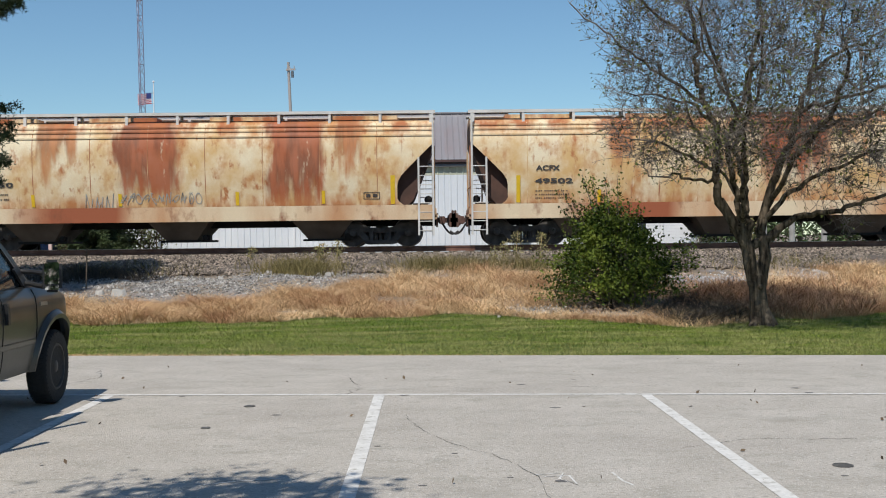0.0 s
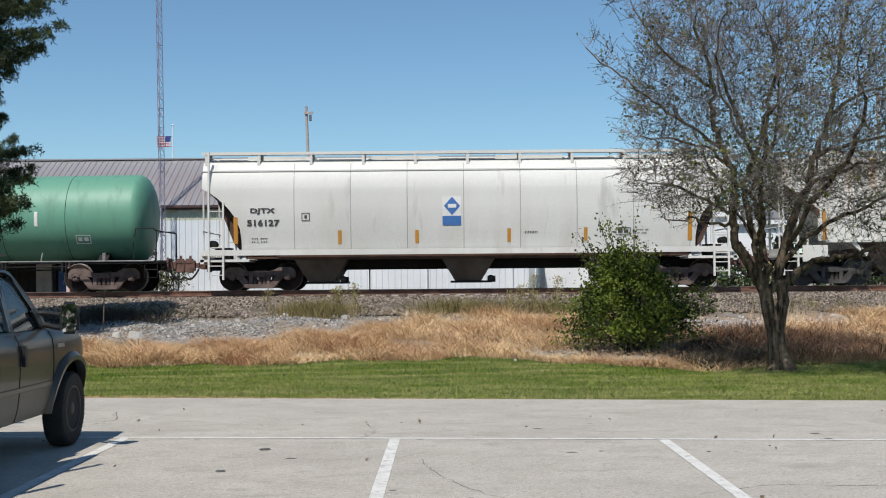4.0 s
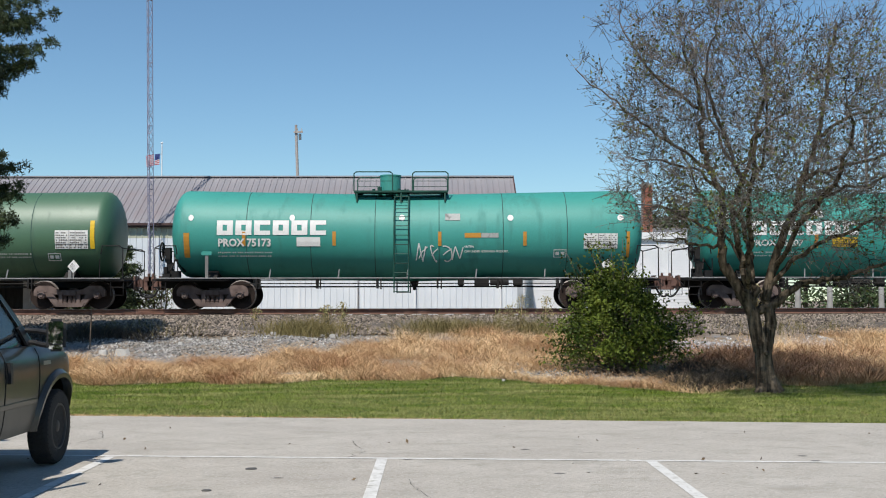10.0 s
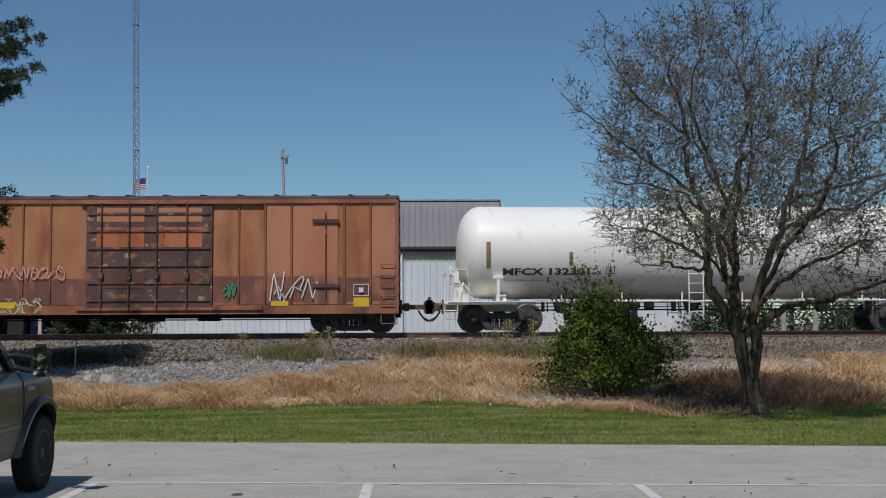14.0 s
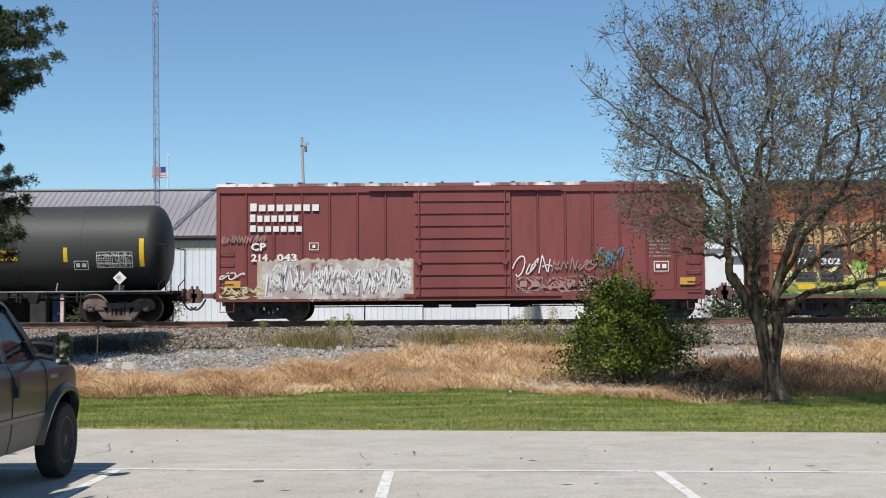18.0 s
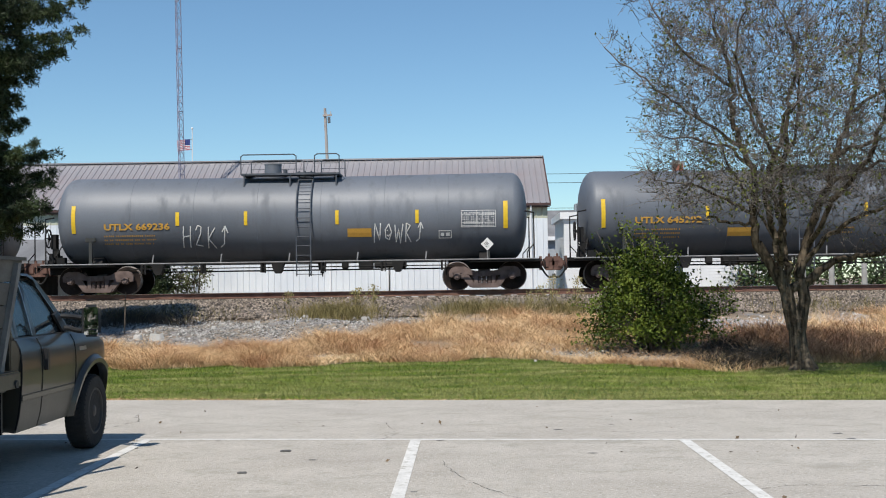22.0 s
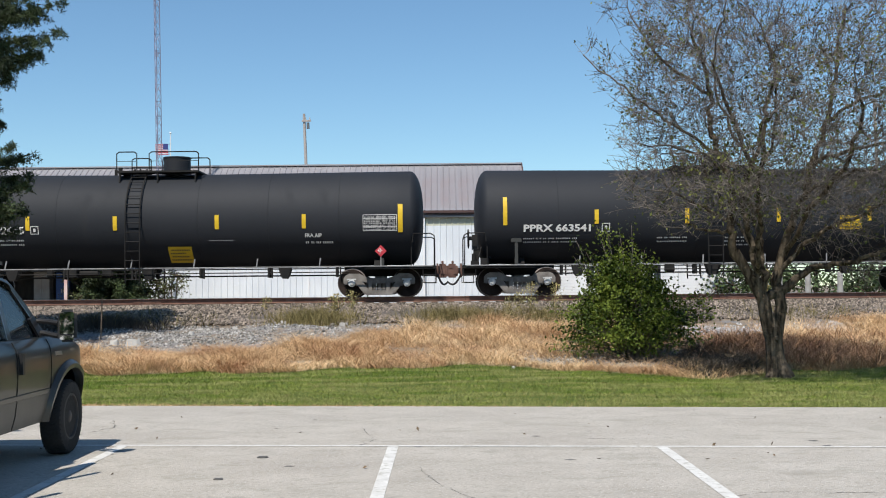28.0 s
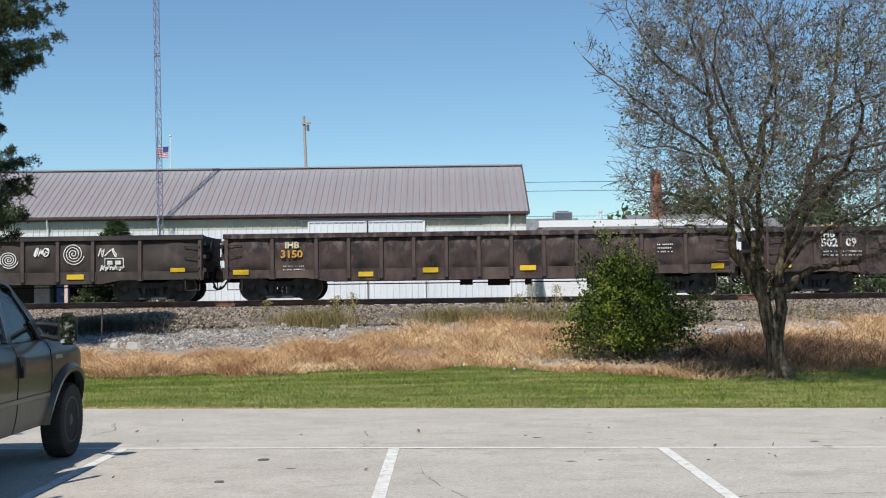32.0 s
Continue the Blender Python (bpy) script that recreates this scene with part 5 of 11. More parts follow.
MARKS_C4 = [
    ('t', 'DJTX', -6.93, 2.43, -6.14, 2.62, 'dark'),
    ('t', '516127', -7.04, 2.05, -6.0, 2.26, 'dark'),
    ('b', '', -0.82, 2.33, -0.23, 2.96, 'white'),
    ('d', '', -0.77, 2.35, -0.26, 2.94, 'blue'),
    ('b', '', -0.82, 2.03, -0.23, 2.33, 'blue'),
    ('f', '', -5.3, 2.21, -5.04, 2.46, 'dark'),
    ('f', '', 4.69, 1.67, 5.16, 1.92, 'dark'),
    ('l', '', 5.24, 1.7, 5.75, 1.91, 'dark'),
    ('l', '', -6.9, 1.51, -6.36, 1.72, 'dark'),
    ('l', '', 1.8, 1.73, 2.3, 1.91, 'dark'),
    ('b', '', -7.47, 1.5, -7.34, 2.34, 'orange'),
    ('b', '', 6.98, 1.5, 7.12, 2.38, 'orange'),
    ('b', '', -4.15, 1.47, -4.04, 1.9, 'orange'),
    ('b', '', -1.69, 1.48, -1.58, 1.89, 'orange'),
    ('b', '', 1.24, 1.49, 1.35, 1.92, 'orange'),
    ('b', '', 3.68, 1.5, 3.79, 1.93, 'orange'),
]
MARKS_C5 = [
    ('t', 'TILX 263478', -6.1, 2.04, -4.06, 2.29, 'white'),
    ('l', '', -6.05, 1.68, -4.1, 1.92, 'white'),
    ('b', '', 1.71, 2.03, 2.43, 2.44, 'yellow'),
    ('l', '', -1.7, 1.61, -0.63, 1.85, 'white'),
    ('l', '', 0.54, 1.45, 1.36, 1.84, 'white'),
    ('f', '', 5.43, 1.55, 5.9, 1.83, 'white'),
    ('b', '', -7.12, 1.95, -6.99, 2.86, 'white'),
    ('b', '', -3.99, 2.15, -3.88, 2.62, 'white'),
    ('b', '', -2.76, 2.14, -2.65, 2.61, 'white'),
    ('b', '', -1.46, 2.14, -1.35, 2.61, 'white'),
    ('b', '', 1.17, 2.12, 1.28, 2.59, 'white'),
    ('b', '', 2.65, 2.12, 2.76, 2.58, 'white'),
    ('b', '', 4.14, 2.11, 4.25, 2.58, 'white'),
]
MARKS_C6 = [
    ('t', 'TILX 261252', -6.03, 2.01, -4.08, 2.22, 'white'),
    ('l', '', -6.04, 1.66, -4.17, 1.88, 'white'),
    ('b', '', 0.64, 1.92, 1.34, 2.28, 'yellow'),
    ('S', '', 5.83, 1.96, 6.95, 2.48, 'white'),
    ('f', '', 5.49, 1.57, 5.92, 1.82, 'white'),
    ('d', '', 6.24, 1.15, 6.65, 1.57, 'white'),
    ('l', '', 0.7, 1.6, 1.44, 1.85, 'white'),
    ('g', '7', -4.38, 1.30, -0.19, 1.96, 'silver'),
    ('g', '17', -4.2, 1.24, -2.3, 1.66, 'silver'),
    ('g', '23', -2.4, 1.24, -0.3, 1.72, 'silver'),
    ('g', '29', -3.3, 1.60, -1.1, 1.90, 'silver'),
    ('g', '3', 1.75, 1.21, 4.15, 1.58, 'silver'),
    ('l', '', 3.91, 1.65, 4.84, 1.83, 'white'),
    ('b', '', -7.14, 1.97, -7.02, 2.87, 'yellow'),
    ('b', '', 6.97, 1.94, 7.1, 2.86, 'yellow'),
    ('b', '', -4.03, 2.2, -3.92, 2.63, 'yellow'),
    ('b', '', -1.3, 2.2, -1.19, 2.65, 'yellow'),
    ('b', '', 1.43, 2.18, 1.54, 2.64, 'yellow'),
    ('b', '', 4.15, 2.17, 4.26, 2.62, 'yellow'),
]
MARKS_C7 = [
    ('k', '', -6.06, 2.34, -2.51, 2.8, 'white'),
    ('t', 'PROX 75207', -6.07, 1.99, -4.37, 2.2, 'white'),
    ('l', '', -6.06, 1.65, -4.35, 1.86, 'white'),
    ('b', '', -3.46, 1.97, -2.64, 2.27, 'yellow'),
    ('l', '', -1.61, 2.4, -0.93, 2.76, 'white'),
    ('b', '', 1.77, 2.22, 2.86, 2.41, 'orange'),
    ('l', '', 1.79, 1.84, 3.22, 2.05, 'white'),
    ('S', '', 5.62, 1.98, 6.68, 2.49, 'white'),
    ('f', '', 4.69, 1.63, 5.1, 1.89, 'white'),
    ('d', '', 6.24, 1.22, 6.58, 1.61, 'white'),
    ('b', '', -7.09, 2.91, -6.74, 3.14, 'white'),
    ('b', '', -4.12, 2.91, -3.7, 3.14, 'white'),
    ('b', '', -0.78, 2.91, -0.37, 3.14, 'white'),
    ('b', '', 2.44, 2.91, 2.83, 3.14, 'white'),
    ('b', '', 6.74, 2.91, 7.08, 3.13, 'white'),
    ('b', '', -7.09, 1.63, -6.92, 2.42, 'orange'),
    ('b', '', 7.0, 1.89, 7.12, 2.43, 'orange'),
    ('b', '', -4.02, 1.93, -3.9, 2.36, 'orange'),
    ('b', '', -1.44, 1.93, -1.33, 2.36, 'orange'),
    ('b', '', 1.48, 1.93, 1.59, 2.36, 'orange'),
    ('b', '', 4.1, 1.93, 4.21, 2.36, 'orange'),
]
MARKS_C8 = [
    ('k', '', -6.06, 2.36, -2.5, 2.83, 'white'),
    ('t', 'PROX 75173', -6.02, 1.99, -4.34, 2.25, 'white'),
    ('l', '', -6.03, 1.65, -4.32, 1.88, 'white'),
    ('b', '', -3.52, 2.0, -2.77, 2.29, 'white'),
    ('b', '', 1.22, 2.83, 1.7, 3.05, 'silver'),
    ('b', '', 1.84, 2.27, 2.36, 2.42, 'orange'),
    ('b', '', 2.37, 2.27, 2.92, 2.42, 'silver'),
    ('t', 'CAUTION:', 1.83, 1.95, 2.13, 2.02, 'white'),
    ('t', 'CAR UNDER NITROGEN PRESSURE.', 1.83, 1.80, 3.24, 1.87, 'white'),
    ('S', '', 5.65, 1.92, 6.73, 2.4, 'white'),
    ('f', '', 4.69, 1.64, 5.1, 1.89, 'white'),
    ('d', '', 6.18, 1.21, 6.55, 1.6, 'white'),
    ('g', '5', 0.28, 1.47, 1.83, 2.05, 'white'),
    ('o', '', -6.98, 2.82, -6.81, 3.02, 'white'),
    ('o', '', -3.76, 2.81, -3.58, 3.02, 'white'),
    ('o', '', -0.26, 2.81, -0.07, 3.02, 'white'),
    ('o', '', 3.21, 2.81, 3.41, 3.01, 'white'),
    ('o', '', 6.73, 2.81, 6.94, 3.01, 'white'),
    ('b', '', -7.12, 1.65, -6.94, 2.43, 'orange'),
    ('b', '', 7.02, 1.64, 7.12, 2.46, 'orange'),
    ('b', '', -5.26, 2.02, -5.15, 2.47, 'orange'),
    ('b', '', -2.38, 2.02, -2.27, 2.47, 'orange'),
    ('b', '', 0.99, 2.01, 1.1, 2.46, 'orange'),
    ('b', '', 3.71, 2.01, 3.82, 2.46, 'orange'),
]
MARKS_C9 = [
    ('t', 'TILX 261271', -6.02, 2.03, -4.16, 2.27, 'white'),
    ('l', '', -6.02, 1.71, -4.29, 1.9, 'white'),
    ('b', '', -2.46, 2.09, -1.77, 2.48, 'yellow'),
    ('S', '', 5.88, 1.93, 6.93, 2.52, 'white'),
    ('f', '', 5.62, 1.55, 6.03, 1.79, 'white'),
    ('d', '', 6.31, 1.15, 6.69, 1.58, 'white'),
    ('l', '', -3.18, 1.66, -2.24, 1.84, 'white'),
    ('l', '', 0.74, 1.55, 1.78, 1.81, 'white'),
    ('l', '', 2.35, 1.69, 3.08, 1.81, 'white'),
    ('l', '', 4.0, 1.63, 5.12, 1.83, 'white'),
    ('b', '', -7.14, 1.92, -7.02, 2.8, 'yellow'),
    ('b', '', 7.0, 1.93, 7.14, 2.83, 'yellow'),
    ('b', '', -3.92, 2.11, -3.8, 2.54, 'yellow'),
    ('b', '', -1.45, 2.08, -1.34, 2.53, 'yellow'),
    ('b', '', 1.36, 2.12, 1.47, 2.57, 'yellow'),
    ('b', '', 3.83, 2.11, 3.94, 2.56, 'yellow'),
]
MARKS_C10 = [
    ('t', 'MFCX 132301', -6.68, 1.82, -3.9, 2.05, 'dark'),
    ('b', '', 0.37, 1.59, 1.1, 1.78, 'olive'),
    ('s', '', 5.63, 2.11, 6.69, 2.64, 'silver'),
    ('g', '2', -4.69, 1.42, -2.48, 1.73, 'dark'),
    ('g', '6', 5.73, 1.58, 6.74, 1.96, 'dark'),
    ('b', '', -0.05, 3.22, 0.03, 3.52, 'dark'),
    ('b', '', 0.06, 3.05, 0.11, 3.54, 'dark'),
    ('b', '', 0.13, 3.28, 0.22, 3.53, 'dark'),
    ('b', '', 0.25, 3.16, 0.33, 3.53, 'dark'),
    ('b', '', 0.55, 2.92, 0.60, 3.34, 'dark'),
    ('b', '', 0.63, 2.84, 0.68, 3.33, 'dark'),
    ('f', '', 0.12, 2.52, 0.62, 2.86, 'pink'),
    ('g', '9', 0.15, 2.58, 0.57, 2.82, 'pink'),
    ('f', '', -3.37, 1.86, -3.09, 2.08, 'dark'),
    ('f', '', 5.08, 1.51, 5.57, 1.75, 'dark'),
    ('l', '', -6.64, 1.61, -4.97, 1.74, 'silver'),
    ('b', '', -7.21, 2.04, -7.07, 2.89, 'olive'),
    ('b', '', 7.29, 2.06, 7.42, 2.91, 'olive'),
    ('b', '', -4.56, 2.13, -4.44, 2.55, 'olive'),
    ('b', '', -1.65, 2.15, -1.53, 2.58, 'olive'),
    ('b', '', 1.23, 2.13, 1.34, 2.56, 'olive'),
    ('b', '', 4.65, 2.15, 4.76, 2.56, 'olive'),
    ('d', '', 6.98, 1.44, 7.45, 1.86, 'red'),
]
MARKS_C11 = [
    ('b', '', -7.28, 1.63, -6.51, 2.22, 'maroon'),
    ('b', '', -7.28, 1.60, -6.51, 1.97, 'black'),
    ('b', '', -6.41, 1.60, -5.64, 1.96, 'black'),
    ('b', '', -5.54, 1.60, -4.77, 1.96, 'black'),
    ('t', 'QC', -7.15, 1.66, -6.66, 1.91, 'white'),
    ('t', '770', -6.32, 1.65, -5.66, 1.90, 'white'),
    ('t', '70', -5.49, 1.64, -4.97, 1.89, 'white'),
    ('g', '55', -7.19, 2.58, -6.6, 3.11, 'dark'),
    ('g', '56', -6.34, 1.2, -5.62, 1.5, 'olive'),
    ('g', '58', -6.34, 0.9, -5.62, 1.2, 'rose'),
    ('w', '57', -5.46, 0.66, -3.2, 1.15, 'cream'),
    ('b', '', -7.11, 0.88, -6.6, 1.13, 'yellow'),
    ('b', '', -4.56, 0.83, -4.05, 1.02, 'yellow'),
    ('g', '51', -4.68, 1.72, -2.5, 2.16, 'rose'),
    ('g', '52', -7.88, 1.0, -7.24, 1.48, 'yellow'),
    ('b', '', 3.99, 0.87, 4.54, 1.03, 'yellow'),
    ('g', '53', 3.96, 0.87, 5.49, 1.92, 'white'),
    ('b', '', 6.6, 0.84, 7.1, 1.13, 'yellow'),
    ('f', '', 6.6, 1.18, 7.09, 1.56, 'white'),
    ('g', '54', 2.52, 1.14, 2.9, 1.64, 'green'),
]
MARKS_C12 = [
    ('j', '60', -7.65, 0.7, -1.96, 1.97, 'limefade'),
    ('t', 'Q', -6.87, 2.11, -6.71, 2.28, 'silver'),
    ('t', 'C', -6.55, 2.1, -6.41, 2.28, 'silver'),
    ('t', '77', -6.92, 1.7, -6.55, 1.9, 'white'),
    ('t', '302', -6.12, 1.68, -5.51, 1.89, 'white'),
    ('b', '', -5.13, 1.49, -4.66, 1.8, 'lime'),
    ('b', '', -6.97, 1.64, -6.29, 2.33, 'dark'),
    ('b', '', -6.18, 1.63, -5.44, 2.31, 'dark'),
    ('b', '', -6.96, 1.13, -6.28, 1.46, 'dark'),
    ('b', '', -6.17, 1.12, -5.43, 1.44, 'dark'),
    ('l', '', -6.89, 1.16, -6.35, 1.4, 'silver'),
    ('l', '', -6.1, 1.15, -5.54, 1.39, 'silver'),
    ('B', '66', 2.15, 0.80, 5.33, 1.97, 'mossfade'),
    ('b', '', 4.95, 2.10, 5.36, 3.04, 'cream'),
    ('g', '65', 7.0, 2.75, 7.55, 3.35, 'rose'),
    ('b', '', 3.75, 0.98, 4.22, 1.12, 'yellow'),
    ('b', '', -6.87, 0.9, -6.35, 1.07, 'yellow'),
    ('b', '', -4.34, 0.98, -3.84, 1.11, 'yellow'),
    ('b', '', 6.28, 1.02, 6.86, 1.24, 'yellow'),
    ('b', '', 2.23, 1.01, 2.7, 1.15, 'yellow'),
]
MARKS_C13 = [
    ('k', '8', -6.69, 3.5, -4.43, 3.75, 'white'),
    ('k', '7', -6.69, 3.16, -5.1, 3.4, 'white'),
    ('k', '7', -6.69, 2.84, -4.98, 3.05, 'white'),
    ('t', 'CP', -6.66, 2.24, -6.18, 2.49, 'white'),
    ('t', '214', -6.65, 1.9, -6.12, 2.14, 'white'),
    ('t', '043', -5.84, 1.9, -5.2, 2.14, 'white'),
    ('f', '', -4.81, 2.25, -4.51, 2.49, 'white'),
    ('B', '72', -6.3, 0.70, -1.58, 1.96, 'piece'),
    ('w', '71', -7.68, 0.70, -6.2, 1.1, 'cream'),
    ('g', '77', -7.62, 1.30, -6.9, 1.58, 'white'),
    ('w', '78', -4.6, 0.64, -1.6, 0.95, 'dusty'),
    ('g', '79', -7.6, 2.45, -6.2, 2.75, 'dusty'),
    ('g', '73', 1.66, 1.29, 2.91, 2.10, 'white'),
    ('g', '74', 4.35, 1.64, 5.16, 2.35, 'sky'),
    ('w', '75', 1.7, 0.84, 5.5, 1.36, 'dusty'),
    ('f', '', 1.75, 0.90, 2.6, 1.36, 'dusty'),
    ('f', '', 3.3, 0.90, 4.1, 1.38, 'dusty'),
    ('g', '76', -1.5, 0.94, 1.48, 1.36, 'dusty'),
    ('g', '80', 2.9, 1.5, 4.3, 1.95, 'dusty'),
    ('f', '', -1.42, 0.9, 1.2, 1.3, 'dusty'),
    ('l', '', 6.0, 1.95, 6.69, 2.54, 'silver'),
    ('b', '', 6.96, 1.08, 7.45, 1.31, 'amber'),
    ('f', '', 6.14, 1.5, 6.61, 1.83, 'white'),
    ('b', '', -7.48, 1.06, -6.99, 1.28, 'amber'),
    ('b', '', 4.73, 1.01, 5.2, 1.18, 'yellow'),
]
MARKS_C14 = [
    ('t', 'UTLX 646637', -6.07, 2.04, -3.88, 2.28, 'yellow'),
    ('l', '', -6.1, 1.59, -4.62, 1.95, 'yellow'),
    ('b', '', 2.31, 1.99, 3.1, 2.31, 'yellow'),
    ('b', '', -3.12, 2.02, -2.59, 2.14, 'dark'),
    ('s', '', 5.63, 1.76, 6.76, 2.24, 'white'),
    ('f', '', 4.89, 1.68, 5.35, 1.97, 'white'),
    ('d', '', 6.18, 1.2, 6.61, 1.62, 'white'),
    ('b', '', -7.07, 1.76, -6.88, 2.66, 'yellow'),
    ('b', '', 6.99, 1.78, 7.14, 2.67, 'yellow'),
    ('b', '', -5.07, 1.99, -4.93, 2.44, 'yellow'),
    ('b', '', -2.11, 1.94, -1.97, 2.42, 'yellow'),
    ('b', '', 1.57, 1.93, 1.71, 2.39, 'yellow'),
    ('b', '', 4.57, 1.93, 4.7, 2.39, 'yellow'),
]
MARKS_C15 = [
    ('t', 'UTLX 645292', -6.01, 2.04, -3.89, 2.26, 'amber'),
    ('l', '', -6.04, 1.56, -4.56, 1.93, 'amber'),
    ('b', '', -3.07, 1.61, -2.28, 1.88, 'amber'),
    ('l', '', 0.41, 1.63, 0.92, 1.91, 'amber'),
    ('s', '', 5.55, 2.07, 6.63, 2.52, 'white'),
    ('f', '', 4.77, 1.62, 5.26, 1.9, 'white'),
    ('d', '', 6.14, 1.2, 6.56, 1.61, 'white'),
    ('b', '', -7.08, 1.93, -6.95, 2.84, 'yellow'),
    ('b', '', 6.95, 1.95, 7.09, 2.85, 'yellow'),
    ('b', '', -3.77, 2.12, -3.65, 2.58, 'yellow'),
    ('b', '', -1.35, 2.15, -1.24, 2.62, 'yellow'),
    ('b', '', 1.24, 2.17, 1.35, 2.62, 'yellow'),
    ('b', '', 4.43, 2.16, 4.55, 2.63, 'yellow'),
]
MARKS_C16 = [
    ('t', 'UTLX 669236', -5.94, 2.06, -3.82, 2.28, 'amber'),
    ('l', '', -5.96, 1.59, -4.27, 1.96, 'amber'),
    ('b', '', 1.88, 1.75, 2.65, 2.02, 'amber'),
    ('s', '', 5.53, 2.02, 6.62, 2.54, 'white'),
    ('f', '', 4.8, 1.67, 5.21, 1.92, 'white'),
    ('d', '', 6.14, 1.25, 6.55, 1.67, 'white'),
    ('q', 'H2K^', -3.47, 1.49, -1.9, 2.21, 'white'),
    ('q', 'NOWR^', 2.69, 1.56, 4.35, 2.21, 'white'),
    ('b', '', -6.99, 1.98, -6.86, 2.87, 'yellow'),
    ('b', '', 6.87, 1.96, 7.01, 2.84, 'yellow'),
    ('b', '', -3.63, 2.19, -3.51, 2.62, 'yellow'),
    ('b', '', -1.43, 2.17, -1.32, 2.62, 'yellow'),
    ('b', '', 1.5, 2.16, 1.61, 2.61, 'yellow'),
    ('b', '', 4.06, 2.16, 4.17, 2.59, 'yellow'),
]
MARKS_C17 = [
    ('t', 'NATX 252460', -6.55, 1.85, -4.69, 2.08, 'amber'),
    ('l', '', -6.57, 1.48, -5.07, 1.64, 'amber'),
    ('l', '', -0.0, 1.63, 0.52, 2.1, 'amber'),
    ('f', '', -3.24, 1.84, -2.93, 2.09, 'amber'),
    ('s', '', 6.31, 2.01, 7.41, 2.57, 'white'),
    ('d', '', 6.79, 1.29, 7.21, 1.71, 'white'),
    ('l', '', 5.44, 1.77, 5.7, 1.91, 'white'),
    ('b', '', -7.59, 1.65, -7.39, 2.53, 'yellow'),
    ('b', '', 7.56, 1.67, 7.68, 2.56, 'yellow'),
    ('b', '', -4.53, 1.86, -4.39, 2.31, 'yellow'),
    ('b', '', -1.82, 1.86, -1.69, 2.33, 'yellow'),
    ('b', '', 1.3, 1.88, 1.43, 2.32, 'yellow'),
    ('b', '', 4.52, 1.87, 4.64, 2.33, 'yellow'),
]
MARKS_C18 = [
    ('b', '', 1.73, 2.2, 2.51, 2.48, 'yellow'),
    ('s', '', 5.68, 1.98, 6.8, 2.51, 'white'),
    ('f', '', 4.84, 1.63, 5.33, 1.9, 'white'),
    ('d', '', 6.02, 1.18, 6.53, 1.6, 'white'),
    ('v', 'DOS', 0.42, 1.41, 2.62, 2.19, 'purple'),
    ('b', '', 7.0, 1.97, 7.13, 2.84, 'yellow'),
    ('b', '', 4.03, 2.14, 4.15, 2.61, 'yellow'),
    ('b', '', 1.25, 2.14, 1.37, 2.61, 'yellow'),
    ('t', 'UTLX 645197', -6.1, 2.07, -4.06, 2.27, 'amber'),
    ('h', '22', -3.95, 1.33, -1.27, 2.38, 'white'),
    ('h', '23', -5.11, 1.48, -4.15, 2.04, 'pink'),
    ('l', '', -6.05, 1.67, -5.23, 1.98, 'amber'),
    ('b', '', -7.23, 1.94, -7.1, 2.84, 'yellow'),
]
MARKS_C19 = [
    ('t', 'PPRX 663541', -6.68, 2.03, -4.54, 2.27, 'white'),
    ('l', '', -6.68, 1.67, -4.94, 1.89, 'white'),
    ('f', '', -4.19, 2.02, -3.93, 2.29, 'white'),
    ('b', '', 3.39, 2.02, 4.09, 2.46, 'yellow'),
    ('s', '', 6.06, 2.0, 7.13, 2.52, 'white'),
    ('d', '', 7.03, 1.2, 7.35, 1.58, 'red'),
    ('l', '', -2.41, 1.65, -1.44, 1.89, 'white'),
    ('l', '', -0.25, 1.53, 0.65, 1.87, 'white'),
    ('b', '', -7.33, 2.25, -7.2, 3.15, 'yellow'),
    ('b', '', 7.17, 2.2, 7.33, 3.11, 'yellow'),
    ('b', '', -4.42, 2.27, -4.29, 2.72, 'yellow'),
    ('b', '', -1.54, 2.26, -1.41, 2.73, 'yellow'),
    ('b', '', 1.37, 2.27, 1.5, 2.74, 'yellow'),
    ('b', '', 4.25, 2.28, 4.38, 2.73, 'yellow'),
]
MARKS_C20 = [
    ('t', 'GATX 222645', -6.57, 2.1, -4.38, 2.35, 'white'),
    ('l', '', -6.54, 1.73, -4.4, 1.99, 'white'),
    ('f', '', -4.18, 2.1, -3.92, 2.36, 'white'),
    ('b', '', 0.14, 1.17, 0.9, 1.67, 'yellow'),
    ('t', 'FRA AIP', 4.55, 1.93, 5.09, 2.05, 'white'),
    ('l', '', 4.56, 1.7, 5.51, 1.88, 'white'),
    ('s', '', 6.41, 2.12, 7.48, 2.62, 'white'),
    ('d', '', 6.78, 1.28, 7.15, 1.66, 'red'),
    ('l', '', 1.49, 1.83, 2.28, 1.89, 'white'),
    ('b', '', -7.67, 2.04, -7.52, 2.93, 'yellow'),
    ('b', '', 7.52, 2.06, 7.67, 2.96, 'yellow'),
    ('b', '', -4.33, 2.22, -4.2, 2.67, 'yellow'),
    ('b', '', -1.55, 2.2, -1.42, 2.65, 'yellow'),
    ('b', '', 1.69, 2.21, 1.82, 2.66, 'yellow'),
    ('b', '', 4.46, 2.21, 4.59, 2.66, 'yellow'),
]
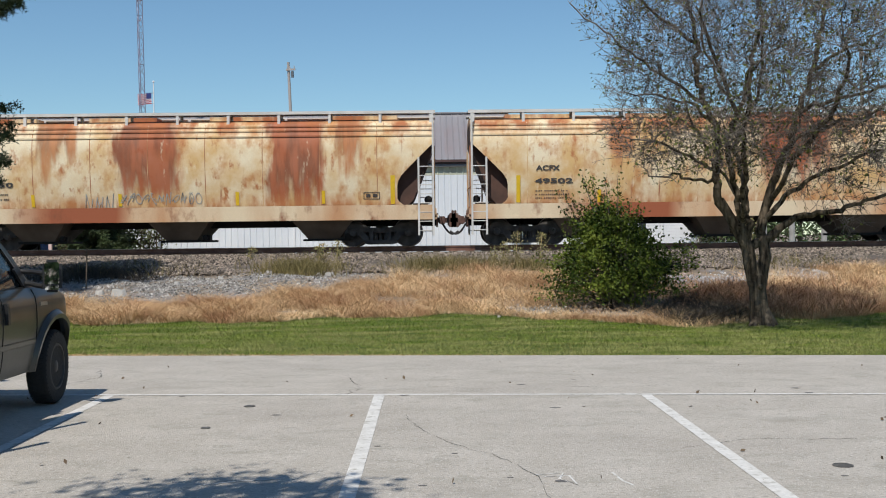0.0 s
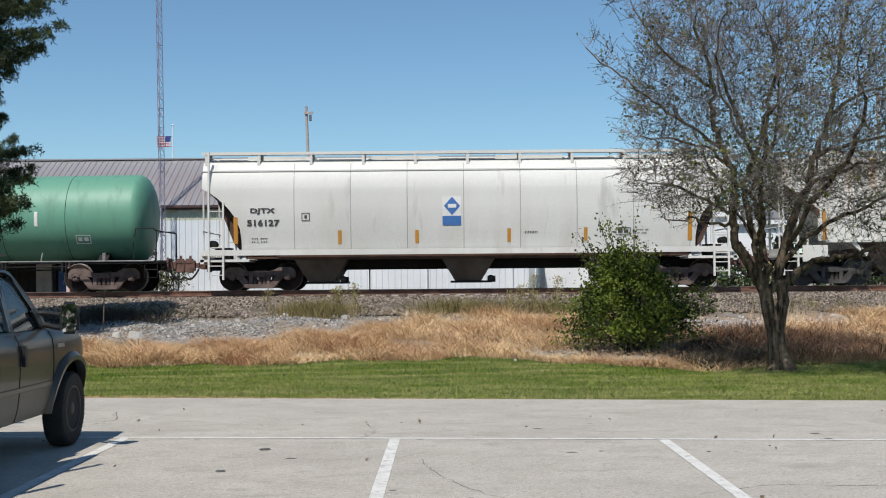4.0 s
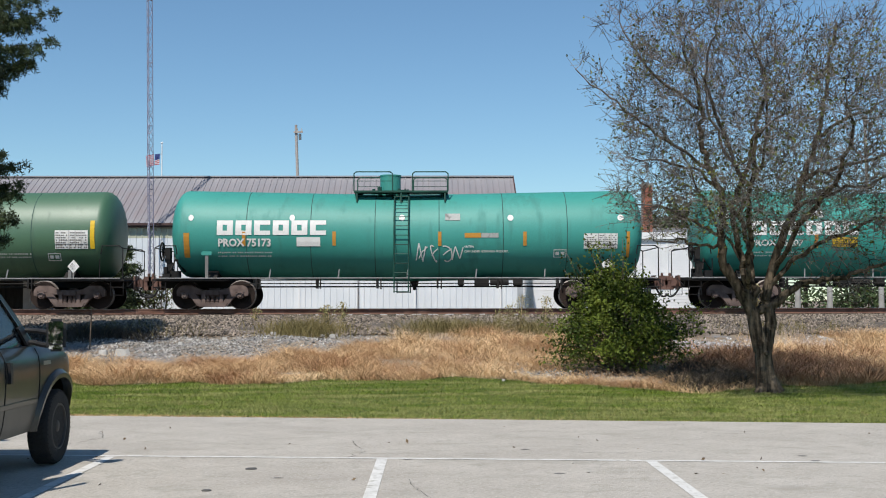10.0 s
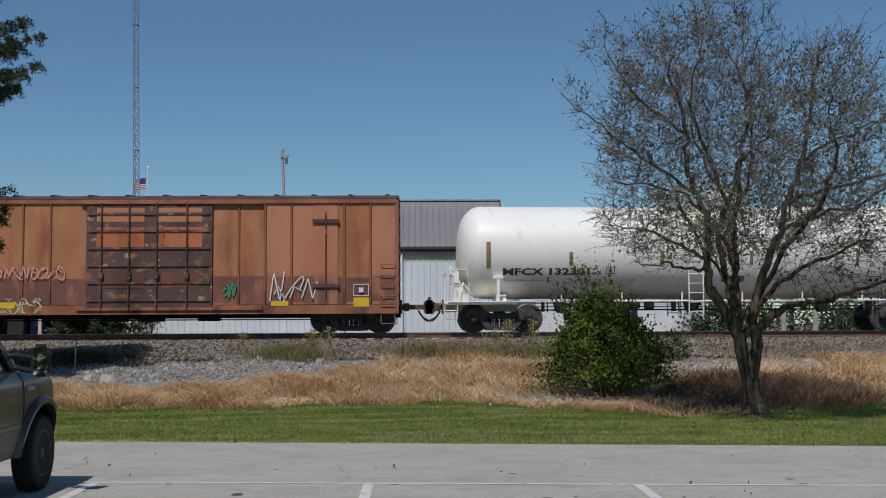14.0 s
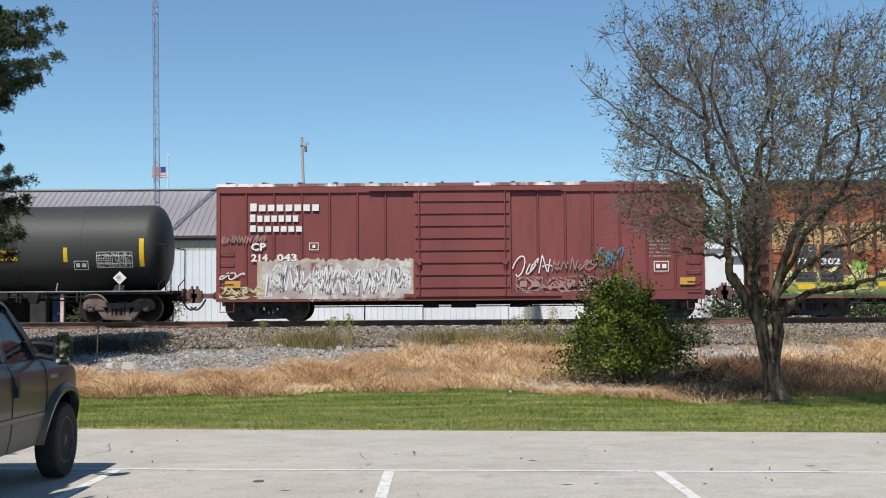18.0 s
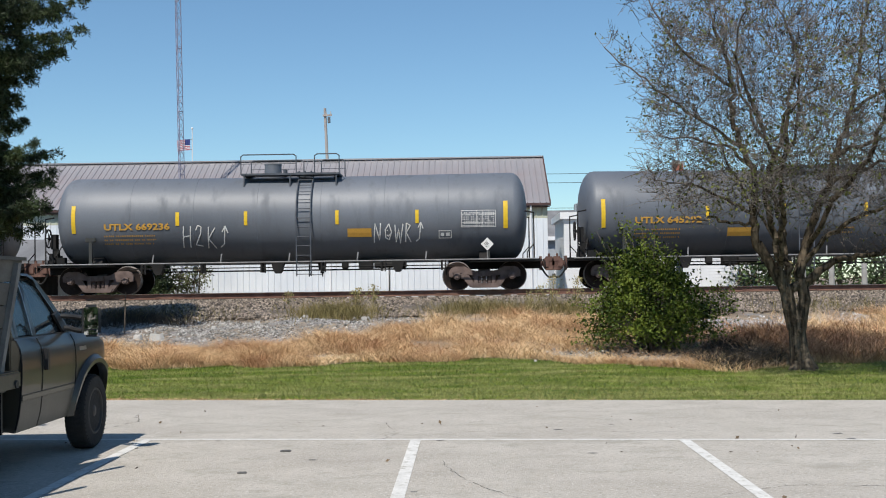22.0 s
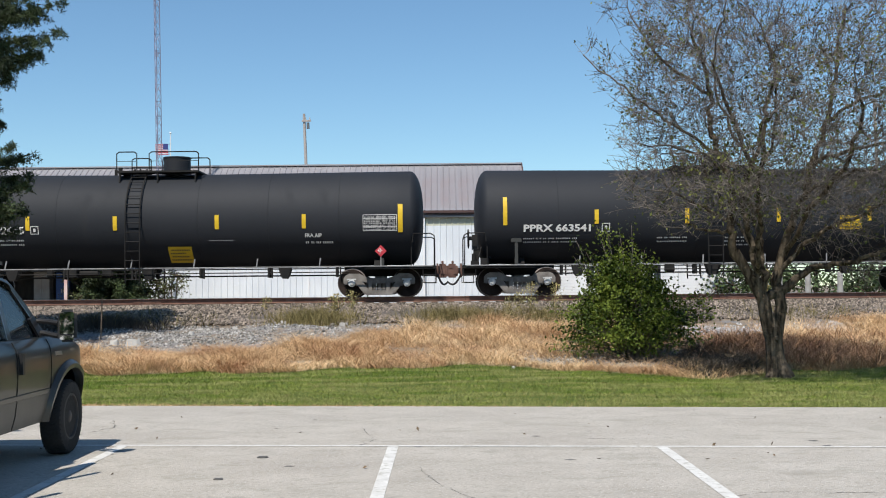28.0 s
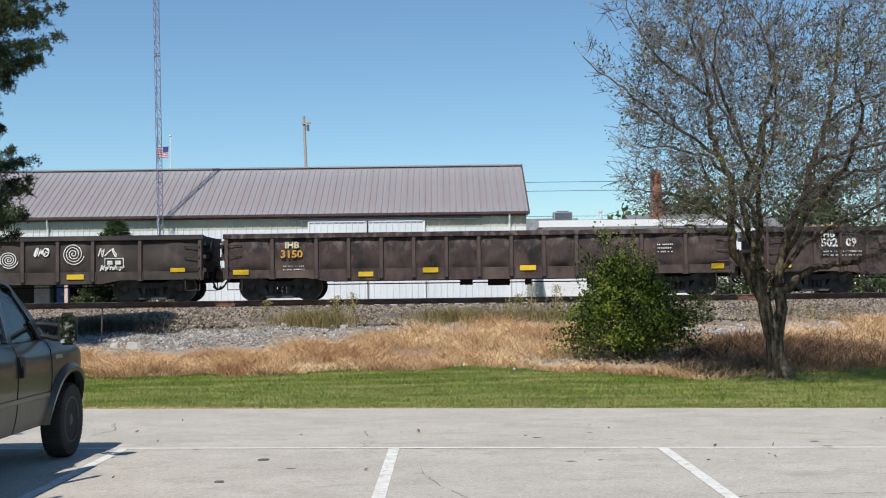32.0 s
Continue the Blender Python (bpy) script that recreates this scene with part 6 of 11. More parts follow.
MARKS_C21 = [
    ('b', '', -6.39, 1.19, -5.89, 2.01, 'black'),
    ('t', 'IHB', -6.35, 1.78, -5.91, 2.0, 'white'),
    ('t', '502', -6.35, 1.48, -5.82, 1.76, 'white'),
    ('t', '09', -5.56, 1.47, -5.22, 1.76, 'white'),
    ('l', '', -6.28, 1.17, -5.04, 1.41, 'white'),
    ('f', '', 4.36, 1.05, 4.8, 1.48, 'white'),
    ('b', '', -7.74, 0.84, -7.32, 1.01, 'yellow'),
    ('b', '', -3.84, 0.86, -3.37, 0.99, 'yellow'),
    ('b', '', -1.38, 0.85, -0.9, 0.98, 'yellow'),
    ('b', '', 1.08, 0.83, 1.56, 0.96, 'yellow'),
    ('b', '', 3.53, 0.83, 4.02, 0.97, 'yellow'),
    ('b', '', 7.47, 0.81, 7.96, 0.98, 'yellow'),
]
MARKS_C22 = [
    ('t', 'IHB', -6.16, 1.65, -5.71, 1.86, 'cream'),
    ('t', '3150', -6.3, 1.34, -5.6, 1.6, 'amber'),
    ('l', '', -6.23, 0.94, -5.51, 1.15, 'white'),
    ('l', '', 5.68, 1.35, 6.18, 1.7, 'white'),
    ('b', '', -7.83, 0.83, -7.33, 0.99, 'yellow'),
    ('b', '', -3.84, 0.73, -3.37, 0.88, 'yellow'),
    ('b', '', -1.79, 0.83, -1.3, 0.99, 'yellow'),
    ('b', '', 1.3, 0.86, 1.81, 1.02, 'yellow'),
    ('b', '', 7.38, 0.84, 7.79, 1.0, 'yellow'),
]
MARKS_C23 = [
    ('p', '', 1.62, 1.12, 2.24, 1.68, 'white'),
    ('f', '', 4.98, 1.12, 5.6, 1.42, 'white'),
    ('g', '85', 4.8, 1.44, 5.4, 1.74, 'white'),
    ('g', '82', 2.75, 1.45, 3.2, 1.8, 'white'),
    ('p', '', 3.65, 1.21, 4.35, 1.92, 'white'),
    ('g', '84', 4.85, 1.0, 5.6, 1.2, 'white'),
    ('b', '', 3.78, 0.75, 4.32, 0.91, 'yellow'),
    ('b', '', 7.08, 0.95, 7.55, 1.08, 'yellow'),
]


# ---- train: tank cars ----
def tank_car(name, label, x0, L, R, zc, paint, rows, ladder=0.0, rails=((-1.4, -0.3), (0.3, 1.5)), dome=(0.3, 0.4, 0.6), flared=False, head=0.5, metal="brown", gap=0.855, bands=(), iron=None, reservoir=False, patch=False, sag=0.06):
    """A tank car: shell, stub sills, end platforms, side handrails, top platform, ladders and bogies."""
    iron = iron or M_BLACKIRON
    green = iron is M_GREEN_IRON
    upright = paint in (M_BLACK_OLD, M_GREY_BLACK, M_GREY_BLACK2, M_BLACK_NATX)      # cars with plain end posts in place of looped rails
    low_iron = iron if iron is M_WHITE_TANK else M_BLACKIRON
    rail_paint = M_WHITE_TANK if iron is M_WHITE_TANK else M_HANDRAIL
    car = thing(name, label, "tank car", pose(x0, TRACK_Y, RAIL_Z), "cars of the train")
    h = L / 2
    prof = [(-h + head * (1 - math.sin(a)), R * math.cos(a) ** 0.75) for a in (math.pi / 2 * k / 7 for k in range(7, -1, -1))]
    prof[0] = (-h, R * 0.12)
    prof += [(-h + head + (L - 2 * head) * k / 14, R) for k in range(1, 14)]
    prof += [(-x, r) for x, r in reversed(prof[:8])]
    dip = lambda x: sag * (abs(x) / h - 0.5)      # the shell falls towards its middle, where it drains
    g = Geo().lathe(prof, zc, 72)
    g.v = [(x, y, z + dip(x)) for x, y, z in g.v]
    shell = part("tank_shell", g, paint, car, smooth=True)
    seam = mesh_of(Geo().lathe([(-0.012, R + 0.001), (-0.008, R + 0.006), (0.008, R + 0.006), (0.012, R + 0.001)], zc, 72), M_SEAM if green else paint)
    for x in bands or [-h + head + (L - 2 * head) * k / 7 for k in range(1, 7)]:
        part("weld_seam", seam, None, shell, at=pose(x, 0, dip(x)))
    top = zc + R + dip(ladder + 0.3)
    for s in (-1, 1):
        tc = s * (h - 1.42)
        a, b = sorted((s * (h - 2.6), s * (h + 0.42)))
        part("stub_sill", Geo().box(a, b, -0.3, 0.3, 0.68, 1.02), low_iron, car, bevel=0.01)
        g = Geo().prism([(-1.3, 0.92), (1.3, 0.92), (0.85, 1.24), (0.6, 1.12), (-0.6, 1.12), (-0.85, 1.24)], tc - 0.16, tc + 0.16, 0)
        part("bolster", g, low_iron, car)
        a, b = sorted((s * (h - 1.9), s * (h + 0.42)))
        part("end_platform", Geo().box(a, b, -1.45, 1.45, 0.90, 0.955), low_iron, car)
        g = Geo()
        xa, xb = s * (h + 0.36), s * (h - 0.12)
        for y in (-1.38, 1.38):
            if upright:
                g.tube([(xa - s * 0.20, y, 0.95), (xa - s * 0.20, y, 2.45), (xb, y, 2.5)], 0.026, 6)
                g.tube([(xa - s * 0.20, y, 1.45), (xa - s * 0.42, y, 1.2), (xa - s * 0.42, y, 0.95)], 0.02, 5)
                continue
            g.tube([(xa, y, 0.95), (xa, y, 1.95), (xa - s * 0.12, y, 2.02), (xb - s * 0.18, y, 2.02), (xb - s * 0.22, y, 1.75)], 0.02, 6)
            g.tube([(xb - s * 0.25, y, 0.95), (xb - s * 0.25, y, 1.6)], 0.018, 5)
        if not upright:
            g.tube([(xa, -1.38, 1.95), (xa, 1.38, 1.95)], 0.018, 5)
        part("end_handrail", g, low_iron, car, smooth=True)
        for y in (-1.42, 1.42)[:0 if upright else 2]:
            xx = s * (h + 0.2)
            part("sill_step", Geo().tube([(xx - 0.2, y, 0.92), (xx - 0.2, y, 0.45), (xx + 0.2, y, 0.45), (xx + 0.2, y, 0.92)], 0.016, 5).tube([(xx - 0.2, y, 0.7), (xx + 0.2, y, 0.7)], 0.016, 5), low_iron, car)
        xp, tall, post_paint = s * (h - 1.3), 1.70 if s < 0 else 1.25, M_WHITE_TANK if iron is M_WHITE_TANK else M_PLACARD_POST if green else M_BLACK_OLD
        post = part("jacking_post", Geo().box(xp - 0.05, xp + 0.05, -1.44, -1.38, 0.95, tall), post_paint, car)
        if s < 0:
            part("post_pad", Geo().box(xp - 0.17, xp + 0.17, -1.45, -1.34, tall, tall + 0.14), paint if green else post_paint, post, bevel=0.02)
        bogie(car, tc, metal)
    # brake wheel and lever gear at one end
    ring = [(-h - 0.22, -0.95 + 0.29 * math.cos(0.3927 * k), 1.85 + 0.29 * math.sin(0.3927 * k)) for k in range(17)]
    g = Geo().tube(ring, 0.026, 6)
    for k in range(3):
        q = 1.047 * k
        g.tube([(-h - 0.20, -0.95 - 0.28 * math.cos(q), 1.85 - 0.28 * math.sin(q)), (-h - 0.20, -0.95 + 0.28 * math.cos(q), 1.85 + 0.28 * math.sin(q))], 0.016, 5)
    g.cyl((-h - 0.24, -0.95, 1.85), (-h - 0.02, -0.95, 1.85), 0.05, seg=10)
    g.box(-h - 0.10, -h + 0.06, -1.08, -0.80, 1.50, 1.98).box(-h - 0.06, -h + 0.12, -1.05, -0.85, 0.96, 1.5)
    part("brake_wheel", g, low_iron, car, "iron hand brake wheel with its gear box")
    g = Geo().box(-h - 0.15, -h + 0.10, -1.25, -1.0, 0.96, 1.14).box(-h - 0.10, -h + 0.05, -0.6, -0.4, 0.96, 1.3).tube([(-h + 0.1, -1.2, 1.25), (-h + 0.2, -0.9, 1.6), (-h + 0.5, -0.8, 1.2)], 0.03).box(-h + 0.16, -h + 0.42, -1.3, -1.05, 0.96, 1.22).cyl((-h - 0.05, -1.2, 1.14), (-h - 0.05, -1.2, 1.36), 0.07, seg=8)
    part("valve_gear", g, low_iron, car)
    if reservoir:
        g = Geo().cyl((h - 1.10, -1.27, 1.20), (h - 0.22, -1.27, 1.20), 0.175, seg=18)
        tank = part("air_reservoir", g, M_BLACK_NATX, car, smooth=True)
        part("strap", Geo().cyl((h - 0.69, -1.27, 1.20), (h - 0.64, -1.27, 1.20), 0.183, seg=18), low_iron, tank)
    # running handrails and their brackets
    for y in (-1, 1):
        part("side_handrail", Geo().tube([(-h - 0.3, y * 1.47, 0.98), (h + 0.3, y * 1.47, 0.98)], 0.022, 6), rail_paint, car)
    n = round((L - 6.6) / 2.05) + 1
    for k in range(n):
        x = -h + 3.3 + (L - 6.6) * k / (n - 1)
        for y in (-1, 1):
            part("rail_bracket", Geo().tube([(x, y * 1.47, 0.98), (x + 0.03, y * 1.40, 1.26)], 0.022, 5), rail_paint, car)
    # brake pipe, levers and outlet below
    g = Geo().tube([(-h + 2.5, -0.5, 0.72), (h - 2.5, -0.5, 0.72)], 0.025, 6).tube([(-h + 2.4, -0.9, 0.82), (h - 2.4, -0.9, 0.82)], 0.018, 5)
    for k in range(6):
        x = -h + 2.8 + (L - 5.6) * k / 5
        g.box(x - 0.03, x + 0.03, -0.93, -0.45, 0.66, 1.02).box(x + 0.10, x + 0.14, -0.93, -0.86, 0.64, 1.02)
        if k % 2 == 0 and not green:
            g.prism([(x + 0.32, 0.98), (x + 0.74, 0.98), (x + 0.66, 0.70), (x + 0.60, 0.62), (x + 0.46, 0.62), (x + 0.40, 0.70)], -0.95, -0.6)
    part("brake_rigging", g, M_BLACKIRON, car)
    xr = h * 0.33 if dome and dome[0] < 0 else -h * 0.36
    part("brake_cylinder", Geo().cyl((xr + 0.15, -0.7, 0.86), (xr + 0.75, -0.7, 0.86), 0.11, seg=12), M_BLACKIRON, car, smooth=True)
    part("control_valve", Geo().box(xr - 0.35, xr + 0.1, -0.9, -0.4, 0.72, 1.0), M_BLACKIRON, car, bevel=0.02)
    part("retainer_box", Geo().box(xr + 0.9, xr + 1.2, -0.85, -0.6, 0.74, 0.98), M_BLACKIRON, car, bevel=0.02)
    part("slack_adjuster", Geo().box(xr - 0.9, xr - 0.7, -0.85, -0.6, 0.74, 0.98), M_BLACKIRON, car, bevel=0.02)
    part("bottom_outlet", Geo().cyl((ladder + 0.4, 0, zc - R + 0.05), (ladder + 0.4, 0, zc - R - 0.22), 0.16, 0.11, seg=12).cyl((ladder + 0.4, 0, zc - R - 0.22), (ladder + 0.4, 0, zc - R - 0.36), 0.06, seg=8), M_BLACKIRON, car)
    # ladders over both flanks
    for y in (-1, 1):
        pts = [(0, y * 0.62, top + 0.04)] + [(0, y * (R + 0.09) * math.sin(a), zc + (R + 0.09) * math.cos(a)) for a in (radians(d) for d in (28, 42, 56, 70, 84))] + [(0, y * (R + 0.10), zc - 0.3), (0, y * (R + 0.10), 0.95), (0, y * (R + 0.06), 0.52)]
        lad = part("ladder", Geo().tube([(ladder - 0.23, p[1], p[2]) for p in pts], 0.022, 6), iron, car)
        part("stile", Geo().tube([(ladder + 0.23, p[1], p[2]) for p in pts], 0.022, 6), iron, lad)
        rung = mesh_of(Geo().cyl((-0.23, 0, 0), (0.23, 0, 0), 0.014, seg=5), iron)
        acc = 0.0
        for p, q in zip(pts[:-1], pts[1:]):
            seg = math.dist(p, q)
            while acc < seg:
                f = acc / seg
                c = (p[1] + (q[1] - p[1]) * f, p[2] + (q[2] - p[2]) * f)
                part("rung", rung, None, lad, at=pose(ladder, *c))
                acc += 0.3
            acc -= seg
    # top platform, railings and dome
    a, b = min(r[0] for r in rails) + ladder, max(r[1] for r in rails) + ladder
    part("top_platform", Geo().box(a, b, -0.95, -0.35, top + 0.01, top + 0.07).box(a, b, 0.35, 0.95, top + 0.01, top + 0.07).box(a, a + 0.25, -0.35, 0.35, top + 0.01, top + 0.07).box(b - 0.25, b, -0.35, 0.35, top + 0.01, top + 0.07), iron, car)
    g = Geo()
    for x in (a + 0.1, (a + b) / 2, b - 0.1):
        for y in (-1, 1):
            part("platform_leg", Geo().tube([(x, y * 0.9, top + 0.02), (x, y * 0.95, zc + math.sqrt(R * R - 0.95 ** 2) - 0.02)], 0.03, 5), iron, car)
    for ra, rb in rails:
        for y in (-1, 1):
            yy, e = y * 0.92, 0.14 if flared else 0.0
            xa, xb = ladder + ra, ladder + rb
            pts = [(xa + e, yy, top + 0.05), (xa + e * 0.5, yy, top + 0.45), (xa, yy, top + 0.62), (xa + 0.08, yy, top + 0.68), (xb - 0.08, yy, top + 0.68), (xb, yy, top + 0.62), (xb - e * 0.5, yy, top + 0.45), (xb - e, yy, top + 0.05)]
            part("guard_rail", Geo().tube(pts, 0.02, 6).tube([(xa + e * 0.5, yy, top + 0.38), (xb - e * 0.5, yy, top + 0.38)], 0.012, 4) if not flared else Geo().tube(pts, 0.02, 6), iron, car, smooth=True)
    if dome:
        dx, r, hh = dome
        dx += ladder
        g = Geo().cyl((dx, 0, top - 0.05), (dx, 0, top + hh), r * (0.94 if flared else 1.0), r, seg=24)
        g.cyl((dx, 0, top + hh), (dx, 0, top + hh + 0.04), r * 1.04, seg=24)
        part("dome_housing", g, paint, car, smooth=True)
    g = Geo().cyl((ladder - 0.1, 0, top), (ladder - 0.1, 0, top + 0.16), 0.26, seg=18)
    for k in range(8):
        q = 0.785 * k
        g.cyl((ladder - 0.1 + 0.28 * math.cos(q), 0.28 * math.sin(q), top + 0.02), (ladder - 0.1 + 0.28 * math.cos(q), 0.28 * math.sin(q), top + 0.2), 0.03, seg=6)
    g.cyl((ladder - 0.75, -0.3, top), (ladder - 0.75, -0.3, top + 0.24), 0.07, seg=8).cyl((ladder - 0.95, -0.1, top), (ladder - 0.95, -0.1, top + 0.2), 0.05, seg=8)
    part("manway", g, iron, car)
    if patch:
        vs, n = [], 10
        for k in range(n + 1):
            q = radians(10 + 90 * k / n)
            vs += [(ladder - 1.5, -(R + 0.008) * math.sin(q), zc + (R + 0.008) * math.cos(q)), (ladder - 0.25, -(R + 0.008) * math.sin(q), zc + (R + 0.008) * math.cos(q))]
        part("fresh_paint_patch", Geo().add(vs, [(2 * k, 2 * k + 1, 2 * k + 3, 2 * k + 2) for k in range(n)]), M_GLOSS, car, "fresh glossy black paint band", smooth=True)
    couplers(car, h + 0.42, gap - 0.42)
    marks(car, rows, lambda z, x=0.0: -math.sqrt(max(R * R - (z - zc - dip(x)) ** 2, (0.25 * R) ** 2)))
    return car


# ---- train: covered hoppers ----
def hopper_car(name, label, x0, L, style, paint, rows, sill, gap=0.55, top=4.32, metal="dark", inset=0.04):
    """A covered hopper: style 'smooth' (rounded flanks and a deep sill), 'ribbed' or 'clean'."""
    car = thing(name, label, "hopper car", pose(x0, TRACK_Y, RAIL_Z), "cars of the train")
    h, W = L / 2, 1.55
    low = 1.32 if style == "smooth" else 1.30 if style == "clean" else 1.44
    eave = {"smooth": 3.93, "ribbed": 4.05, "clean": 4.06}[style]
    cut = [(-h, 3.30), (-h + 0.47, 2.84), (-h + 0.78, 2.54), (-h + 1.05, 2.26), (-h + 1.15, 2.08), (-h + 1.18, 1.92), (-h + 1.18, 1.52), (-h + 1.12, 1.42), (-h + 0.98, low)]
    if style == "clean":
        cut = [(-h, 3.24), (-h + 0.22, 3.14), (-h + 0.52, 2.92), (-h + 0.85, 2.60), (-h + 1.06, 2.30), (-h + 1.20, 1.95), (-h + 1.24, 1.60), (-h + 1.24, low)]
    if style == "ribbed":
        cut = [(-h, 3.21), (-h + 1.12, 2.44), (-h + 1.15, 2.38), (-h + 1.15, low)]
    side = [(-h, eave)] + cut + [(-x, z) for x, z in reversed(cut)] + [(h, eave)]
    curve = 0.0 if style == "ribbed" else 1.0
    off = lambda z: curve * (0.17 * max(0.0, (2.75 - z) / 1.45) ** 1.7 + 0.13 * max(0.0, (z - 3.15) / 0.6) ** 2)
    if style == "ribbed":
        for s in (-1, 1):
            part("side_sheet", Geo().prism(side, s * W - 0.02, s * W + 0.02), paint, car)
    else:
        levels = sorted({z for _, z in cut} | {low + (eave - low) * k / 14 for k in range(15)})
        edge = lambda z: float(np.interp(z, [q for _, q in reversed(cut)] + [eave], [p for p, _ in reversed(cut)] + [-h]))
        for s in (-1, 1):
            n = len(levels)
            vs = [(x, s * (W + 0.02 - off(z) - d), z) for d in (0.0, 0.04) for z in levels for x in (edge(z), -edge(z))]
            fs = [(2 * k + q, 2 * k + 1 + q, 2 * k + 3 + q, 2 * k + 2 + q) for k in range(n - 1) for q in (0, 2 * n)]
            fs += [(2 * k + e, 2 * k + 2 + e, 2 * k + 2 + e + 2 * n, 2 * k + e + 2 * n) for k in range(n - 1) for e in (0, 1)] + [(0, 1, 2 * n + 1, 2 * n), (2 * n - 2, 2 * n - 1, 4 * n - 1, 4 * n - 2)]
            part("side_sheet", Geo().add(vs, fs), paint, car, smooth=True)
    g = Geo()
    n = 10
    RW = W - off(eave)
    arc = [(RW * math.cos(math.pi * k / n), eave + (min(top - 0.16, eave + 0.22) - eave) * math.sin(math.pi * k / n) + 0.0) for k in range(n + 1)]
    g.prism([(y, z) for y, z in arc] + [(-RW, eave - 0.06), (RW, eave - 0.06)], -h, h, 0)
    part("roof", g, paint, car, smooth=True)
    for s in (-1, 1):
        if style == "ribbed":
            g = Geo().prism([(s * h, 3.2), (s * (h - 0.05), 3.34), (s * (h - 2.75), 1.05), (s * (h - 2.7), 0.93)], -W + 0.02, W - 0.02)
            g.box(min(s * h, s * (h - 0.05)), max(s * h, s * (h - 0.05)), -W + 0.02, W - 0.02, 3.2, eave)
            part("end_slope_sheet", g, paint, car)
            for y in (-1, 1):
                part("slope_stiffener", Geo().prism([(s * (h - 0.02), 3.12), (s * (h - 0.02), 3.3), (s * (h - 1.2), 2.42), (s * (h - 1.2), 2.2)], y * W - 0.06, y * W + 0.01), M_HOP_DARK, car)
        else:
            w = W - 0.30
            tuck = 0.12 if style == "smooth" else 0.42
            g = Geo().prism([(s * h, eave), (s * h, 3.28), (s * (h - tuck), 2.9), (s * (h - tuck - 0.24), 2.3), (s * (h - tuck - 0.55), 1.5), (s * (h - tuck - 1.0), 1.02), (s * (h - 2.6), 1.02), (s * (h - 1.6), eave)], -w, w)
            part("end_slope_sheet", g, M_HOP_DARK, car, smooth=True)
    if style != "ribbed":
        for s in (-1, 1):
            part("side_sill", Geo().box(-h, h, s * (W + 0.005) - 0.05, s * (W + 0.005) + 0.05, 0.85 if style == "smooth" else 1.12, low), sill, car, "deep side sill under the flank")
        for z in ((3.83, 3.69, 3.51) if style == "smooth" else (3.80,)):
            for s in (-1, 1):
                part("eave_bead", Geo().box(-h, h, s * (W + 0.02 - off(z)) - 0.03, s * (W + 0.02 - off(z)) + (0.03 if style == "smooth" else 0.085), z, z + 0.045), paint, car)
        zs = [low + (eave - low) * k / 10 for k in range(11)]
        seam = mesh_of(Geo().add([(x, -W - 0.026 + off(z) + d, z) for d in (0, 0.03) for z in zs for x in (-0.012, 0.012)], [(2 * k, 2 * k + 1, 2 * k + 3, 2 * k + 2) for k in range(10)] + [(2 * k + e, 2 * k + 2 + e, 2 * k + 24 + e, 2 * k + 22 + e) for k in range(10) for e in (0, 1)]), M_SEAM_PALE if style == "clean" else paint)
        for k in range(1, 9):
            part("weld_seam", seam, None, car, at=pose(1.80 * (k - 5) + 1.66 if style == "clean" else -h + L * k / 9, 0, 0))
    else:
        post = mesh_of(Geo().box(-0.045, 0.045, -0.045, 0.045, low, eave), paint, bevel=0.008)
        for k in range(18):
            x = -h + 1.45 + (L - 2.9) * k / 17
            for s in (-1, 1):
                part("side_post", post, None, car, at=pose(x, s * (W + 0.04), 0))
        for s in (-1, 1):
            part("bottom_chord", Geo().box(-h + 1.4, h - 1.4, s * W - 0.05, s * W + 0.05, low - 0.06, low + 0.04), paint, car)
            part("end_corner_plate", Geo().box(s * (h - 1.05) - 0.4, s * (h - 1.05) + 0.4, -W - 0.03, -W + 0.0, 0.78, 1.3), paint, car)
    # discharge chutes
    xs = (-h * 0.56, 0.0, h * 0.56) if style != "ribbed" else (-h * 0.53, 0.0, h * 0.53)
    wide, foot, bz = {"smooth": (1.0, 0.5, 0.27), "ribbed": (1.5, 0.46, 0.36), "clean": (1.0, 0.42, 0.27)}[style]
    for x in xs:
        t, b = wide, foot
        zt = {"smooth": 0.9, "ribbed": low, "clean": 1.24}[style]
        g = Geo().add([(x - t, -1.4, zt), (x + t, -1.4, zt), (x + t, 1.4, zt), (x - t, 1.4, zt), (x - b, -0.9, bz), (x + b, -0.9, bz), (x + b, 0.9, bz), (x - b, 0.9, bz)], [(0, 1, 5, 4), (1, 2, 6, 5), (2, 3, 7, 6), (3, 0, 4, 7), (4, 5, 6, 7), (0, 3, 2, 1)])
        c = part("discharge_chute", g, M_HOP_UNDER, car, "grimy tapered discharge chute")
        part("outlet_gate", Geo().box(x - b - 0.15, x + b + 0.35, -0.95, 0.95, bz - 0.07, bz).box(x + b + 0.2, x + b + 0.45, -1.0, -0.7, bz - 0.05, bz + 0.15).cyl((x + b + 0.3, -1.1, bz + 0.1), (x + b + 0.3, -0.9, bz + 0.1), 0.08, seg=10), M_BLACKIRON, c)
    part("center_sill", Geo().box(-h - 0.05, h + 0.05, -0.28, 0.28, 0.66, 1.0), M_BLACKIRON, car)
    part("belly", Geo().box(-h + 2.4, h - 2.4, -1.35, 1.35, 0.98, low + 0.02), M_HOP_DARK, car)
    # running boards and their stanchions on the roof
    n = 11 if style != "ribbed" else 17
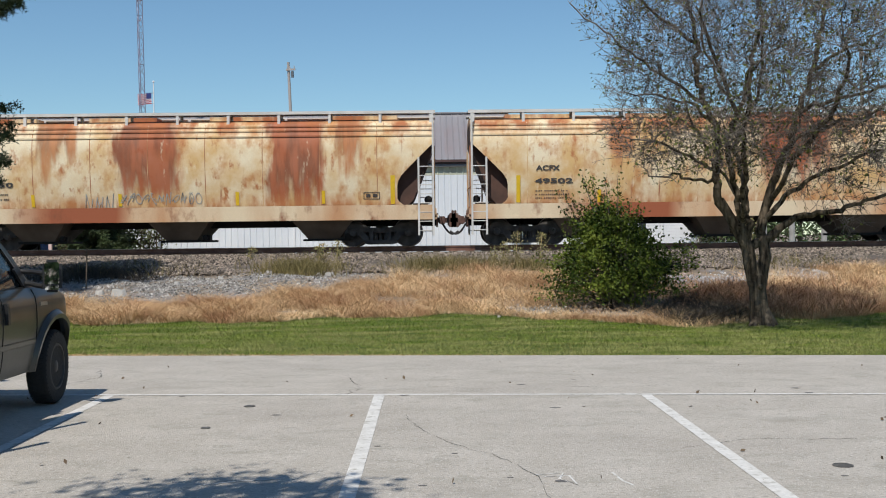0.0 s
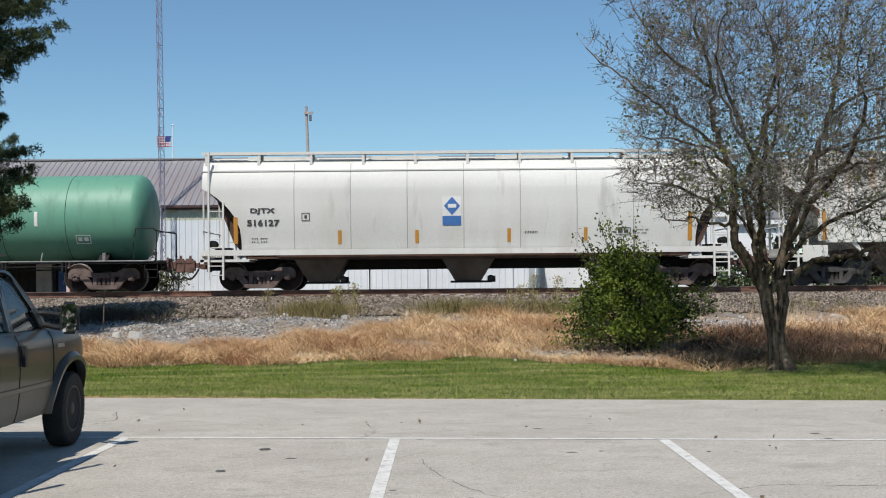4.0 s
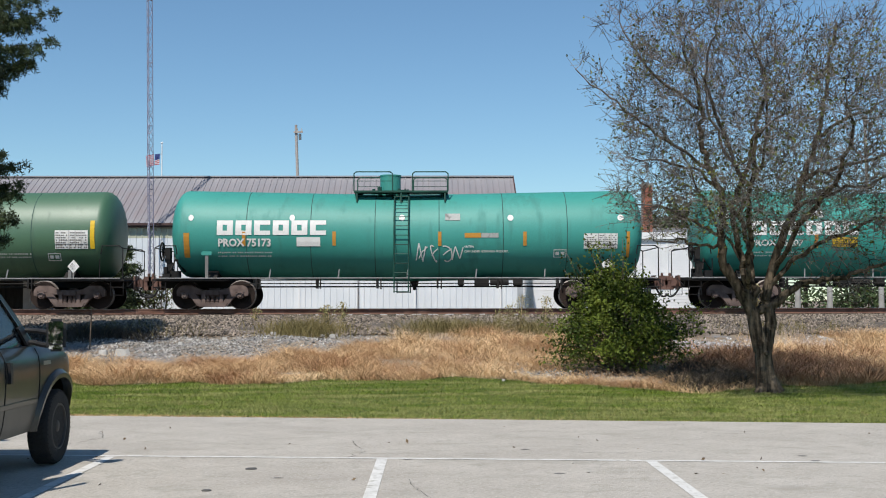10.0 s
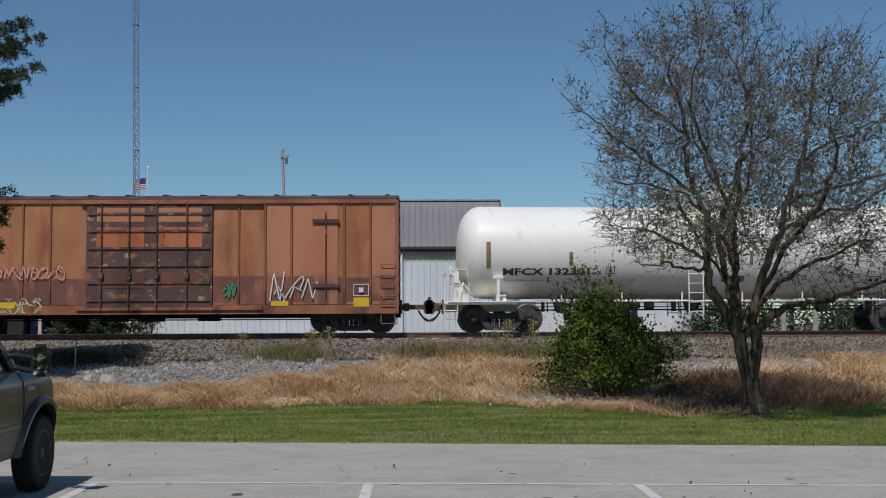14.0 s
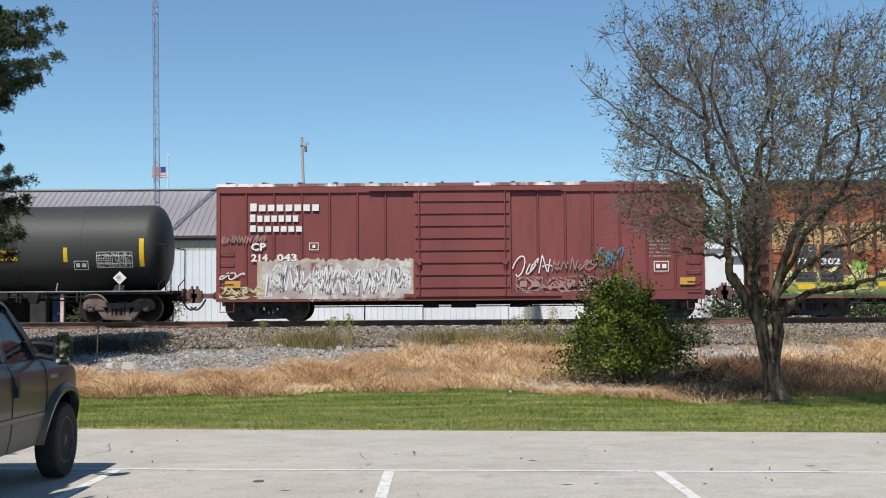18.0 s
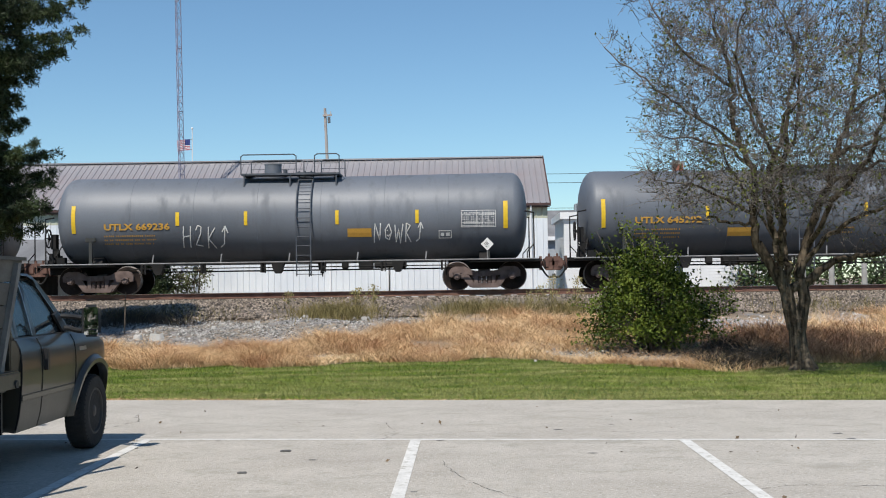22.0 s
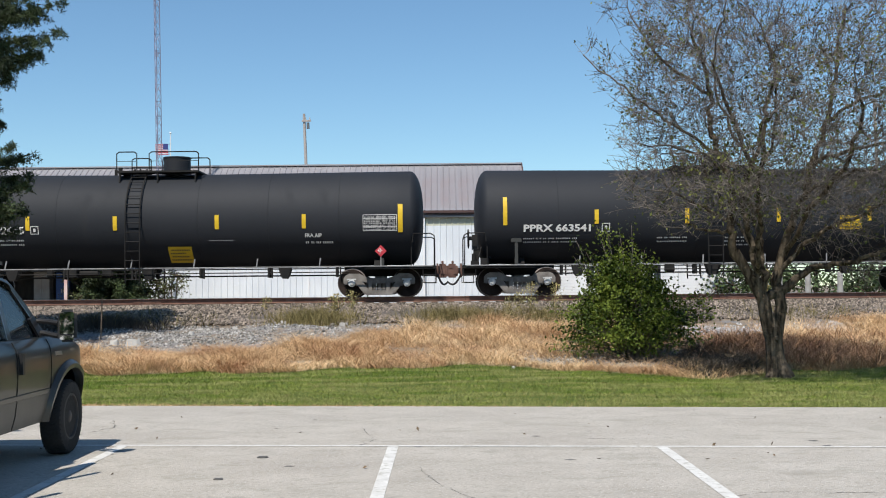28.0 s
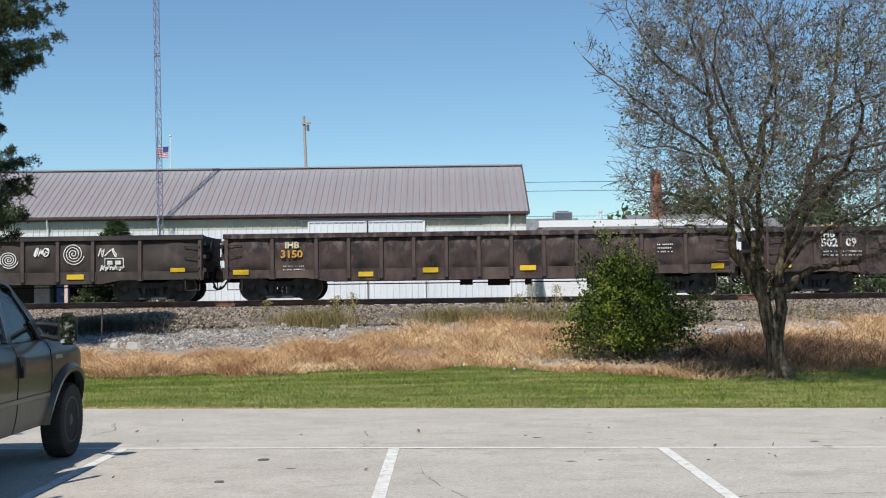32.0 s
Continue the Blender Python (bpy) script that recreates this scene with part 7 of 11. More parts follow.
    for s in (-1, 1):
        part("running_board", Geo().box(-h - 0.05, h + 0.05, s * 0.95 - 0.36, s * 0.95 + 0.36, top - 0.02, top + 0.02), M_HOP_STAY if style == "smooth" else paint, car)
    stay = mesh_of(Geo().box(-0.045, 0.045, -0.03, 0.03, eave - 0.03, top), M_HOP_STAY if style == "smooth" else paint)
    for k in range(n):
        x = -h + 0.1 + (L - 0.2) * k / (n - 1)
        for y in (-1.28, -0.6, 0.6, 1.28):
            part("board_support", stay, None, car, at=pose(x, y, 0))
    part("board_angle", Geo().box(-h - 0.05, h + 0.05, -1.325, -1.305, top - 0.075, top + 0.02), M_HOP_STAY if style == "smooth" else paint, car)
    for k in range(4):
        x = -h * 0.72 + 1.44 * h * k / 3
        part("roof_hatch", Geo().box(x - 1.1, x + 1.1, -0.38, 0.38, top - 0.22, top - 0.04), paint, car)
    # ladders and end frames
    for s in (-1, 1):
        for y in (-1, 1):
            g = Geo()
            for dx in (inset, inset + 0.46):
                g.box(s * (h - dx) - 0.03, s * (h - dx) + 0.03, y * (W + 0.03) - 0.04, y * (W + 0.03) + 0.04, 0.35, top if dx < 0.3 else 2.82)
            lad = part("corner_ladder", g, paint if style != "smooth" else M_HOP_STAY, car)
            rung = mesh_of(Geo().cyl((s * (h - inset), y * (W + 0.05), 0), (s * (h - inset - 0.46), y * (W + 0.05), 0), 0.016, seg=5), paint if style != "smooth" else M_HOP_STAY)
            for k in range(8):
                part("rung", rung, None, lad, at=pose(0, 0, 0.5 + 0.29 * k))
        g = Geo().box(min(s * (h - 1.5), s * (h + 0.1)), max(s * (h - 1.5), s * (h + 0.1)), -W, W, 0.92, 1.0)
        g.box(s * h - 0.06, s * h + 0.06, -W, W, 0.86, 1.2)
        part("end_platform", g, sill, car)
        g = Geo().tube([(s * h, -1.3, 1.2), (s * h, -1.3, 3.2)], 0.03, 5).tube([(s * h, 1.3, 1.2), (s * h, 1.3, 3.2)], 0.03, 5).tube([(s * (h - 1.0), -1.0, 1.0), (s * (h - 0.95), -1.0, 2.5)], 0.035, 5).tube([(s * (h - 1.0), 1.0, 1.0), (s * (h - 0.95), 1.0, 2.5)], 0.035, 5).tube([(s * h, -1.5, 1.9), (s * h, 1.5, 1.9)], 0.02, 5)
        part("end_frame", g, paint if style != "smooth" else sill, car)
        g = Geo().box(s * (h - 0.45) - 0.25, s * (h - 0.45) + 0.25, -0.5, 0.1, 1.0, 1.4).cyl((s * (h - 0.2), -0.9, 1.5), (s * (h - 0.2), -0.5, 1.5), 0.13, seg=10)
        part("brake_gear", g, M_BLACKIRON, car)
        bogie(car, s * (h - 1.75), metal)
    couplers(car, h + 0.05, gap)
    marks(car, rows, lambda z, x=0.0: -W - 0.02 + off(z))
    return car


# ---- train: boxcars ----
def box_car(name, label, x0, L, paints, rows, door, door_paint, gap=1.1, second=None, band=None, post_paint=None, roof=None, ribs=7, inset=(), stations=(), chord=0.12, order=()):
    """A boxcar: posts and panels, a ribbed door with lock rods, corrugated ends, roof sheets and ladders."""
    car = thing(name, label, "boxcar", pose(x0, TRACK_Y, RAIL_Z), "cars of the train")
    h, W, z0, z1 = L / 2, 1.50, 0.62, 4.26
    post_paint = post_paint or paints[0]
    r = random.Random(int(abs(x0)))
    part("body", Geo().box(-h, h, -W, W, z0 + 0.1, z1), paints[0], car)
    n_l = max(2, round((door[0] + h) / 0.88))
    xs = [-h + (door[0] + h) * k / n_l for k in range(n_l + 1)]
    xs = list(stations) or xs
    n_r = max(2, round((h - door[1]) / 0.88))
    xr = [door[1] + (h - door[1]) * k / n_r for k in range(n_r + 1)]
    for seq in (xs, xr):
        for a, b in zip(seq[:-1], seq[1:]):
            p = r.choice(paints)
            p = paints[int(order[seq.index(a)])] if seq is xs and order else p
            sp = part("side_panel", Geo().box(a + 0.045, b - 0.045, -W - 0.012, -W + 0.01, z0 + 0.3, z1 - 0.06), p, car)
            part("side_panel", Geo().box(a + 0.045, b - 0.045, W - 0.01, W + 0.012, z0 + 0.3, z1 - 0.06), p, car)
            if band:
                za = band[1] + r.uniform(-0.06, 0.06)
                zb = band[2] + r.uniform(-0.04, 0.04)
                part("paint_band", Geo().add([(a + 0.05, -W - 0.016, za), (b - 0.05, -W - 0.016, za + r.uniform(-0.05, 0.05)), (b - 0.05, -W - 0.016, zb), (a + 0.05, -W - 0.016, zb)], [(0, 1, 2, 3)]), band[0], sp)
    post = mesh_of(Geo().prism([(-0.045, 0), (-0.02, -0.055), (0.02, -0.055), (0.045, 0)], z0 + 0.25, z1 - 0.02, 2), post_paint)
    for x in xs[1:-1] + xr[1:-1]:
        part("side_post", post, None, car, at=pose(x, -W - 0.002, 0))
        part("side_post", post, None, car, at=pose(x, W + 0.002, 0, 0, 0, 180))
    for s in (-1, 1):
        for y in (-1, 1):
            part("corner_post", Geo().box(s * h - 0.06, s * h + 0.06, min(y * (W + 0.05), y * (W - 0.06)), max(y * (W + 0.05), y * (W - 0.06)), z0, z1), post_paint, car)
        part("side_sill", Geo().box(-h, h, s * (W + 0.02) - 0.04, s * (W + 0.02) + 0.04, z0, z0 + 0.28), post_paint, car)
        part("top_chord", Geo().box(-h, h, s * (W + 0.02) - 0.05, s * (W + 0.02) + 0.05, z1 - chord, z1 + 0.04), post_paint, car)
    # door with pressed ribs, tracks, lock rods
    for y in (-1, 1):
        d = part("door", Geo().box(door[0], door[1], min(y * W, y * (W + 0.09)), max(y * W, y * (W + 0.09)), z0 + 0.22, z1 - 0.16), door_paint, car, "ribbed sliding door with lock rods")
        rib = Geo()
        for k in range(ribs):
            z = z0 + 0.45 + (z1 - z0 - 0.9) * k / (ribs - 1)
            rib.box(door[0] + 0.06, door[1] - 0.06, min(y * (W + 0.09), y * (W + 0.13)), max(y * (W + 0.09), y * (W + 0.13)), z - 0.035, z + 0.035)
        part("door_rib", rib, door_paint, d)
        for f0, f1, za, zb, pm in inset:
            part("door_panel", Geo().box(door[0] + f0 * (door[1] - door[0]), door[0] + f1 * (door[1] - door[0]), min(y * (W + 0.085), y * (W + 0.10)), max(y * (W + 0.085), y * (W + 0.10)), za, zb), pm, d, bevel=0.004)
        for f in ((0.12, 0.34, 0.56, 0.8) if second else (0.06, 0.94)):
            x = door[0] + (door[1] - door[0]) * f
            rods = Geo().tube([(x, y * (W + 0.16), z0 + 0.2), (x, y * (W + 0.16), z1 - 0.1)], 0.022, 6).box(x - 0.07, x + 0.07, min(y * (W + 0.12), y * (W + 0.2)), max(y * (W + 0.12), y * (W + 0.2)), 1.75, 1.95)
            part("lock_rod", rods, door_paint, d)
        g = Geo().box(door[0] - (1.4 if not second else 0.2), door[1] + 1.6, min(y * W, y * (W + 0.14)), max(y * W, y * (W + 0.14)), z1 - 0.14, z1 - 0.05)
        part("door_track", g, post_paint, car)
        part("door_track", Geo().box(door[0] - 0.3, door[1] + 1.6, min(y * W, y * (W + 0.12)), max(y * W, y * (W + 0.12)), z0 + 0.13, z0 + 0.22), post_paint, car)
    if second:
        d = part("plug_door", Geo().box(second[0], second[1], -W - 0.06, -W, z0 + 0.3, z1 - 0.2), paints[0], car)
        g = Geo().tube([((second[0] + second[1]) / 2, -W - 0.1, z0 + 0.5), ((second[0] + second[1]) / 2, -W - 0.1, z1 - 0.4)], 0.02, 5)
        for z in (1.45, 3.5):
            g.box(second[0] - 0.05, second[1] + 0.05, -W - 0.12, -W - 0.05, z, z + 0.12)
        part("door_hardware", g, door_paint, d)
    # roof
    roof = roof or M_BOX_ROOF
    part("roof", Geo().prism([(-W - 0.08, z1 + 0.02), (W + 0.08, z1 + 0.02), (W + 0.06, z1 + 0.12), (0, z1 + 0.24), (-W - 0.06, z1 + 0.12)], -h - 0.06, h + 0.06, 0), roof, car)
    rr = mesh_of(Geo().prism([(-W - 0.07, z1 + 0.12), (0, z1 + 0.24), (W + 0.07, z1 + 0.12), (W + 0.07, z1 + 0.16), (0, z1 + 0.285), (-W - 0.07, z1 + 0.16)], -0.05, 0.05, 0), roof)
    for k in range(14):
        part("roof_rib", rr, None, car, at=pose(-h + 0.3 + (L - 0.6) * k / 13, 0, 0))
    for s in (-1, 1):
        for k in range(8):
            z = z0 + 0.35 + 0.42 * k
            part("end_rib", Geo().box(min(s * h, s * (h + 0.07)), max(s * h, s * (h + 0.07)), -W + 0.15, W - 0.15, z - 0.09, z + 0.09), post_paint, car)
        for y in (-1, 1):
            xa, xb = s * (h - 0.06), s * (h - 0.5)
            grab = mesh_of(Geo().tube([(xa, y * (W + 0.02), 0), (xa, y * (W + 0.09), 0), (xb, y * (W + 0.09), 0), (xb, y * (W + 0.02), 0)], 0.016, 5), post_paint)
            for k in range(5):
                part("grab_iron", grab, None, car, at=pose(0, 0, 0.85 + 0.33 * k))
            part("sill_step", Geo().tube([(xa, y * W, z0 + 0.05), (xa, y * (W + 0.02), 0.3), (xb, y * (W + 0.02), 0.3), (xb, y * W, z0 + 0.05)], 0.02, 5), post_paint, car)
        bogie(car, s * (h - 1.45), "dark")
    part("center_sill", Geo().box(-h - 0.1, h + 0.1, -0.3, 0.3, 0.5, 0.8), M_BLACKIRON, car)
    for k in range(9):
        x = -h + 3 + (L - 6) * k / 8
        part("cross_bearer", Geo().box(x - 0.06, x + 0.06, -W + 0.1, W - 0.1, 0.56, 0.74), M_BLACKIRON, car)
    g = Geo().cyl((-0.3, -0.9, 0.55), (0.5, -0.9, 0.55), 0.16, seg=12).box(-1.2, -0.7, -1.1, -0.7, 0.4, 0.7).tube([(-h + 2.8, -0.7, 0.45), (h - 2.8, -0.7, 0.45)], 0.02, 5).cyl((1.6, -0.9, 0.52), (2.3, -0.9, 0.52), 0.12, seg=12)
    part("brake_gear", g, M_BLACKIRON, car)
    couplers(car, h + 0.08, gap - 0.08)
    marks(car, rows, lambda z, x=0.0: -W - 0.058)
    return car


# ---- train: gondolas ----
def gondola_car(name, label, x0, L, paint, rows, posts, gap=0.5, slim=0.085, swell=0.10):
    """An open gondola: bulged side sheets between posts, a heavy top chord, ends, floor and bogies."""
    car = thing(name, label, "gondola car", pose(x0, TRACK_Y, RAIL_Z), "cars of the train")
    h, W, z0, z1 = L / 2, 1.42, 0.66, 2.10
    part("floor", Geo().box(-h, h, -W + 0.05, W - 0.05, 0.95, 1.05), paint, car)
    r = random.Random(int(abs(x0)))
    g = Geo().prism([(-0.13, z0 + 0.32), (0.13, z0 + 0.32), (0.10, z0 + 0.02), (-0.10, z0 + 0.02)], -0.012, 0.0)
    for dx in (-0.08, 0.08):
        for dz in (0.07, 0.16, 0.25):
            g.cyl((dx, -0.02, z0 + dz), (dx, -0.01, z0 + dz), 0.016, seg=6)
    gusset = mesh_of(g, paint)
    dents = []
    for y in (-1, 1):
        for a, b in zip(posts[:-1], posts[1:]):
            n = 8
            vs, depth = [], np.zeros((n + 1, n + 1))
            p, q = r.uniform(0, 6.28), r.uniform(0, 6.28)
            bulge = r.uniform(0.5, 1.2) * swell
            for i in range(n + 1):
                for j in range(n + 1):
                    u, v = i / n, j / n
                    d = bulge * math.sin(math.pi * u) ** 0.6 * math.sin(math.pi * v ** 0.8) ** 0.7 + r.uniform(-0.014, 0.014)
                    d += 0.32 * swell * math.sin(5.5 * u + p) * math.sin(7.0 * v + q) * math.sin(math.pi * u) * math.sin(math.pi * v)
                    depth[i, j] = d
                    vs.append((a + (b - a) * u, y * (W + d), z0 + 0.3 + (z1 - 0.1 - z0 - 0.3) * v))
            fs = [(i * (n + 1) + j, (i + 1) * (n + 1) + j, (i + 1) * (n + 1) + j + 1, i * (n + 1) + j + 1) for i in range(n) for j in range(n)]
            g = Geo().add(vs, fs)
            g.add([(x, yy - y * 0.03, z) for x, yy, z in vs], fs)
            part("side_sheet", g, paint, car, smooth=True)
            if y < 0:
                dents.append((a, b, depth))
        belly = [(-h, z0 + 0.05), (-h, z0 + 0.32), (h, z0 + 0.32), (h, z0 + 0.05), (h - 2.6, z0 + 0.05), (h - 3.2, z0 - 0.06), (-h + 3.2, z0 - 0.06), (-h + 2.6, z0 + 0.05)]
        part("side_sill", Geo().prism(belly, y * (W + 0.01) - 0.035, y * (W + 0.01) + 0.035), paint, car)
        part("top_chord", Geo().box(-h - 0.03, h + 0.03, y * (W + 0.03) - 0.09, y * (W + 0.03) + 0.09, z1 - 0.13, z1 + 0.03), paint, car, bevel=0.012)
        post = mesh_of(Geo().prism([(-slim, 0), (-0.6 * slim, -0.1), (0.6 * slim, -0.1), (slim, 0)], z0 + 0.02, z1 - 0.1, 2), M_GON_POST)
        for x in posts:
            x = max(-h + 0.08, min(h - 0.08, x))
            part("side_post", post, None, car, at=pose(x, y * W, 0, 0, 0, 0 if y < 0 else 180))
            part("post_gusset", gusset, None, car, at=pose(x, y * (W + 0.045), 0, 0, 0, 0 if y < 0 else 180))
    for s in (-1, 1):
        part("end_sheet", Geo().box(min(s * h, s * (h - 0.06)), max(s * h, s * (h - 0.06)), -W, W, z0 + 0.1, z1), paint, car)
        for k in range(3):
            part("end_rib", Geo().box(min(s * h, s * (h + 0.1)), max(s * h, s * (h + 0.1)), -W, W, 0.95 + 0.42 * k, 1.07 + 0.42 * k), paint, car)
        for y in (-1, 1):
            xa, xb = s * (h - 0.1), s * (h - 0.56)
            grab = mesh_of(Geo().tube([(xa, y * (W + 0.04), 0), (xa, y * (W + 0.14), 0), (xb, y * (W + 0.14), 0), (xb, y * (W + 0.04), 0)], 0.016, 5), paint)
            for k in range(4):
                part("grab_iron", grab, None, car, at=pose(0, 0, 0.75 + 0.34 * k))
            part("sill_step", Geo().tube([(xa, y * W, z0 + 0.05), (xa, y * (W + 0.05), 0.36), (xb, y * (W + 0.05), 0.36), (xb, y * W, z0 + 0.05)], 0.02, 5), paint, car)
        g = Geo().cyl((s * (h + 0.14), -0.7, 1.7), (s * (h + 0.18), -0.7, 1.7), 0.26, seg=16).box(min(s * h, s * (h + 0.15)), max(s * h, s * (h + 0.15)), -0.85, -0.55, 1.3, 1.6)
        part("brake_wheel", g, M_BLACKIRON, car)
        bogie(car, s * (h - 1.7), "dark")
    part("center_sill", Geo().box(-h - 0.1, h + 0.1, -0.3, 0.3, 0.6, 0.96), M_BLACKIRON, car)
    g = Geo().cyl((0.3, -0.9, 0.55), (1.0, -0.9, 0.55), 0.16, seg=12).box(-0.6, -0.2, -1.1, -0.7, 0.42, 0.75).tube([(-h + 2.8, -0.7, 0.5), (h - 2.8, -0.7, 0.5)], 0.02, 5).box(1.5, 1.7, -1.0, -0.8, 0.4, 0.7)
    part("brake_gear", g, M_BLACKIRON, car)
    couplers(car, h + 0.05, gap)

    def flank_at(z, x=0.0):
        """Depth of the dented flank under a point."""
        for a, b, depth in dents:
            if z > 0.98 and a <= x <= b:
                u, v = 7.999 * (x - a) / (b - a), 7.999 * min(1.0, max(0.0, (z - z0 - 0.3) / (z1 - 0.1 - z0 - 0.3)))
                i, j = int(u), int(v)
                return -W - 0.012 - float(depth[i:i + 2, j:j + 2].max())
        return -W - 0.06

    marks(car, rows, flank_at)
    return car


# ---- train: the cars in order, from the head ----
SMALL = dict(L=15.35, R=1.43, zc=2.40)
DOOR_FLAKED = [(0.08, 0.46, 3.55, 4.0, M_BOX_ORANGE), (0.56, 0.90, 3.55, 4.0, M_BOX_ORANGE), (0.08, 0.46, 2.95, 3.38, M_DOOR_CREAM), (0.56, 0.94, 2.95, 3.38, M_DOOR_CREAM), (0.56, 0.85, 2.72, 2.86, M_DOOR_CREAM), (0.08, 0.44, 1.45, 1.95, M_BOX_DOOR), (0.60, 0.80, 1.55, 1.85, M_BOX_POST), (0.08, 0.40, 2.05, 2.3, M_BOX_POST), (0.48, 0.54, 3.5, 4.02, M_BOX_CREAM)]
DOOR_SALMON = [(0.08, 0.46, 3.55, 4.0, M_BOX_SALMON), (0.56, 0.92, 3.55, 4.0, M_BOX_SALMON), (0.08, 0.46, 2.75, 3.38, M_BOX_ORANGE), (0.56, 0.92, 2.75, 3.38, M_BOX_ORANGE), (0.08, 0.46, 1.45, 1.95, M_BOX_POST), (0.6, 0.9, 1.45, 1.95, M_BOX_POST)]
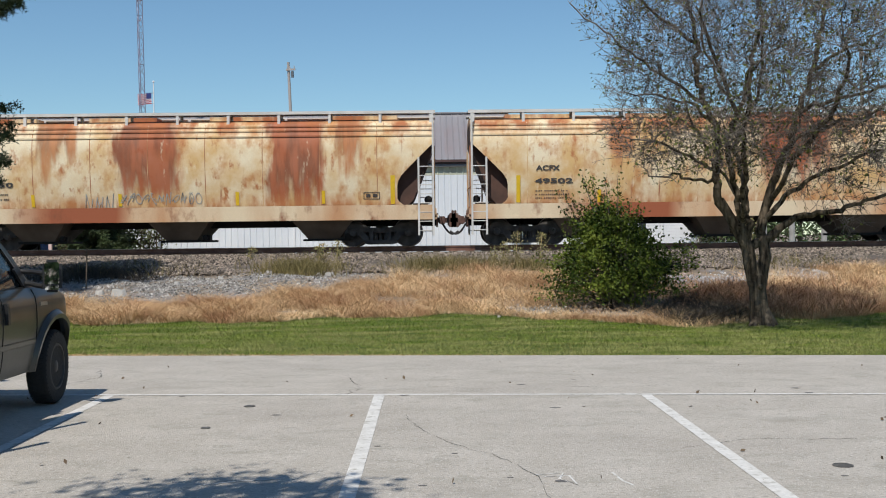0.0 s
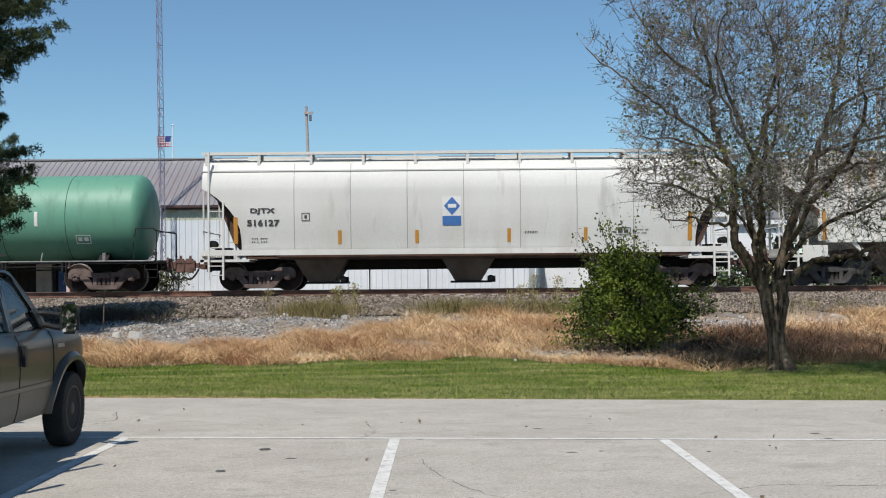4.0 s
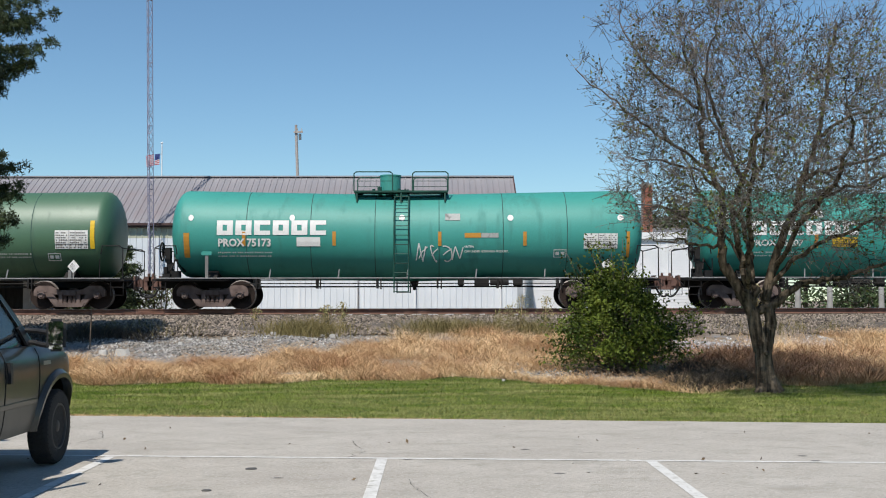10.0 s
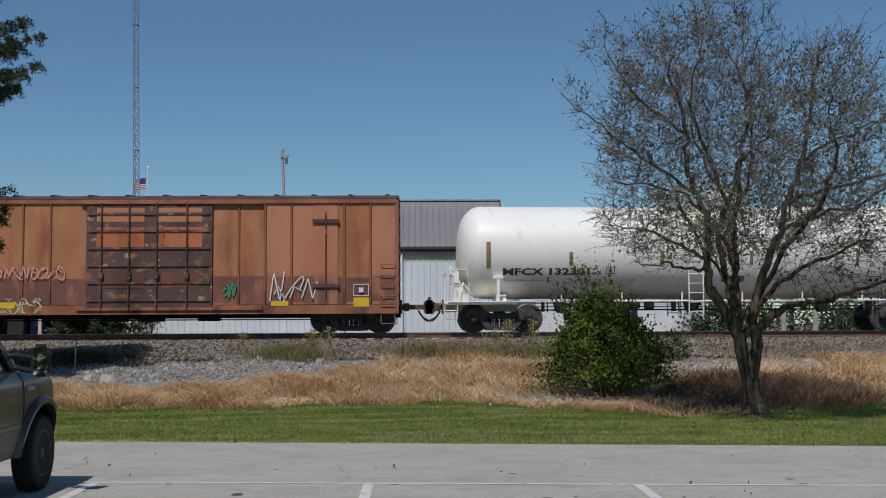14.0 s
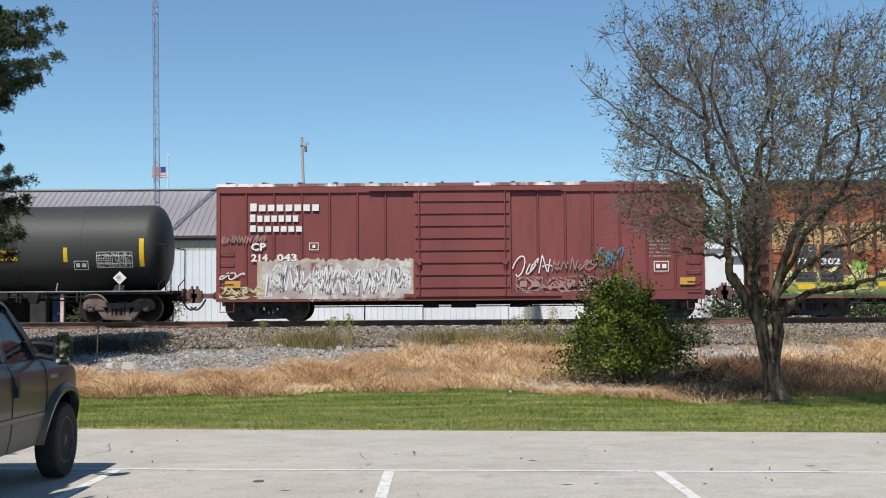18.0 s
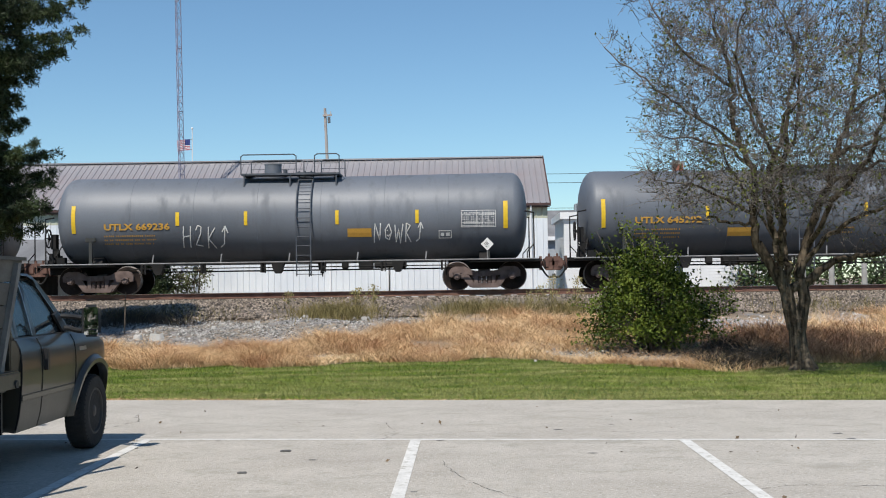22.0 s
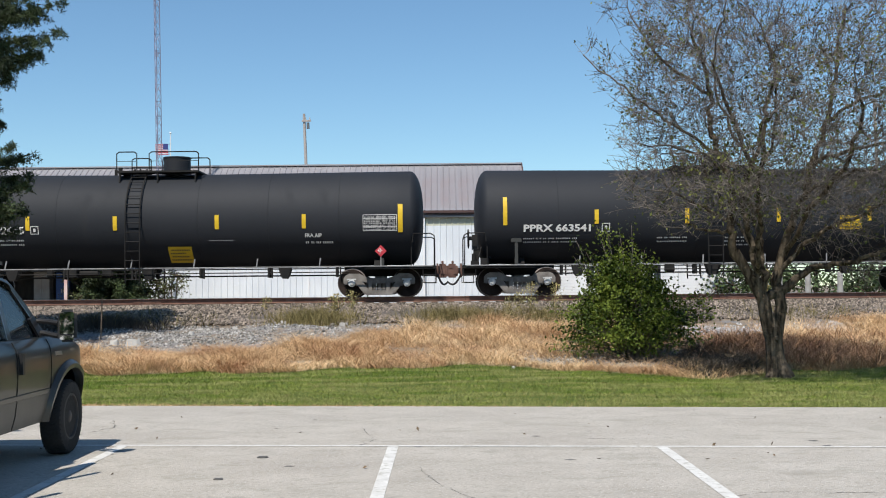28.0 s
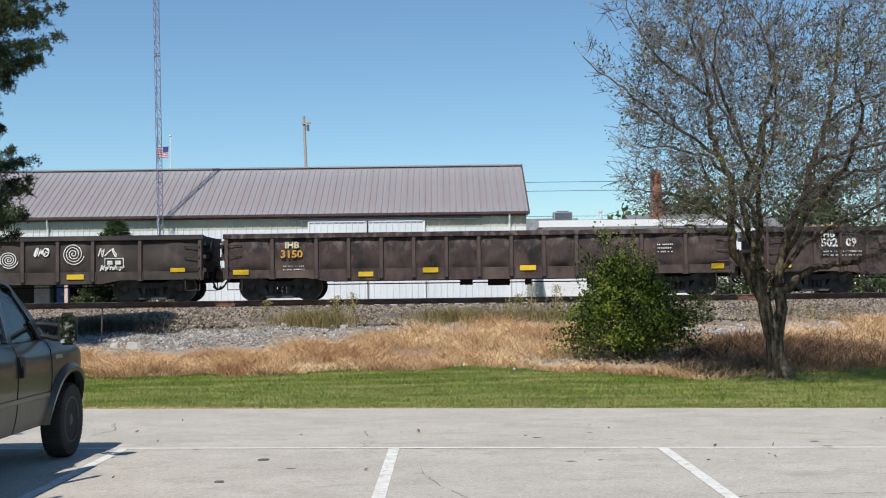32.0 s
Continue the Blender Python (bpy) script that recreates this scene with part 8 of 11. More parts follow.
CARS = [
    (hopper_car("covered_hopper", "cream covered hopper streaked with orange rust", 9.5, 16.3, "smooth", M_HOP_RUST, MARKS_C1, M_HOP_SILL), 9.5),
    (hopper_car("covered_hopper", "cream covered hopper with broad rust patches and faded graffiti", -7.97, 16.33, "smooth", M_HOP_RUST_BROAD, MARKS_C2, M_HOP_SILL, 0.68), -7.97),
    (hopper_car("covered_hopper", "dirty light grey covered hopper with ribbed sides", -26.03, 16.7, "ribbed", M_HOP_GREY, MARKS_C3, M_HOP_GREY, 0.78, 4.28), -26.03),
    (hopper_car("covered_hopper", "clean off-white covered hopper with a blue diamond sign", -44.33, 16.94, "clean", M_HOP_WHITE, MARKS_C4, M_HOP_WHITE, 0.78, 4.42, "brown", 0.22), -44.33),
    (tank_car("tank_car", "faded light green tank car with white stripes", -62.33, paint=M_GREEN_FADED, rows=MARKS_C5, gap=0.97, ladder=0.02, rails=((-1.6, -0.35), (0.3, 1.35)), dome=(0.1, 0.44, 0.62), flared=True, iron=M_GREEN_IRON, **SMALL), -62.33),
    (tank_car("tank_car", "dark green tank car with silver graffiti", -79.35, paint=M_GREEN_DARK, rows=MARKS_C6, ladder=-0.1, rails=((-1.45, -0.5), (0.6, 1.55)), dome=(0.28, 0.44, 0.62), flared=True, iron=M_GREEN_IRON, **SMALL), -79.35),
    (tank_car("tank_car", "teal green tank car with a large white logo", -96.49, paint=M_TEAL, rows=MARKS_C7, ladder=0.07, rails=((-1.35, -0.3), (0.35, 1.65)), dome=(0.65, 0.34, 0.62), iron=M_GREEN_IRON, sag=0.15, **SMALL), -96.49),
    (tank_car("tank_car", "worn teal tank car with white logo and scribbles", -113.55, paint=M_TEAL2, rows=MARKS_C8, ladder=-0.18, rails=((-1.55, -0.3), (0.35, 1.5)), dome=(-0.4, 0.34, 0.62), iron=M_GREEN_IRON, sag=0.15, **SMALL), -113.55),
    (tank_car("tank_car", "glossy mid green tank car with yellow stripes", -130.64, paint=M_GREEN_DARK2, rows=MARKS_C9, gap=1.0, ladder=-0.07, rails=((-1.35, -0.5), (0.5, 1.6)), dome=(0.0, 0.43, 0.62), flared=True, iron=M_GREEN_IRON, sag=0.09, **SMALL), -130.64),
    (tank_car("tank_car", "cream white pressure tank car with white platforms", -148.46, 16.27, 1.53, 2.61, M_WHITE_TANK, MARKS_C10, -0.54, ((-0.75, -0.25), (0.25, 1.8)), (1.2, 0.4, 0.5), head=0.8, metal="dark", gap=1.0, iron=M_WHITE_TANK), -148.46),
    (box_car("boxcar", "orange-brown boxcar with salmon panels and graffiti", -166.5, 15.95, [M_BOX_SALMON, M_BOX_BUFF, M_BOX_SALMON], MARKS_C11, (-1.83, 2.13), M_BOX_DOOR, 1.15, (5.35, 6.1), (M_BOX_BUFFED, 0.95, 1.78), post_paint=M_BOX_POST_TAN, ribs=6, inset=DOOR_SALMON, stations=(-7.975, -7.33, -6.46, -5.59, -4.72, -3.85, -2.98, -1.83), order="1001111"), -166.5),
    (box_car("boxcar", "rusty orange boxcar with a peeling cream band and green graffiti", -184.61, 15.44, [M_BOX_ORANGE], MARKS_C12, (-1.83, 2.13), M_BOX_DOOR, 1.22, (5.4, 6.1), (M_BOX_CREAM, 2.15, 3.05), post_paint=M_BOX_POST, ribs=6, inset=DOOR_FLAKED), -184.61),
    (box_car("boxcar", "faded maroon boxcar with white lettering and grey graffiti", -202.2, 15.41, [M_BOX_MAROON], MARKS_C13, (-1.5, 1.6), M_BOX_MAROON, 1.1, None, None, ribs=8, roof=M_ROOF_PEEL, chord=0.18), -202.2),
    (tank_car("tank_car", "weathered black tank car with a fresh glossy patch", -219.44, paint=M_BLACK_OLD, rows=MARKS_C14, ladder=0.44, rails=((-1.8, -0.3), (0.38, 1.0)), dome=(-1.1, 0.27, 0.42), reservoir=False, patch=True, **SMALL), -219.44),
    (tank_car("tank_car", "chalky grey-black tank car with amber lettering", -236.48, paint=M_GREY_BLACK, iron=M_GREY_IRON, rows=MARKS_C15, ladder=-0.63, rails=((-0.75, -0.05), (0.55, 2.0)), dome=None, reservoir=True, **SMALL), -236.48),
    (tank_car("tank_car", "chalky grey tank car with white spray scrawls", -253.55, paint=M_GREY_BLACK2, iron=M_GREY_IRON, rows=MARKS_C16, ladder=0.49, rails=((-2.1, -0.3), (0.3, 1.1)), dome=(-1.2, 0.28, 0.42), **SMALL), -253.55),
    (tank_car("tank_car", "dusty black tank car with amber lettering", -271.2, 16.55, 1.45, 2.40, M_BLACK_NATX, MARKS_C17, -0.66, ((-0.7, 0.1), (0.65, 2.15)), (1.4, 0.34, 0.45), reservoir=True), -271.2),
    (tank_car("tank_car", "grey tank car covered in coloured graffiti", -288.73, paint=M_GREY_BLACK2, iron=M_GREY_IRON, rows=MARKS_C18, ladder=-1.02, rails=((-0.8, -0.1), (0.55, 2.55)), dome=None, reservoir=True, **SMALL), -288.73),
    (tank_car("tank_car", "clean black tank car with white lettering", -306.3, 16.43, 1.55, 2.57, M_BLACK, MARKS_C19, -0.6, ((-1.25, -0.3), (0.35, 1.5)), (0.45, 0.45, 0.5), flared=True, head=0.42, metal="dusty"), -306.3),
    (tank_car("tank_car", "large clean black tank car with a low yellow panel", -324.5, 16.61, 1.55, 2.57, M_BLACK, MARKS_C20, -0.9, ((-0.7, -0.05), (0.35, 1.95)), (1.05, 0.44, 0.55), head=0.42, gap=0.75, metal="dusty"), -324.5),
    (gondola_car("gondola_car", "dark rusty gondola heaped with scrap", -342.25, 16.29, M_GON, MARKS_C21, [-8.145] + [0.05 + 0.826 * k for k in range(-8, 9)] + [8.145], slim=0.055, swell=0.05), -342.25),
    (gondola_car("gondola_car", "rust-brown gondola with dented side sheets", -359.5, 16.22, M_GON, MARKS_C22, [-8.11, -6.58] + [-5.18 + 1.036 * k for k in range(11)] + [6.58, 8.11], swell=0.13), -359.5),
    (gondola_car("gondola_car", "blackened gondola with white spray drawings", -376.4, 16.2, M_GON_DARK, MARKS_C23, [-8.1, -5.85] + [-4.35 + 1.12 * k for k in range(9)] + [6.11, 8.1], 0.25, swell=0.09), -376.4),
]
pts = np.stack([RNG.uniform(-7.6, 7.6, 900), RNG.uniform(-1.25, 1.25, 900), np.zeros(900)], 1)
pts[:, 2] = 1.95 + 0.22 * np.sin(0.8 * pts[:, 0]) ** 2 * np.cos(pts[:, 1]) + RNG.uniform(-0.25, 0.06, 900)
scrap = tagged(new("scrap_heap", stones(pts, 0.16, M_SCRAP)), "heap of rusty mixed scrap metal in a gondola", "scrap", kind="stuff")
scrap.matrix_basis = pose(-342.25, TRACK_Y, RAIL_Z)
CARS.append((scrap, -342.25))


# ---- lot details ----
M_DEADLEAF = mat("dry brown leaf", (0.09, 0.06, 0.035), (0.17, 0.12, 0.07), 2.0, 0.8, bump=0, rand=0.4)

def crack(pts, w, name="crack"):
    p = np.array(pts, float)
    n = 8 * (len(p) - 1) + 1
    t = np.linspace(0, len(p) - 1, n)
    q = np.stack([np.interp(t, range(len(p)), p[:, i]) for i in (0, 1)], 1) + RNG.normal(size=(n, 2)) * 0.02
    d = unit(np.gradient(q, axis=0))
    s = np.stack([-d[:, 1], d[:, 0]], 1) * w * RNG.uniform(0.1, 1.1, (n, 1)) / 2
    v = np.stack([q - s, q + s], 1).reshape(-1, 2)
    return Geo().add([(a, b, 0.003) for a, b in v], [(2 * k, 2 * k + 1, 2 * k + 3, 2 * k + 2) for k in range(n - 1)])


for pts, w in (([(-0.25, 11.1), (-0.1, 10.3), (0.15, 9.6), (0.5, 9.0), (0.75, 8.2), (0.8, 7.0)], 0.007), ([(-1.0, 14.2), (-0.8, 13.2), (-0.95, 12.7)], 0.012), ([(-4.4, 15.4), (-4.15, 14.6), (-4.35, 13.9)], 0.014),
               ([(1.6, 13.1), (2.1, 13.05), (2.8, 13.15)], 0.012), ([(3.4, 15.0), (4.2, 14.8), (5.1, 14.9)], 0.012), ([(2.0, 9.2), (2.7, 9.6), (3.6, 9.5)], 0.01)):
    tagged(part("crack", crack(pts, w), M_CRACK), "thin dark crack in the concrete", "crack", "cracks in the lot", "structure")
for pts in ([(0.75, 8.25), (0.95, 8.3), (0.9, 8.1), (1.0, 7.9), (0.98, 8.2), (0.8, 8.18)], [(1.3, 8.3), (1.33, 8.0), (1.38, 7.85)], [(-1.6, 8.05), (-1.4, 8.15), (-1.2, 8.2), (-1.05, 8.25)]):
    g = Geo()
    ribbon(g, pts, 0.02)
    g.v = [(x, z, 0.003) for x, _, z in g.v]
    tagged(part("survey_mark", g, M_PAINT), "faint white spray mark on the concrete", "road marking", "spray marks", "structure")


def cover(x, y, r):
    g = Geo().cyl((x, y, 0.0), (x, y, 0.008), r, seg=20)
    for k in range(-2, 3):
        g.box(x - 0.7 * r, x + 0.7 * r, y + 0.3 * r * k - 0.006, y + 0.3 * r * k + 0.006, 0.008, 0.011)
    tagged(part("valve_cover", g, M_IRON_LID), "small round cast iron cover in the concrete", "cover", "iron covers", "structure")


for x, y, r in ((3.02, 8.42, 0.075), (-1.86, 11.85, 0.06), (-2.05, 10.5, 0.045)):
    cover(x, y, r)
n = 85
pts = np.stack([RNG.uniform(-7, 7, n), RNG.uniform(7, 16, n), np.full(n, 0.008)], 1)
tagged(new("fallen_leaves", leaves(pts, 0.05, M_DEADLEAF, 0.0, 0.6)), "scattered dry brown leaves on the concrete", "leaves", kind="stuff")
M_SMUDGE = mat("oil stain", (0.10, 0.095, 0.09), (0.16, 0.15, 0.14), 6.0, 0.7)
for k in range(22):
    x, y, r = RNG.uniform(-4, 6), RNG.uniform(7.5, 15.5), RNG.uniform(0.012, 0.05)
    g = Geo().add([(x + r * 1.6 * (0.7 + 0.4 * RNG.random()) * math.cos(a), y + r * (0.7 + 0.4 * RNG.random()) * math.sin(a), 0.0025) for a in (0.5236 * i for i in range(12))], [tuple(range(12))])
    tagged(part("oil_stain", g, M_SMUDGE), "small dark oil stain", "stain", "stains on the lot", "structure")

# ---- grass, weeds and stones ----
n = 160000
x = RNG.uniform(-10.5, 10.5, n)
y = lot_edge(x) - 0.03 + (lawn_edge(x) + 0.2 - lot_edge(x)) * RNG.random(n)
pts = np.stack([x, y, ground_z(y) - 0.005], 1)
tagged(new("grass", blades(pts, 0.036, 0.009, M_GRASS, 0.8)), "short green mown grass beside the lot", "grass", kind="stuff")


x = RNG.uniform(-10.5, 10.5, 7000)
y = lot_edge(x) + np.abs(RNG.normal(0, 0.09, 7000)) - 0.05
tagged(new("dry_grass", blades(np.stack([x, y, ground_z(y) - 0.002], 1), 0.03, 0.012, M_DRY, 1.3)), "thin strip of dead grass along the concrete edge", "dry grass", kind="stuff")


def bank_points(x, y):
    return np.stack([x, y, ground_z(y) + 0.004 + lump(x, y) * np.clip((y - 22.5) / 2, 0, 1) * np.clip((35.5 - y) / 2, 0, 1) - 0.01], 1)


n = 120000
x = RNG.uniform(-13, 14, n)
y = lawn_edge(x) - 0.1 + RNG.power(1.0, n) * (24.9 + 5.0 / (1 + np.exp(-(x + 2.0) * 1.3)) - lawn_edge(x))
bare = np.sin(1.3 * x + 2.1 * y) * np.sin(0.8 * y - 0.6 * x) > 0.72
stony = (x > 1.3) & (x < 5.9) & (y > lawn_edge(x) + 0.55 + 0.2 * np.sin(3 * x)) & (y < 23.7)
hollow = (x > 4.5) & (x < 5.85) & (y > lawn_edge(x) + 0.1) & (y < 24.8)
keep = ~bare & ~((stony | hollow) & (RNG.random(n) < 0.86)) & ~((np.abs(x - 6.6) < 1.1) & (y > 22.2) & (RNG.random(n) < 0.85)) & ~((np.abs(x - 8.2) < 1.8) & (y > 27.2) & (RNG.random(n) < 0.9))
pts = bank_points(x, y)[keep]
tall = 0.09 + 0.24 * np.clip(0.5 + 0.5 * np.sin(1.9 * pts[:, :1] + 0.7 * np.sin(2.3 * pts[:, 1:2])) * np.sin(1.7 * pts[:, 1:2] + 0.9 * pts[:, :1]) + RNG.normal(size=(len(pts), 1)) * 0.15, 0.05, 1.3)
tagged(new("dry_grass", blades(pts, tall, 0.011, M_DRY, 1.5)), "tall matted straw-coloured dry grass on the bank", "dry grass", kind="stuff")
x = RNG.uniform(-13, 14, 16000)
y = lawn_edge(x) + RNG.uniform(-0.15, 1.0, 16000) * np.where((x > 1.0) & (x < 6.0), 0.45, 0.9)
keep = (np.abs(x - 5.15) > 0.6) | (RNG.random(16000) < 0.12)
x, y = x[keep], y[keep]
tagged(new("dry_grass", blades(bank_points(x, y), 0.14, 0.012, M_DRY, 1.2)), "straw fringe where the mown turf ends", "dry grass", kind="stuff")
x = np.concatenate([RNG.normal(-3.4, 0.55, 1700), RNG.normal(0.6, 0.8, 1900), RNG.normal(2.8, 0.5, 800), RNG.normal(-8.5, 1.6, 260), RNG.normal(9.5, 1.2, 300)])
y = RNG.normal(30.9, 0.6, len(x))
tagged(new("weeds", blades(bank_points(x, y), 0.36, 0.015, M_OLIVE_GRASS, 0.6)), "olive half-dry weeds at the foot of the ballast", "weeds", kind="stuff")
x = np.concatenate([RNG.normal(6.3, 0.45, 3200), RNG.normal(7.2, 0.5, 2600), RNG.normal(8.4, 0.6, 1200)])
y = np.maximum(RNG.normal(23.5, 1.1, len(x)), lawn_edge(x) + 0.1)
# Dead brush whose dark colour also carries painted shade.
M_BRUSH_SHADED = mat("dead brush with shade painted in", (0.034, 0.028, 0.021), (0.095, 0.075, 0.055), 1.5, 0.9, bump=0, rand=0.5)
M_BRUSH = mat("dead reddish-brown brush", (0.26, 0.13, 0.07), (0.52, 0.30, 0.16), 1.5, 0.9, bump=0, rand=0.5)
# Some brush, mostly put here as a dark patch for the spruce's shadow.
xb, yb = RNG.normal(-8.9, 0.8, 2600), RNG.normal(30.2, 0.5, 2600)
tagged(new("dead_brush", blades(bank_points(xb, yb), 0.22, 0.02, M_BRUSH_SHADED, 0.9)), "low dead brush coloured dark as the spruce's shadow on the gravel bank", "brush", kind="stuff")
# Twigs that also paint in the shadow lying between bush and trunk.
xh = np.clip(RNG.normal(5.15, 0.36, 5200), 4.4, 5.7)
yh = lawn_edge(xh) + 0.15 + RNG.uniform(0, 2.9, 5200) * np.clip(1.3 - np.abs(xh - 5.2), 0.4, 1)
tagged(new("dead_brush", blades(bank_points(xh, yh), 0.26, 0.022, M_BRUSH_SHADED, 0.9)), "dead twigs coloured dark as shade between the bush and the tree", "brush", kind="stuff")
tagged(new("dead_brush", blades(bank_points(x, y), 0.34, 0.018, M_BRUSH, 0.9)), "reddish-brown dead brush behind the tree trunk", "brush", kind="stuff")
M_STONE_PALE = mat("pale broken limestone", (0.22, 0.215, 0.21), (0.40, 0.39, 0.38), 4.0, 0.9, rand=0.7)
n = 17000
x, y = RNG.uniform(-13, -1.0, n), RNG.uniform(24.6, 30.6, n)
keep = (y > 25.6 + 0.3 * np.sin(x)) | (RNG.random(n) < 0.25)
tagged(new("gravel", stones(bank_points(x, y)[keep], 0.042, M_STONE)), "loose grey broken stone on the bank", "gravel", kind="stuff")
x, y = RNG.uniform(5.6, 10.0, 5200), RNG.normal(28.2, 0.6, 5200)
tagged(new("gravel", stones(bank_points(x, y), 0.05, M_STONE_PALE)), "pale grey broken stone below the track", "gravel", kind="stuff")
x, y = RNG.uniform(1.4, 5.9, 6500), RNG.normal(22.7, 0.42, 6500)
y = np.maximum(y, lawn_edge(x) + 0.5 + 0.25 * np.sin(3 * x))
tagged(new("gravel", stones(bank_points(x, y), 0.06, M_STONE)), "grey stones showing through the straw", "gravel", kind="stuff")
n = 36000
x, y = RNG.uniform(-15.5, 15.5, n), np.where(RNG.random(n) < 0.12, RNG.normal(30.9, 0.35, n), RNG.uniform(30.7, 37.2, n))
pts = np.stack([x, y, ground_z(y) + 0.02], 1)
tagged(new("ballast_stones", stones(pts, 0.05, M_STONE_BROWN)), "brown-grey crushed ballast stones", "ballast", kind="stuff")
for x, y, s in ((-7.15, 26.6, 0.2), (-7.6, 26.7, 0.14), (-2.6, 30.1, 0.13), (-2.9, 30.3, 0.1), (-5.4, 29.9, 0.09), (-4.2, 30.2, 0.1), (1.35, 22.5, 0.045), (4.15, 24.1, 0.15), (-6.2, 28.4, 0.1)):
    p = bank_points(np.array([x]), np.array([y]))[0]
    g = Geo()
    r = random.Random(int(1000 * x))
    ring = [(x + s * (0.8 + 0.4 * r.random()) * math.cos(a), y + s * 0.7 * (0.8 + 0.4 * r.random()) * math.sin(a)) for a in (0.785 * i for i in range(8))]
    g.add([(a, b, p[2] - 0.03) for a, b in ring] + [(x + (a - x) * 0.7, y + (b - y) * 0.7, p[2] + s * (0.7 + 0.3 * r.random())) for a, b in ring], [(i, (i + 1) % 8, (i + 1) % 8 + 8, i + 8) for i in range(8)] + [tuple(range(8, 16))])
    tagged(part("rock", g, M_PALE_STONE), "pale limestone rock lying on the gravel", "rock", group="rocks on the bank")


def stalk(x, y, h, seed):
    """A dry weed stalk with a feathery head."""
    r = random.Random(seed)
    p = bank_points(np.array([x]), np.array([y]))[0]
    t = thing("tall_weed", "tall dry weed stalk with a feathery seed head", "weed", pose(*p), "tall weeds")
    top = (r.uniform(-0.1, 0.1), 0, h)
    part("stem", Geo().tube([(0, 0, 0), (top[0] * 0.3, 0, h * 0.5), top], 0.006, 5), M_DRY, t)
    q = np.array([[top[0] * (1 - 0.6 * f) + r.gauss(0, 0.02 + 0.09 * math.sin(2.6 * f + 0.25)), r.gauss(0, 0.06), h * (1 - 0.85 * f)] for f in (r.random() for _ in range(int(400 * h)))])
    new_head = tagged(new("seed_head", leaves(q, 0.075, M_WEED, -0.8, 0.3)), kind="stuff")
    new_head.parent = t


for k, (x, y, h) in enumerate(((2.45, 32.6, 0.9), (2.2, 32.8, 0.6), (3.1, 32.4, 0.85), (-3.1, 34.2, 0.5), (-3.25, 34.3, 0.42), (-2.7, 34.0, 0.58), (-5.3, 34.2, 0.38), (9.4, 33.5, 1.1), (1.9, 32.7, 0.5))):
    stalk(x, y, h, k)
g = Geo().cyl((0, 0, 0), (0.03, 0, 1.0), 0.016, seg=6)
post = tagged(part("fence_post", g, M_TIE, at=pose(-8.3, 28.0, 0.58)), "thin old wooden stake in the gravel", "stake")


# ---- trees ----
def colonise(rng, nodes, parents, aims, step, reach, near, rounds=90):
    """Grows twigs from the given nodes towards aims in the crown, each step towards the aims that are nearest."""
    nodes = [np.array(p, float) for p in nodes]
    N = np.array(nodes)
    d = np.linalg.norm(aims[:, None] - N[None], axis=2)
    best, dist = d.argmin(1), d.min(1)
    live = np.ones(len(aims), bool)
    for _ in range(rounds):
        use = np.where(live & (dist < reach))[0]
        if not len(use):
            break
        pull = np.zeros((len(nodes), 3))
        np.add.at(pull, best[use], unit(aims[use] - N[best[use]]))
        grow = np.unique(best[use])
        fresh = N[grow] + step * unit(unit(pull[grow]) + rng.normal(size=(len(grow), 3)) * 0.28)
        first = len(nodes)
        nodes += list(fresh)
        parents += list(grow)
        N = np.concatenate([N, fresh])
        d = np.linalg.norm(aims[:, None] - fresh[None], axis=2)
        m, k = d.min(1), d.argmin(1)
        closer = m < dist
        best[closer], dist[closer] = first + k[closer], m[closer]
        live &= dist > near
    return N, np.array(parents)


